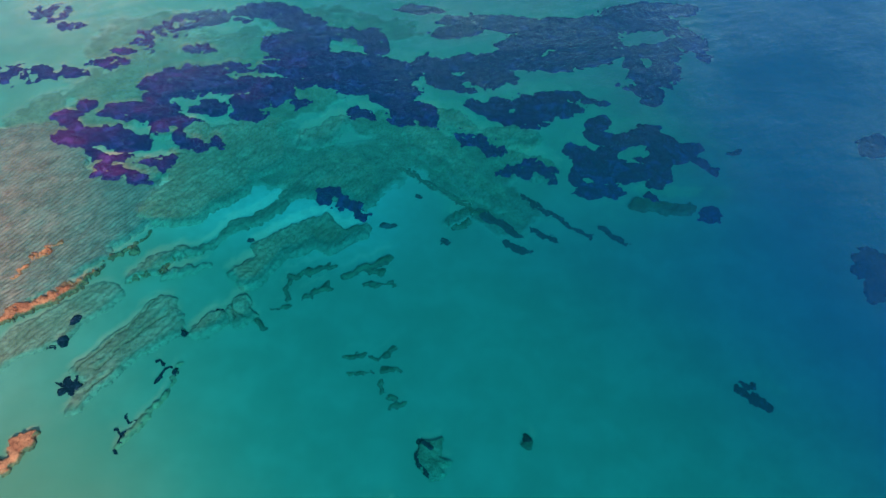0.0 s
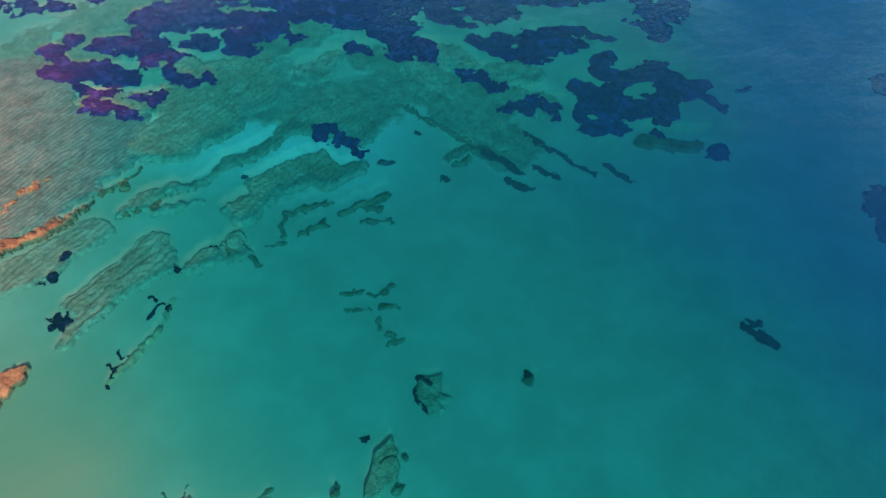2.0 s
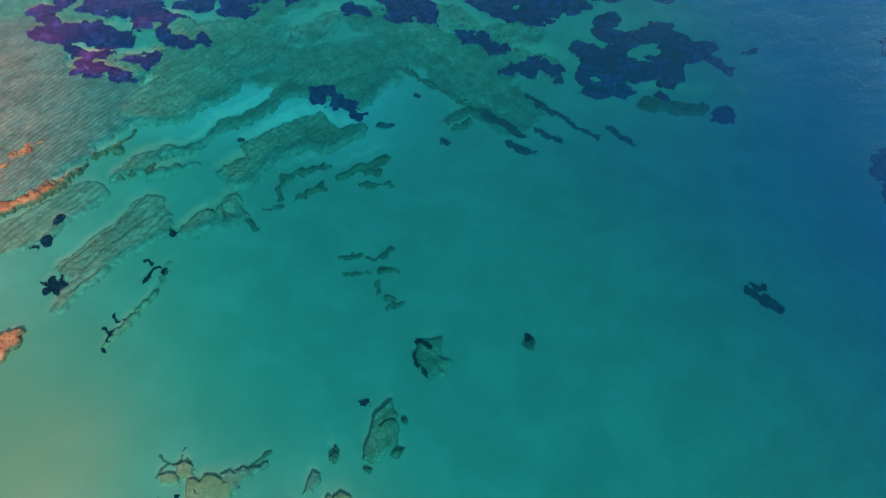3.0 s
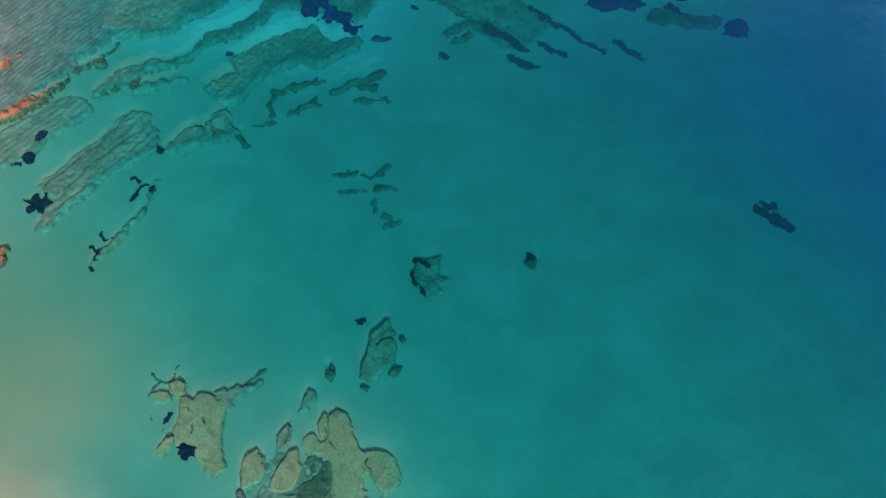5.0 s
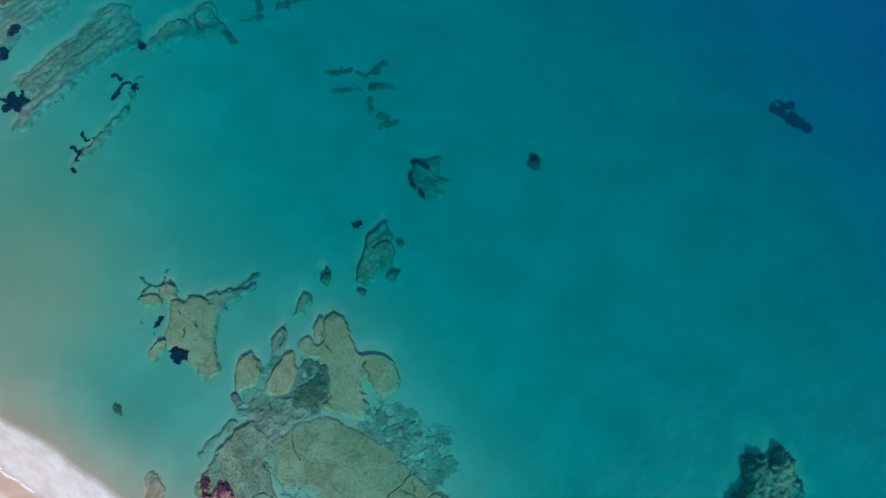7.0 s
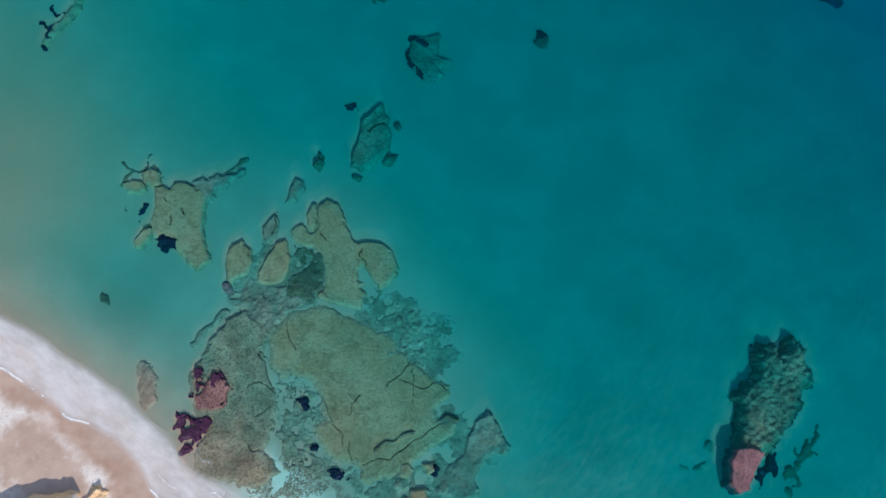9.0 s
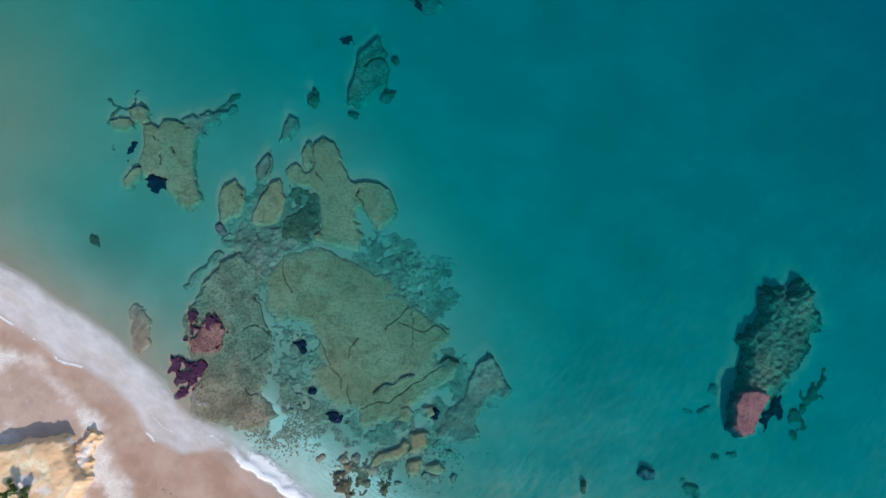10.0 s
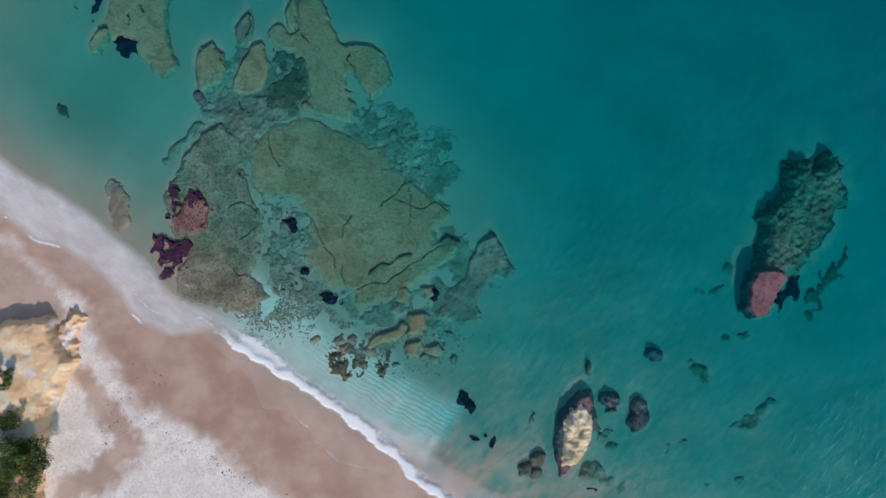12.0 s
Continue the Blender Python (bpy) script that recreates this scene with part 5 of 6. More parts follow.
growth("sunken_rock", [(30.9, -24.7, 0.36, 0.29, 4)], OLIVE, "low weedy rock patch on the shallow bed", "rock", "single rocks on sand", height=0.22, edge=0.5, fray=0.18, cell=0.15, rough=0.3, grain=0.7, warp=0.5, lumps=2.0)
growth("sunken_rock", [(34.5, -24.1, 0.61, 0.29, 28)], OLIVE, "low weedy rock patch on the shallow bed", "rock", "single rocks on sand", height=0.22, edge=0.5, fray=0.18, cell=0.15, rough=0.3, grain=0.7, warp=0.5, lumps=2.0)
growth("sunken_rock", [(29.0, -11.8, 0.37, 0.30, 5)], OLIVE, "low weedy rock patch on the shallow bed", "rock", "single rocks on sand", height=0.22, edge=0.5, fray=0.18, cell=0.15, rough=0.3, grain=0.7, warp=0.5, lumps=2.0)
growth("sunken_rock", [(33.9, -1.9, 0.62, 0.50, -14)], OLIVE, "low weedy rock patch on the shallow bed", "rock", "single rocks on sand", height=0.22, edge=0.5, fray=0.18, cell=0.15, rough=0.3, grain=0.7, warp=0.5, lumps=2.0)
growth("sunken_rock", [(32.9, -3.8, 0.50, 0.43, 8)], OLIVE, "low weedy rock patch on the shallow bed", "rock", "single rocks on sand", height=0.22, edge=0.5, fray=0.18, cell=0.15, rough=0.3, grain=0.7, warp=0.5, lumps=2.0)
growth("sunken_rock", [(30.7, -4.4, 0.56, 0.37, 3)], OLIVE, "low weedy rock patch on the shallow bed", "rock", "single rocks on sand", height=0.22, edge=0.5, fray=0.18, cell=0.15, rough=0.3, grain=0.7, warp=0.5, lumps=2.0)
growth("sunken_rock", [(35.6, -8.6, 0.63, 0.30, 30)], OLIVE, "low weedy rock patch on the shallow bed", "rock", "single rocks on sand", height=0.22, edge=0.5, fray=0.18, cell=0.15, rough=0.3, grain=0.7, warp=0.5, lumps=2.0)
growth("sunken_rock", [(33.4, -9.3, 0.49, 0.30, 3)], OLIVE, "low weedy rock patch on the shallow bed", "rock", "single rocks on sand", height=0.22, edge=0.5, fray=0.18, cell=0.15, rough=0.3, grain=0.7, warp=0.5, lumps=2.0)


# ---- seagrass and weed ----
growth("seagrass_meadow", [(-86.4, 134.4, 2.77, 1.93, 31), (-89.4, 130.2, 3.47, 3.02, 8), (-88.0, 127.6, 2.93, 1.59, -5), (-83.2, 123.2, 7.39, 3.57, 7), (-87.8, 121.7, 2.35, 1.50, -10), (-79.0, 118.2, 3.10, 1.96, -26), (-74.0, 123.3, 6.01, 3.63, -10), (-69.9, 122.2, 3.01, 2.46, -32), (-77.1, 126.1, 3.83, 2.16, 0), (-76.9, 134.1, 6.41, 2.11, 13), (-71.5, 132.7, 5.41, 2.37, -5), (-79.4, 131.3, 5.09, 1.13, -11)], GRASS, "dark purple seagrass patch with a bare sandy hollow", "seagrass", "seagrass meadows", cuts=[(-83.4, 128.8, 3.69, 1.93, -11), (-73.5, 128.1, 2.77, 1.81, 9)], height=0.45, edge=0.7, cell=0.33, rough=0.3, grain=1.4, warp=0.6, lumps=3, gaps=0.12, gap_size=1.7, fray=0.9, over=True)
growth("seagrass_meadow", [(-73.8, 116.4, 3.58, 2.29, 9), (-72.1, 112.2, 3.00, 2.25, -14), (-75.7, 111.9, 2.27, 1.48, -61), (-76.5, 110.9, 1.23, 0.87, -10), (-67.2, 111.0, 3.23, 2.11, -26)], GRASS, "small dark purple seagrass patch broken by sandy channels", "seagrass", "seagrass meadows", height=0.45, edge=0.7, cell=0.33, rough=0.3, grain=1.4, warp=0.6, lumps=3, gaps=0.12, gap_size=1.7, fray=0.9, over=True)
growth("seagrass_meadow", [(-66.0, 115.8, 3.41, 1.29, 5), (-62.3, 116.9, 2.36, 1.88, -55), (-63.4, 114.2, 1.28, 1.04, -21)], GRASS, "small dark purple seagrass patch broken by sandy channels", "seagrass", "seagrass meadows", height=0.45, edge=0.7, cell=0.33, rough=0.3, grain=1.4, warp=0.6, lumps=3, gaps=0.12, gap_size=1.7, fray=0.9, over=True)
growth("seagrass_meadow", [(-61.8, 124.1, 2.33, 1.73, -64), (-58.6, 122.5, 4.14, 1.69, -18), (-53.5, 123.6, 1.99, 1.62, -62)], GRASS, "small dark purple seagrass patch beside reef rock", "seagrass", "seagrass meadows", height=0.45, edge=0.7, cell=0.33, rough=0.3, grain=1.4, warp=0.6, lumps=3, gaps=0.12, gap_size=1.7, fray=0.9, over=True)
growth("seagrass_meadow", [(-70.0, 146.1, 7.46, 4.47, 29), (-63.6, 149.0, 6.98, 3.38, 4), (-57.2, 152.3, 5.67, 1.66, 5), (-52.3, 150.9, 2.84, 0.69, 4), (-58.4, 144.9, 8.31, 3.47, 4), (-68.6, 140.8, 6.10, 3.81, 0), (-72.2, 138.1, 2.78, 2.22, -17), (-49.9, 144.5, 5.56, 2.67, 3), (-62.9, 134.8, 8.16, 2.21, -1), (-67.7, 132.3, 6.52, 2.62, 5), (-65.6, 129.3, 5.21, 2.21, 3), (-67.3, 127.1, 1.60, 1.12, -65), (-60.1, 131.5, 2.67, 1.58, -1), (-57.2, 136.5, 3.86, 3.34, -49), (-50.2, 139.1, 4.10, 2.89, -1)], GRASS, "dark purple seagrass meadow over grey reef", "seagrass", "seagrass meadows", cuts=[(-63.6, 137.6, 3.80, 1.69, 2), (-59.9, 133.6, 2.65, 0.61, 5)], height=0.45, edge=0.7, cell=0.33, rough=0.3, grain=1.4, warp=0.8, lumps=3, gaps=0.22, gap_size=1.7, fray=1.1, over=True)
growth("seagrass_meadow", [(-52.2, 180.3, 7.78, 4.62, 8), (-58.1, 178.2, 3.14, 2.82, -14), (-43.5, 175.5, 8.85, 4.87, -30), (-37.1, 174.6, 4.08, 2.59, -54), (-40.3, 164.8, 9.00, 5.81, 3), (-47.4, 162.3, 2.98, 2.37, -3), (-30.3, 170.2, 6.15, 3.03, 3), (-22.5, 169.7, 4.61, 3.72, 4), (-19.4, 165.2, 3.76, 3.63, 82), (-32.0, 159.0, 16.25, 3.43, 4), (-42.9, 153.2, 7.19, 3.02, 4)], GRASS, "broad purple seagrass meadow with ragged sandy gaps", "seagrass", "seagrass meadows", cuts=[(-26.3, 164.6, 3.50, 2.06, -20), (-35.8, 154.5, 2.04, 1.69, -3)], height=0.45, edge=0.7, cell=0.33, rough=0.3, grain=1.4, warp=0.8, lumps=3, gaps=0.22, gap_size=1.7, fray=1.1, over=True)
growth("seagrass_meadow", [(-25.5, 154.5, 18.96, 5.76, 4), (-33.8, 151.1, 8.02, 4.72, 4), (-44.5, 146.1, 9.80, 3.09, 4), (-46.2, 139.5, 6.19, 2.90, 2), (-47.9, 134.3, 4.70, 2.00, 4), (-42.5, 142.7, 6.95, 3.46, 3), (-36.7, 141.0, 3.39, 2.99, -62), (-24.8, 147.5, 10.29, 3.07, -12), (-14.8, 148.1, 8.82, 6.31, -19), (-12.8, 140.3, 6.70, 3.99, -27), (-6.5, 138.5, 4.55, 3.53, -60), (-4.5, 134.5, 2.46, 1.84, 4), (-10.3, 134.2, 3.54, 1.63, 3)], GRASS, "broad purple seagrass meadow above bright sand", "seagrass", "seagrass meadows", cuts=[(-34.1, 142.4, 5.01, 2.27, -29), (-46.9, 151.1, 2.89, 2.53, -13), (-7.0, 149.9, 3.32, 1.44, -88), (-21.1, 139.3, 6.10, 1.90, 2)], height=0.45, edge=0.7, cell=0.33, rough=0.3, grain=1.4, warp=0.8, lumps=3, gaps=0.22, gap_size=1.7, fray=1.1, over=True)
growth("seagrass_meadow", [(-21.7, 137.8, 2.76, 1.44, 12), (-18.8, 136.3, 2.38, 1.50, -30), (-23.8, 135.9, 1.26, 1.17, -26)], GRASS, "small purple seagrass patch on bright sand", "seagrass", "seagrass meadows", height=0.45, edge=0.7, cell=0.33, rough=0.3, grain=1.4, warp=0.8, lumps=3, gaps=0.22, gap_size=1.7, fray=1.1, over=True)
growth("seagrass_meadow", [(3.7, 176.9, 8.22, 3.37, 17), (-1.0, 173.6, 4.73, 2.21, 7), (8.5, 181.8, 13.00, 2.91, 6), (19.2, 168.7, 7.90, 5.35, 13), (8.3, 160.8, 9.12, 4.99, 9), (0.8, 159.1, 7.50, 4.06, 6), (-5.2, 159.8, 4.80, 3.23, 8), (0.9, 151.7, 8.85, 3.67, -14), (-4.2, 154.2, 3.85, 3.35, 19), (11.2, 154.5, 7.43, 4.35, 8), (19.6, 144.8, 10.06, 3.28, 5), (9.5, 141.8, 5.66, 2.95, -14), (17.8, 138.3, 7.77, 2.90, -2), (20.4, 135.2, 3.36, 1.48, 8), (-9.4, 186.0, 7.50, 2.42, 6), (25.9, 174.9, 11.27, 6.14, 9)], GRASS, "very broad purple seagrass meadow with round sandy clearings", "seagrass", "seagrass meadows", cuts=[(11.2, 171.2, 5.55, 1.87, 88), (16.7, 175.4, 2.61, 1.88, 78), (15.4, 149.1, 3.63, 2.84, 73), (7.1, 150.1, 3.97, 1.11, -28)], height=0.45, edge=0.7, cell=0.33, rough=0.3, grain=1.4, warp=0.8, lumps=3, gaps=0.22, gap_size=1.7, fray=1.1, over=True)
growth("seagrass_meadow", [(26.3, 180.7, 18.15, 3.73, 8), (32.2, 175.0, 16.22, 5.51, 8), (25.0, 162.5, 13.84, 3.90, 6), (41.1, 168.7, 16.42, 5.14, 12), (55.7, 170.3, 10.95, 6.87, 30), (55.7, 161.2, 8.87, 5.56, 29), (49.9, 154.4, 5.66, 3.05, -2), (53.3, 151.7, 4.68, 3.19, 52), (25.9, 143.1, 8.62, 3.80, 7), (28.7, 148.3, 6.21, 2.38, 8), (37.0, 147.0, 4.63, 1.44, 0), (47.9, 184.1, 21.10, 4.28, 13), (59.5, 193.4, 16.90, 3.85, 15), (68.2, 180.0, 6.75, 5.11, -54), (71.5, 172.4, 2.51, 2.39, -61)], GRASS, "very broad purple seagrass meadow with a long sandy clearing", "seagrass", "seagrass meadows", cuts=[(26.8, 155.0, 4.81, 2.17, 8), (38.0, 155.5, 7.85, 2.15, 12), (40.0, 159.6, 3.22, 2.05, 71), (43.5, 152.1, 5.77, 2.50, -15), (47.4, 155.9, 2.61, 1.41, 19), (46.5, 165.7, 2.02, 1.32, 64), (54.2, 166.5, 1.77, 1.15, 58), (56.9, 177.5, 10.92, 1.24, 25)], height=0.45, edge=0.7, cell=0.33, rough=0.3, grain=1.4, warp=0.8, lumps=3, gaps=0.22, gap_size=1.7, fray=1.1, over=True)
growth("seagrass_meadow", [(37.4, 138.3, 4.09, 3.02, 35), (35.5, 134.4, 3.54, 2.16, 75), (38.8, 132.3, 4.65, 2.66, 16), (43.7, 133.0, 5.74, 2.47, 10), (49.2, 136.5, 4.77, 3.04, 27), (52.2, 133.5, 5.04, 2.90, 2), (52.7, 128.7, 8.93, 3.84, 15), (58.9, 131.5, 4.76, 2.73, 24), (61.5, 127.1, 2.34, 2.07, -38), (63.9, 125.1, 1.64, 1.49, 29), (31.9, 125.9, 3.94, 3.13, -20), (29.4, 128.1, 2.20, 1.56, 14), (35.7, 124.0, 6.24, 2.60, 8), (32.5, 118.7, 4.78, 3.48, 14), (40.6, 120.7, 8.16, 3.20, 9), (34.7, 114.5, 6.47, 2.35, 5), (40.1, 126.7, 5.60, 3.09, 13), (46.1, 121.8, 7.01, 2.93, 12), (34.2, 122.0, 5.38, 2.89, 9)], GRASS, "dark blue seagrass bed round a sandy hole", "seagrass", "seagrass meadows", cuts=[(44.6, 127.8, 4.02, 1.84, 25), (32.8, 117.8, 0.97, 0.82, 39), (40.9, 136.8, 1.42, 1.05, 58)], height=0.45, edge=0.7, cell=0.33, rough=0.3, grain=1.4, warp=0.6, lumps=3, gaps=0.0, gap_size=1.7, fray=0.6, over=True)
growth("seagrass_meadow", [(49.4, 119.1, 3.53, 1.85, 23)], GRASS, "small dark blue seagrass patch on sand", "seagrass", "seagrass meadows", height=0.45, edge=0.7, cell=0.33, rough=0.3, grain=1.4, warp=0.6, lumps=3, gaps=0.12, gap_size=1.7, fray=0.9, over=True)
growth("seagrass_meadow", [(46.8, 113.7, 2.22, 1.46, -22)], GRASS, "small dark blue seagrass patch on sand", "seagrass", "seagrass meadows", height=0.45, edge=0.7, cell=0.33, rough=0.3, grain=1.4, warp=0.6, lumps=3, gaps=0.12, gap_size=1.7, fray=0.9, over=True)
growth("seagrass_meadow", [(60.1, 110.2, 3.32, 2.27, 34)], GRASS, "small round dark blue seagrass patch on sand", "seagrass", "seagrass meadows", height=0.45, edge=0.7, cell=0.33, rough=0.3, grain=1.4, warp=0.6, lumps=3, gaps=0.0, gap_size=1.7, fray=0.9, over=True)
growth("seagrass_meadow", [(3.3, 130.4, 1.35, 1.19, 12), (5.6, 128.7, 3.33, 2.28, -28), (10.4, 126.1, 3.32, 2.07, -13)], GRASS, "purple seagrass patch on grey reef", "seagrass", "seagrass meadows", height=0.45, edge=0.7, cell=0.33, rough=0.3, grain=1.4, warp=1.3, lumps=3, gaps=0.3, gap_size=1.7, fray=0.9, over=True)
growth("seagrass_meadow", [(20.9, 119.8, 3.61, 2.14, -11), (23.6, 117.1, 1.85, 1.57, 23), (15.1, 119.0, 4.42, 0.88, 4)], GRASS, "dark seagrass patch on the edge of grey reef", "seagrass", "seagrass meadows", height=0.45, edge=0.7, cell=0.33, rough=0.3, grain=1.4, warp=1.3, lumps=3, gaps=0.3, gap_size=1.7, fray=0.9, over=True)
growth("seagrass_meadow", [(-26.2, 108.8, 1.62, 1.51, -18), (-23.7, 109.3, 2.66, 1.83, -52), (-22.8, 106.8, 1.97, 1.49, -2), (-19.2, 105.8, 2.54, 1.43, -16), (-17.3, 104.9, 1.34, 1.14, -0)], GRASS, "small dark purple seagrass patch on a reef slab", "seagrass", "seagrass meadows", height=0.45, edge=0.7, cell=0.33, rough=0.3, grain=1.4, warp=1.0, lumps=3, gaps=0.2, gap_size=1.7, fray=0.9, over=True)
growth("seagrass_meadow", [(91.9, 99.5, 5.43, 2.83, 55), (93.3, 95.2, 7.92, 3.17, 51)], CLUMP, "dark blue seagrass bed in deep water", "seagrass", "seagrass meadows", height=0.45, edge=0.7, cell=0.33, rough=0.3, grain=1.4, warp=0.6, lumps=3, gaps=0.12, gap_size=1.7, fray=0.9, over=True)
growth("seagrass_meadow", [(107.5, 137.7, 5.39, 4.18, 40)], CLUMP, "dark blue seagrass bed in deep water", "seagrass", "seagrass meadows", height=0.45, edge=0.7, cell=0.33, rough=0.3, grain=1.4, warp=0.6, lumps=3, gaps=0.12, gap_size=1.7, fray=0.9, over=True)
growth("seagrass_meadow", [(-71.9, 170.4, 13.71, 5.34, 36), (-80.7, 159.0, 7.09, 3.00, 32), (-57.8, 176.8, 3.98, 3.05, -73)], GRASS, "far thin purple seagrass meadow under hazy water", "seagrass", "seagrass meadows", cuts=[(-70.7, 165.7, 2.96, 1.60, 3)], height=0.25, edge=0.7, cell=0.33, rough=0.3, grain=1.4, warp=0.8, lumps=3, gaps=0.9, gap_size=2.2, fray=0.9, over=True)
growth("seagrass_meadow", [(-102.5, 146.6, 12.55, 3.14, 2), (-86.5, 151.6, 5.62, 2.36, 2), (-107.0, 143.5, 6.89, 1.97, 2)], GRASS, "far thin purple seagrass meadow under hazy water", "seagrass", "seagrass meadows", height=0.25, edge=0.7, cell=0.33, rough=0.3, grain=1.4, warp=0.8, lumps=3, gaps=0.9, gap_size=2.2, fray=0.9, over=True)
growth("seagrass_meadow", [(-109.5, 172.8, 6.74, 3.91, -4), (-102.0, 167.2, 3.94, 1.88, -2)], GRASS, "far purple seagrass patch under hazy water", "seagrass", "seagrass meadows", height=0.25, edge=0.7, cell=0.33, rough=0.3, grain=1.4, warp=0.8, lumps=3, gaps=0.9, gap_size=2.2, fray=0.9, over=True)
growth("seagrass_meadow", [(-65.7, 158.9, 4.05, 1.92, 4)], GRASS, "small purple seagrass patch under hazy water", "seagrass", "seagrass meadows", height=0.45, edge=0.7, cell=0.33, rough=0.3, grain=1.4, warp=0.8, lumps=3, gaps=0.22, gap_size=1.7, fray=1.1, over=True)
growth("weed_strip", [], WEEDY, "soft green-grey weed strip on turquoise sand", "weed", "weed strips on sand", strips=[(-10.4, 119.4, -3.5, 114.3, 1.38), (-3.5, 114.3, 5.4, 108.5, 1.36)], over=True, height=0.2, edge=1.0, cell=0.18, rough=0.12, grain=0.8, warp=0.6, lumps=1.3, fray=0.15)
growth("weed_strip", [], DEEP, "narrow dark weed strip on turquoise sand", "weed", "weed strips on sand", strips=[(17.4, 111.9, 24.6, 106.6, 1.36), (24.6, 106.6, 31.5, 101.5, 1.34)], over=True, height=0.2, edge=0.4, cell=0.18, rough=0.12, grain=0.8, warp=0.6, lumps=1.3, fray=0.15)
growth("weed_strip", [], DEEP, "narrow dark weed strip on turquoise sand", "weed", "weed strips on sand", strips=[(34.2, 104.4, 39.0, 100.1, 1.34)], over=True, height=0.2, edge=0.4, cell=0.18, rough=0.12, grain=0.8, warp=0.6, lumps=1.3, fray=0.15)
growth("weed_strip", [], DEEP, "narrow dark weed strip on turquoise sand", "weed", "weed strips on sand", strips=[(18.8, 102.7, 24.1, 99.9, 1.31)], over=True, height=0.2, edge=0.4, cell=0.18, rough=0.12, grain=0.8, warp=0.6, lumps=1.3, fray=0.15)
growth("weed_clump", [], DEEP, "small dark weed clump on the sea bed", "weed", "dark weed clumps", strips=[(9.3, 105.1, 13.3, 103.0, 1.97), (13.3, 103.0, 15.5, 100.2, 1.71)], over=True, height=0.3, edge=0.6, cell=0.18, rough=0.12, grain=0.8, warp=0.55, lumps=1.3, fray=0.4)
growth("weed_clump", [], DEEP, "small dark weed clump on the sea bed", "weed", "dark weed clumps", strips=[(13.5, 98.2, 16.3, 96.4, 1.55), (16.3, 96.4, 18.9, 96.7, 1.42)], over=True, height=0.3, edge=0.6, cell=0.18, rough=0.12, grain=0.8, warp=0.55, lumps=1.3, fray=0.4)
growth("weed_clump", [(2.7, 104.5, 3.39, 1.95, 34)], FLAT, "faint grey weedy patch on the sea bed", "weed", "dark weed clumps", over=True, height=0.3, edge=0.4, cell=0.18, rough=0.12, grain=0.8, warp=0.55, lumps=1.3, fray=0.25)
growth("weed_clump", [], CLUMP, "dark star-shaped weed clump beside a reef slab", "weed", "dark weed clumps", strips=[(-66.1, 60.2, -64.7, 59.8, 0.75), (-64.9, 58.5, -63.8, 59.4, 1.40), (-63.8, 59.4, -62.7, 59.9, 1.78), (-62.7, 59.9, -61.8, 60.2, 0.84), (-64.9, 61.0, -63.5, 59.4, 1.32), (-63.5, 59.4, -62.9, 58.3, 1.40), (-63.3, 61.1, -63.6, 59.7, 0.90)], over=True, height=0.3, edge=0.25, cell=0.12, rough=0.12, grain=0.8, warp=0.3, lumps=1.3, fray=0.25)
growth("weed_clump", [], CLUMP, "dark fork-shaped weed clumps beside a thin ridge", "weed", "dark weed clumps", strips=[(-53.6, 52.0, -52.4, 51.0, 0.46), (-52.4, 51.0, -51.6, 51.5, 0.50), (-52.4, 51.0, -52.1, 49.4, 0.46), (-52.7, 54.7, -51.7, 53.5, 0.40), (-51.7, 53.5, -50.7, 53.8, 0.40), (-52.4, 48.1, -52.1, 48.0, 0.39)], over=True, height=0.3, edge=0.25, cell=0.12, rough=0.12, grain=0.8, warp=0.3, lumps=1.3, fray=0.25)
growth("weed_clump", [], CLUMP, "small dark weed clump on the sea bed", "weed", "dark weed clumps", strips=[(-50.9, 65.5, -50.2, 65.7, 0.64), (-50.2, 65.7, -49.2, 65.0, 0.53)], over=True, height=0.3, edge=0.25, cell=0.12, rough=0.12, grain=0.8, warp=0.3, lumps=1.3, fray=0.25)
growth("weed_clump", [], CLUMP, "small dark weed clump on the sea bed", "weed", "dark weed clumps", strips=[(-49.5, 61.3, -49.2, 62.7, 0.57), (-49.2, 62.7, -48.8, 63.8, 0.63), (-48.8, 63.8, -47.8, 64.4, 0.41)], over=True, height=0.3, edge=0.25, cell=0.12, rough=0.12, grain=0.8, warp=0.3, lumps=1.3, fray=0.25)
growth("weed_clump", [(-46.8, 63.6, 0.61, 0.45, -13)], CLUMP, "small dark weed clump on the sea bed", "weed", "dark weed clumps", over=True, height=0.3, edge=0.4, cell=0.18, rough=0.12, grain=0.8, warp=0.55, lumps=1.3, fray=0.25)
growth("weed_clump", [(-67.3, 73.4, 1.23, 0.82, 51)], CLUMP, "small dark weed clump on the sea bed", "weed", "dark weed clumps", over=True, height=0.3, edge=0.4, cell=0.18, rough=0.12, grain=0.8, warp=0.55, lumps=1.3, fray=0.25)
growth("weed_clump", [(-68.1, 68.4, 0.91, 0.66, 51), (-69.7, 67.0, 0.89, 0.47, -3)], CLUMP, "small dark weed clump on the sea bed", "weed", "dark weed clumps", over=True, height=0.3, edge=0.4, cell=0.18, rough=0.12, grain=0.8, warp=0.55, lumps=1.3, fray=0.25)
growth("weed_clump", [(-42.0, 77.5, 0.68, 0.51, -66)], CLUMP, "small dark weed clump on the sea bed", "weed", "dark weed clumps", over=True, height=0.3, edge=0.4, cell=0.18, rough=0.12, grain=0.8, warp=0.55, lumps=1.3, fray=0.25)
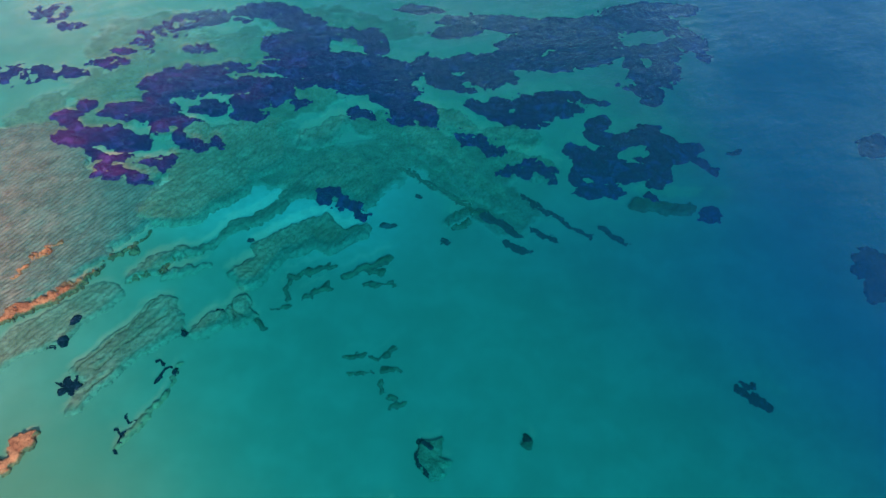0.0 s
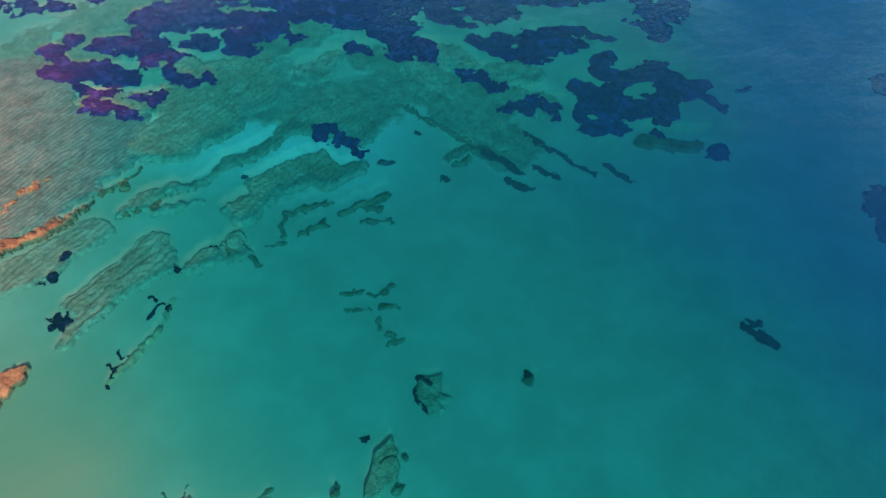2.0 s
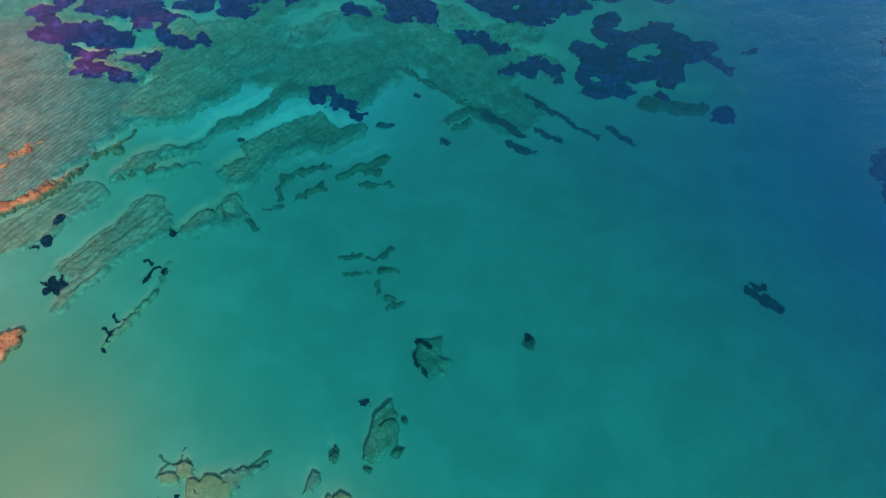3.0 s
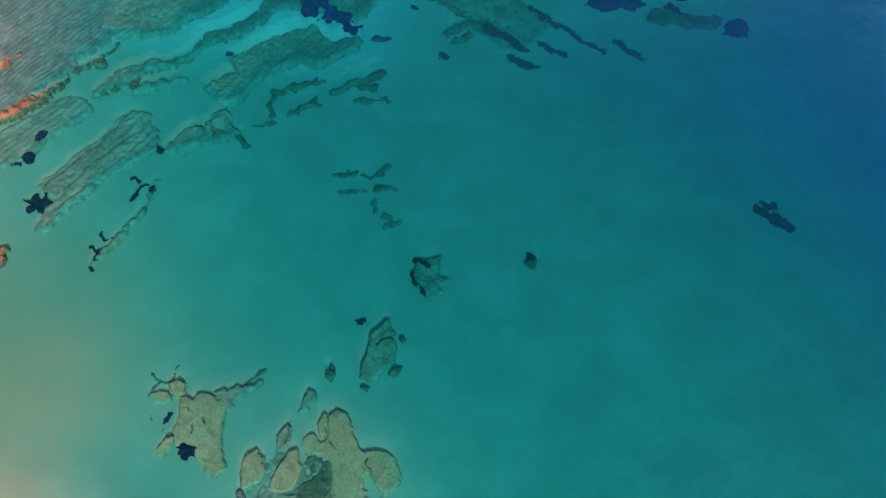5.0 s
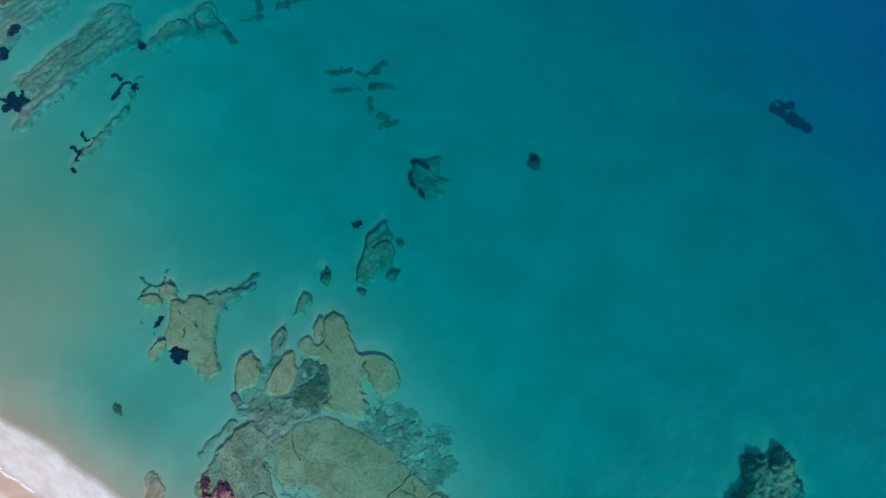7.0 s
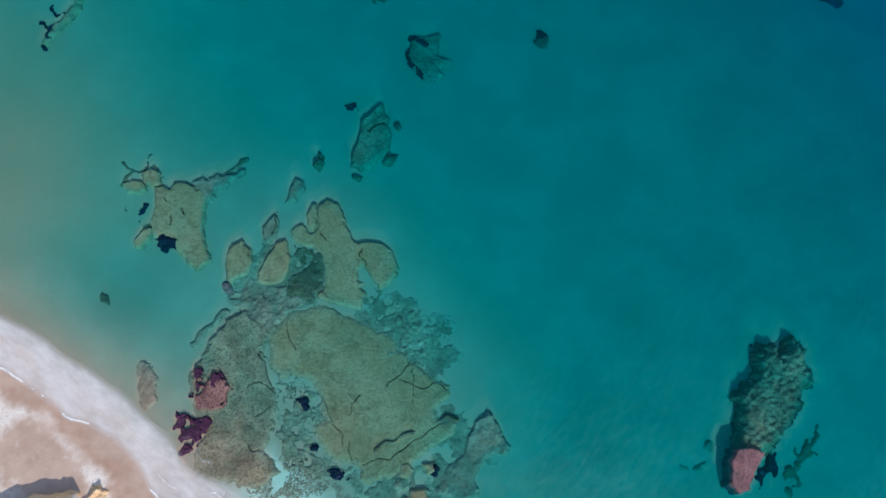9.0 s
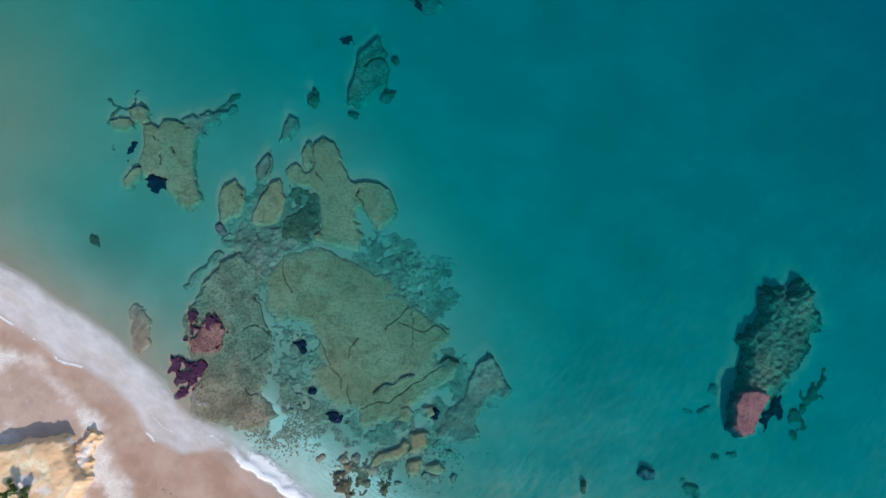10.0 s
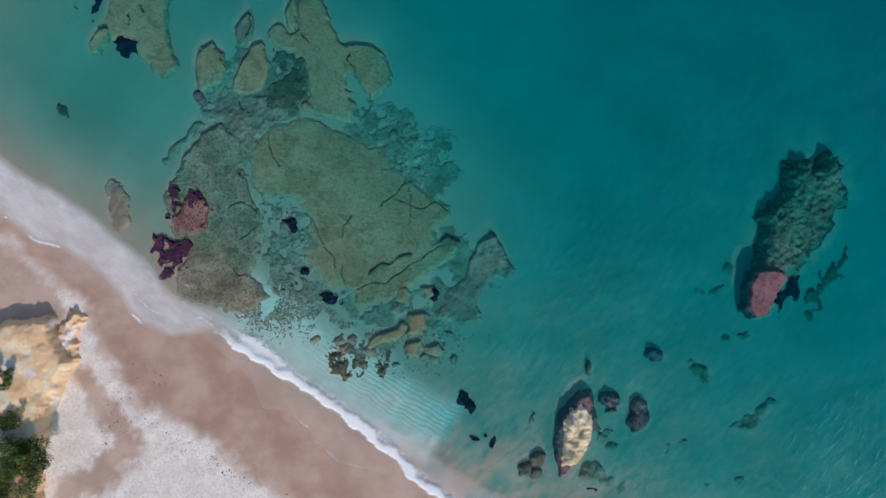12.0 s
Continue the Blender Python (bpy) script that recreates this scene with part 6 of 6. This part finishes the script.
growth("weed_clump", [(-47.4, 71.5, 0.79, 0.58, -61)], CLUMP, "small dark weed clump on the sea bed", "weed", "dark weed clumps", over=True, height=0.3, edge=0.4, cell=0.18, rough=0.12, grain=0.8, warp=0.55, lumps=1.3, fray=0.25)
growth("weed_clump", [(-40.0, 95.6, 0.71, 0.61, -20)], DEEP, "small dark weed clump on the sea bed", "weed", "dark weed clumps", over=True, height=0.3, edge=0.4, cell=0.18, rough=0.12, grain=0.8, warp=0.55, lumps=1.3, fray=0.25)
growth("weed_clump", [], CLUMP, "small dark weed clump on the sea bed", "weed", "dark weed clumps", strips=[(55.1, 65.5, 57.0, 64.5, 2.13), (57.0, 64.5, 58.1, 63.3, 2.44), (58.1, 63.3, 59.2, 62.3, 1.87), (56.3, 66.8, 57.7, 66.7, 1.25)], over=True, height=0.3, edge=0.4, cell=0.18, rough=0.12, grain=0.8, warp=0.55, lumps=1.3, fray=0.25)
growth("weed_clump", [(15.1, 53.9, 0.85, 0.74, -35)], CLUMP, "small dark weed clump on the sea bed", "weed", "dark weed clumps", over=True, height=0.3, edge=0.4, cell=0.18, rough=0.12, grain=0.8, warp=0.55, lumps=1.3, fray=0.25)
growth("weed_clump", [(70.6, 132.4, 2.48, 0.90, 28)], DEEP, "small dark weed clump on the sea bed", "weed", "dark weed clumps", over=True, height=0.3, edge=0.4, cell=0.18, rough=0.12, grain=0.8, warp=0.55, lumps=1.3, fray=0.25)
growth("weed_clump", [(-5.9, 110.8, 1.00, 0.68, 3)], DEEP, "small dark weed clump on the sea bed", "weed", "dark weed clumps", over=True, height=0.3, edge=0.4, cell=0.18, rough=0.12, grain=0.8, warp=0.55, lumps=1.3, fray=0.25)
growth("weed_clump", [(0.7, 97.7, 1.24, 0.89, -32)], DEEP, "small dark weed clump on the sea bed", "weed", "dark weed clumps", over=True, height=0.3, edge=0.4, cell=0.18, rough=0.12, grain=0.8, warp=0.55, lumps=1.3, fray=0.25)
growth("weed_clump", [(-12.1, 102.1, 1.94, 0.79, 2)], DEEP, "small dark weed clump on the sea bed", "weed", "dark weed clumps", over=True, height=0.3, edge=0.4, cell=0.18, rough=0.12, grain=0.8, warp=0.55, lumps=1.3, fray=0.25)
growth("weed_clump", [], WEEDY, "faint grey-green weed clump on the sea bed", "weed", "dark weed clumps", strips=[(-17.6, 68.8, -15.9, 68.8, 1.22), (-15.9, 68.8, -13.8, 69.4, 0.98)], over=True, height=0.3, edge=0.5, cell=0.18, rough=0.12, grain=0.8, warp=0.4, lumps=1.3, fray=0.3)
growth("weed_clump", [], WEEDY, "faint grey-green weed clump on the sea bed", "weed", "dark weed clumps", strips=[(-12.6, 69.2, -11.2, 68.5, 0.56), (-11.2, 68.5, -10.0, 69.6, 0.68)], over=True, height=0.3, edge=0.5, cell=0.18, rough=0.12, grain=0.8, warp=0.4, lumps=1.3, fray=0.3)
growth("weed_clump", [], WEEDY, "faint grey-green weed clump on the sea bed", "weed", "dark weed clumps", strips=[(-9.8, 69.6, -8.8, 70.7, 1.11)], over=True, height=0.3, edge=0.5, cell=0.18, rough=0.12, grain=0.8, warp=0.4, lumps=1.3, fray=0.3)
growth("weed_clump", [], WEEDY, "faint grey-green weed clump on the sea bed", "weed", "dark weed clumps", strips=[(-16.8, 65.3, -15.9, 65.3, 1.02), (-14.7, 65.2, -12.3, 65.8, 0.84)], over=True, height=0.3, edge=0.5, cell=0.18, rough=0.12, grain=0.8, warp=0.4, lumps=1.3, fray=0.3)
growth("weed_clump", [], WEEDY, "faint grey-green weed clump on the sea bed", "weed", "dark weed clumps", strips=[(-10.3, 66.4, -9.0, 66.1, 1.45), (-8.3, 66.4, -7.1, 66.2, 0.97)], over=True, height=0.3, edge=0.5, cell=0.18, rough=0.12, grain=0.8, warp=0.4, lumps=1.3, fray=0.3)
growth("weed_clump", [], WEEDY, "faint grey-green weed clump on the sea bed", "weed", "dark weed clumps", strips=[(-10.4, 63.8, -10.0, 61.4, 0.73)], over=True, height=0.3, edge=0.5, cell=0.18, rough=0.12, grain=0.8, warp=0.4, lumps=1.3, fray=0.3)
growth("weed_clump", [], WEEDY, "faint grey-green weed clump on the sea bed", "weed", "dark weed clumps", strips=[(-9.0, 60.8, -7.7, 60.2, 1.12), (-8.6, 58.8, -7.3, 59.1, 1.12), (-7.3, 59.1, -6.2, 59.9, 0.83)], over=True, height=0.3, edge=0.5, cell=0.18, rough=0.12, grain=0.8, warp=0.4, lumps=1.3, fray=0.3)
growth("weed_clump", [(-10.5, 41.2, 0.77, 0.45, -28)], CLUMP, "small dark weed clump beside a slab", "weed", "dark weed clumps", over=True, height=0.3, edge=0.4, cell=0.18, rough=0.12, grain=0.8, warp=0.55, lumps=1.3, fray=0.25)
growth("weed_clump", [(-32.6, 21.1, 1.25, 0.74, -2)], CLUMP, "dark blue weed clump in a rock pool", "weed", "dark weed clumps", over=True, height=0.3, edge=0.4, cell=0.18, rough=0.12, grain=0.8, warp=0.55, lumps=1.3, fray=0.25)
growth("weed_clump", [(-35.6, 25.6, 0.66, 0.59, -34)], CLUMP, "dark blue weed clump in a rock pool", "weed", "dark weed clumps", over=True, height=0.3, edge=0.4, cell=0.18, rough=0.12, grain=0.8, warp=0.55, lumps=1.3, fray=0.25)
growth("weed_clump", [(-9.4, -5.6, 0.68, 0.62, -67)], CLUMP, "dark blue weed clump in a rock pool", "weed", "dark weed clumps", over=True, height=0.3, edge=0.4, cell=0.18, rough=0.12, grain=0.8, warp=0.55, lumps=1.3, fray=0.25)
growth("weed_clump", [(-13.5, 2.2, 0.52, 0.45, -7)], CLUMP, "dark blue weed clump in a rock pool", "weed", "dark weed clumps", over=True, height=0.3, edge=0.4, cell=0.18, rough=0.12, grain=0.8, warp=0.55, lumps=1.3, fray=0.25)
growth("weed_clump", [(-11.8, -3.0, 0.45, 0.43, -30)], CLUMP, "dark blue weed clump in a rock pool", "weed", "dark weed clumps", over=True, height=0.3, edge=0.4, cell=0.18, rough=0.12, grain=0.8, warp=0.55, lumps=1.3, fray=0.25)
growth("weed_clump", [(-38.9, 13.8, 0.86, 0.39, -77)], WEEDY, "small faint weed clump on shallow sand", "weed", "dark weed clumps", over=True, height=0.3, edge=0.4, cell=0.18, rough=0.12, grain=0.8, warp=0.55, lumps=1.3, fray=0.25)
growth("weed_clump", [(-9.3, -5.8, 0.65, 0.60, -5)], CLUMP, "dark weed clump in clear shallows", "weed", "dark weed clumps", over=True, height=0.3, edge=0.4, cell=0.18, rough=0.12, grain=0.8, warp=0.55, lumps=1.3, fray=0.25)
growth("weed_clump", [(1.8, -5.3, 0.78, 0.30, -89)], CLUMP, "dark weed clump in clear shallows", "weed", "dark weed clumps", over=True, height=0.3, edge=0.4, cell=0.18, rough=0.12, grain=0.8, warp=0.55, lumps=1.3, fray=0.25)
growth("weed_clump", [(-7.9, -6.0, 0.30, 0.24, -86)], CLUMP, "dark weed clump in clear shallows", "weed", "dark weed clumps", over=True, height=0.3, edge=0.4, cell=0.18, rough=0.12, grain=0.8, warp=0.55, lumps=1.3, fray=0.25)
growth("weed_clump", [(5.3, -16.5, 1.19, 0.41, -38)], CLUMP, "dark weed clump in clear shallows", "weed", "dark weed clumps", over=True, height=0.3, edge=0.4, cell=0.18, rough=0.12, grain=0.8, warp=0.55, lumps=1.3, fray=0.25)
growth("weed_clump", [(6.6, -19.9, 0.82, 0.35, -38)], CLUMP, "dark weed clump in clear shallows", "weed", "dark weed clumps", over=True, height=0.3, edge=0.4, cell=0.18, rough=0.12, grain=0.8, warp=0.55, lumps=1.3, fray=0.25)
growth("weed_clump", [(8.1, -20.9, 0.29, 0.24, -89)], CLUMP, "dark weed clump in clear shallows", "weed", "dark weed clumps", over=True, height=0.3, edge=0.4, cell=0.18, rough=0.12, grain=0.8, warp=0.55, lumps=1.3, fray=0.25)
growth("weed_clump", [(5.9, -16.9, 0.72, 0.46, 0)], CLUMP, "dark weed clump in clear shallows", "weed", "dark weed clumps", over=True, height=0.3, edge=0.4, cell=0.18, rough=0.12, grain=0.8, warp=0.55, lumps=1.3, fray=0.25)
growth("weed_clump", [(18.5, -25.2, 0.54, 0.23, 0)], CLUMP, "dark weed clump in clear shallows", "weed", "dark weed clumps", over=True, height=0.3, edge=0.4, cell=0.18, rough=0.12, grain=0.8, warp=0.55, lumps=1.3, fray=0.25)
growth("weed_cover", [(-26.2, 4.7, 1.63, 0.70, -71), (-26.5, 3.3, 0.79, 0.51, -77)], VIOLET, "violet weed over the slab", "", under=0.01, height=0.85, edge=0.5, fray=0.45, gaps=0.45, gap_size=0.9, cell=0.1, rough=0.3, grain=0.5, warp=0.8, lumps=1.5, parent=slab)
growth("weed_cover", [(-23.7, 4.5, 0.93, 0.48, 38)], VIOLET, "violet weed over the slab", "", under=-0.06, height=1.1, edge=0.5, fray=0.45, gaps=0.45, gap_size=0.9, cell=0.1, rough=0.3, grain=0.5, warp=0.5, lumps=1.5, parent=slab)
growth("weed_cover", [(-26.5, -1.9, 1.49, 1.14, -83), (-25.1, -0.4, 1.59, 0.65, 21), (-27.0, -3.7, 0.75, 0.60, -13), (-27.7, -0.9, 0.89, 0.50, -78)], VIOLET, "violet weed over the slab", "", under=-0.04, height=0.8, edge=0.5, fray=0.45, gaps=0.45, gap_size=0.9, cell=0.1, rough=0.3, grain=0.5, warp=0.8, lumps=1.5, parent=slab)
growth("weed_skirt", [(40.0, -5.0, 1.77, 0.49, 58), (40.8, -3.3, 1.15, 0.56, 57)], CLUMP, "dark weed skirt", "", height=0.5, edge=1.1, cell=0.18, rough=0.3, grain=0.8, warp=0.8, lumps=1.6, parent=great_rock)
growth("weed_skirt", [(36.3, -3.7, 1.61, 0.38, 79), (35.8, -5.9, 0.74, 0.38, 87)], CLUMP, "dark weed skirt", "", height=0.3, edge=1.1, cell=0.18, rough=0.3, grain=0.8, warp=0.5, lumps=1.6, parent=great_rock)
growth("weed_strip", [(46.7, -0.1, 1.42, 0.56, 62), (45.2, -2.4, 1.54, 0.73, 53), (43.1, -5.1, 1.66, 0.85, 48)], WEEDY, "faint dark weed strip on sand beside a rock", "weed", "weed strips on sand", over=True, height=0.2, edge=0.4, cell=0.18, rough=0.12, grain=0.8, warp=0.9, lumps=1.3, fray=0.25, gaps=0.4)
growth("weed_skirt", [(17.3, -15.8, 0.85, 0.82, 17), (16.0, -17.9, 1.29, 0.60, 74), (19.0, -18.1, 1.17, 0.48, -80)], CRUST, "dark red weed skirt", "", under=0.01, over=True, height=0.3, edge=1.1, cell=0.18, rough=0.2, grain=0.5, warp=0.5, lumps=1.6, parent=rock)


# ---- the cliff and its plants ----
def tube(bm, a, b, ra, rb, sides=7):
    """A tapered limb from a to b."""
    a, b = Vector(a), Vector(b)
    turn = (b - a).to_track_quat("Z", "Y").to_matrix()
    rings = []
    for place, radius in ((a, ra), (b, rb)):
        rings.append([bm.verts.new(place + turn @ Vector((radius * math.cos(k * math.tau / sides), radius * math.sin(k * math.tau / sides), 0))) for k in range(sides)])
    for k in range(sides):
        bm.faces.new((rings[0][k], rings[0][(k + 1) % sides], rings[1][(k + 1) % sides], rings[1][k]))
    bm.faces.new(rings[0][::-1])
    bm.faces.new(rings[1])


def part(name, bm, material, parent=None, label=""):
    mesh = bpy.data.meshes.new(name)
    bm.to_mesh(mesh)
    bm.free()
    mesh.materials.append(material)
    ob = new(name, mesh)
    ob.parent = parent
    return tagged(ob, label)


def leaves(name, clumps, count, size, parent, rng, label):
    """Many small pointed leaves round the middles of clumps (x, y, z, radius)."""
    points, faces = [], []
    for cx, cy, cz, radius in clumps:
        for _ in range(count):
            way = Vector((rng.gauss(0, 1), rng.gauss(0, 1), rng.gauss(0, 0.7)))
            way.normalize()
            at = Vector((cx, cy, cz)) + way * radius * (0.35 + 0.75 * rng.random() ** 0.6)
            side = Vector((rng.gauss(0, 1), rng.gauss(0, 1), rng.gauss(0, 0.6))).normalized()
            ahead = side.orthogonal().normalized()
            k, here = size * (0.6 + 0.8 * rng.random()), len(points)
            points += [at - side * k, at + ahead * k * 0.45, at + side * k, at - ahead * k * 0.45]
            faces.append((here, here + 1, here + 2, here + 3))
    mesh = bpy.data.meshes.new(name)
    mesh.from_pydata(points, [], faces)
    mesh.materials.append(LEAF)
    ob = new(name, mesh)
    ob.parent = parent
    return tagged(ob, label)


cliff = growth("cliff", [], CLIFF,
               "low orange and cream sandstone cliff above the beach", "cliff", plan=[(-53.8, -11.3), (-45.9, -10.0), (-42.5, -9.0), (-39.9, -8.4), (-37.4, -8.5), (-36.5, -9.9), (-35.9, -11.6), (-35.1, -12.7), (-36.1, -15.6), (-37.0, -18.1), (-37.7, -21.3), (-37.2, -26.4), (-37.8, -33.0), (-52.3, -33.2)], height=2.0, edge=0.9, cell=0.13, warp=0.4, lumps=1.6, rough=0.16, grain=1.3, under=None)
growth("spur", [(-36.0, -9.6, 2.2, 1.0, 75), (-36.0, -11.8, 1.5, 1.1, 80), (-36.6, -10.2, 1.2, 0.9, 20)], CLIFF, "cream rock spur at the foot of the cliff", height=0.8, edge=0.8, cell=0.12, warp=0.5, lumps=1.4,
       rough=0.3, grain=0.8, jag=0.5, under=None, parent=cliff)
TOP = 3.0


def bush(name, x, y, z, spread_out, tall, stems, clump_count, leaf_count, label, seed):
    rng = random.Random(seed)
    thing = tagged(new(name), label, "shrub" if name == "shrub" else "tree", "plants on the cliff")
    thing.location = (x, y, z)
    tips = []
    for k in range(stems):
        bm = bmesh.new()
        round_ = k * math.tau / stems + rng.random()
        foot = Vector((0.25 * math.cos(round_), 0.25 * math.sin(round_), -0.3))
        mid = foot + Vector((0.3 * spread_out * math.cos(round_), 0.3 * spread_out * math.sin(round_), 0.5 * tall))
        tube(bm, foot, mid, 0.13, 0.09)
        for _ in range(3):
            end = mid + Vector((rng.gauss(0, 0.35) * spread_out, rng.gauss(0, 0.35) * spread_out, tall * (0.25 + 0.25 * rng.random())))
            tube(bm, mid, end, 0.08, 0.03, 5)
            tips.append(end)
        part("trunk", bm, BARK, thing, "pale bare trunk with forking limbs")
    clumps = []
    for _ in range(clump_count):
        base = rng.choice(tips)
        clumps.append((base.x + rng.gauss(0, 0.3) * spread_out, base.y + rng.gauss(0, 0.3) * spread_out, base.z + rng.gauss(0, 0.14) * tall, spread_out * (0.16 + 0.14 * rng.random())))
    leaves("crown", clumps, leaf_count, 0.11, thing, rng, "dense dark green leaf crown")
    return thing


bush("tree", -38.2, -21.4, TOP - 1.0, 2.6, 2.6, 4, 50, 150, "spreading dark green tree with pale trunks on the cliff", 3)
bush("tree", -38.8, -24.6, TOP - 0.6, 2.8, 2.6, 4, 50, 150, "spreading dark green tree with pale trunks on the cliff", 4)
bush("shrub", -41.0, -14.2, TOP - 0.1, 1.3, 1.2, 3, 20, 110, "small round dark green shrub on bare sandstone", 5)
bush("shrub", -40.6, -18.6, TOP - 0.1, 1.5, 0.9, 3, 20, 100, "low bright green shrub at the foot of a tree", 6)


# ---- loose stones ----
def stones(name, places, low, high, flat, material, label, seed, lift=0.0):
    """Many small rough stones in one mesh; places gives each stone's x and y."""
    rng = random.Random(seed)
    points, faces = [], []
    for x, y in places:
        radius, turn, here = low + (high - low) * rng.random() ** 2.2, rng.random() * math.tau, len(points)
        z = float(bed(x, y)) + lift
        long = 1 + 0.9 * rng.random()
        for level, shrink in ((-0.4, 1.0), (0.35, 0.95), (1.0, 0.45)):
            for k in range(6):
                a = k * math.tau / 6
                r = radius * shrink * (0.75 + 0.4 * rng.random())
                u, v = r * long * math.cos(a), r * math.sin(a)
                points.append((x + u * math.cos(turn) - v * math.sin(turn), y + u * math.sin(turn) + v * math.cos(turn), z + level * radius * flat))
        for ring in (0, 6):
            faces += [(here + ring + k, here + ring + (k + 1) % 6, here + ring + 6 + (k + 1) % 6, here + ring + 6 + k) for k in range(6)]
        faces.append(tuple(here + 12 + k for k in range(6)))
    mesh = bpy.data.meshes.new(name)
    mesh.from_pydata(points, [], faces)
    mesh.materials.append(material)
    return tagged(new(name, mesh), label, "stones", kind="stuff")


def strewn(rounds, count, seed, thick=0.0):
    """Places strewn inside ellipses, thicker where noise is high."""
    rng, out = random.Random(seed), []
    while len(out) < count:
        cx, cy, a, b, turn = rng.choice(rounds)
        u, v = rng.gauss(0, 0.5) * a, rng.gauss(0, 0.5) * b
        c, s = math.cos(radians(turn)), math.sin(radians(turn))
        x, y = cx + u * c - v * s, cy + u * s + v * c
        if fbm(np.array([x]), np.array([y]), 2.0, seed, 3)[0] > thick:
            out.append((x, y))
    return out


stones("beach_pebbles", strewn([(-24.5, -21.0, 7.0, 1.6, -32), (-27.5, -14.0, 2.0, 0.7, -40), (-30.5, -18.5, 4.0, 1.4, 70), (-18.0, -24.0, 6.0, 1.2, -32)], 260, 12, -0.1), 0.025, 0.07, 0.5, STONE, "small dark pebbles strewn over pale dry sand", 21)
stones("bed_rubble", strewn([(-14.6, 0.2, 1.6, 4.5, 10), (-12.5, -4.5, 2.4, 3.0, 30), (-9.0, -8.5, 5.0, 2.2, -25), (-3.5, -10.5, 5.0, 2.0, -20), (-15.5, -7.5, 3.0, 2.0, 0), (1.0, -8.0, 4.0, 2.5, -20)], 4400, 13, -0.1), 0.03, 0.13, 0.3, REEF, "weedy brown rubble in clear turquoise shallows", 22)

make_water()
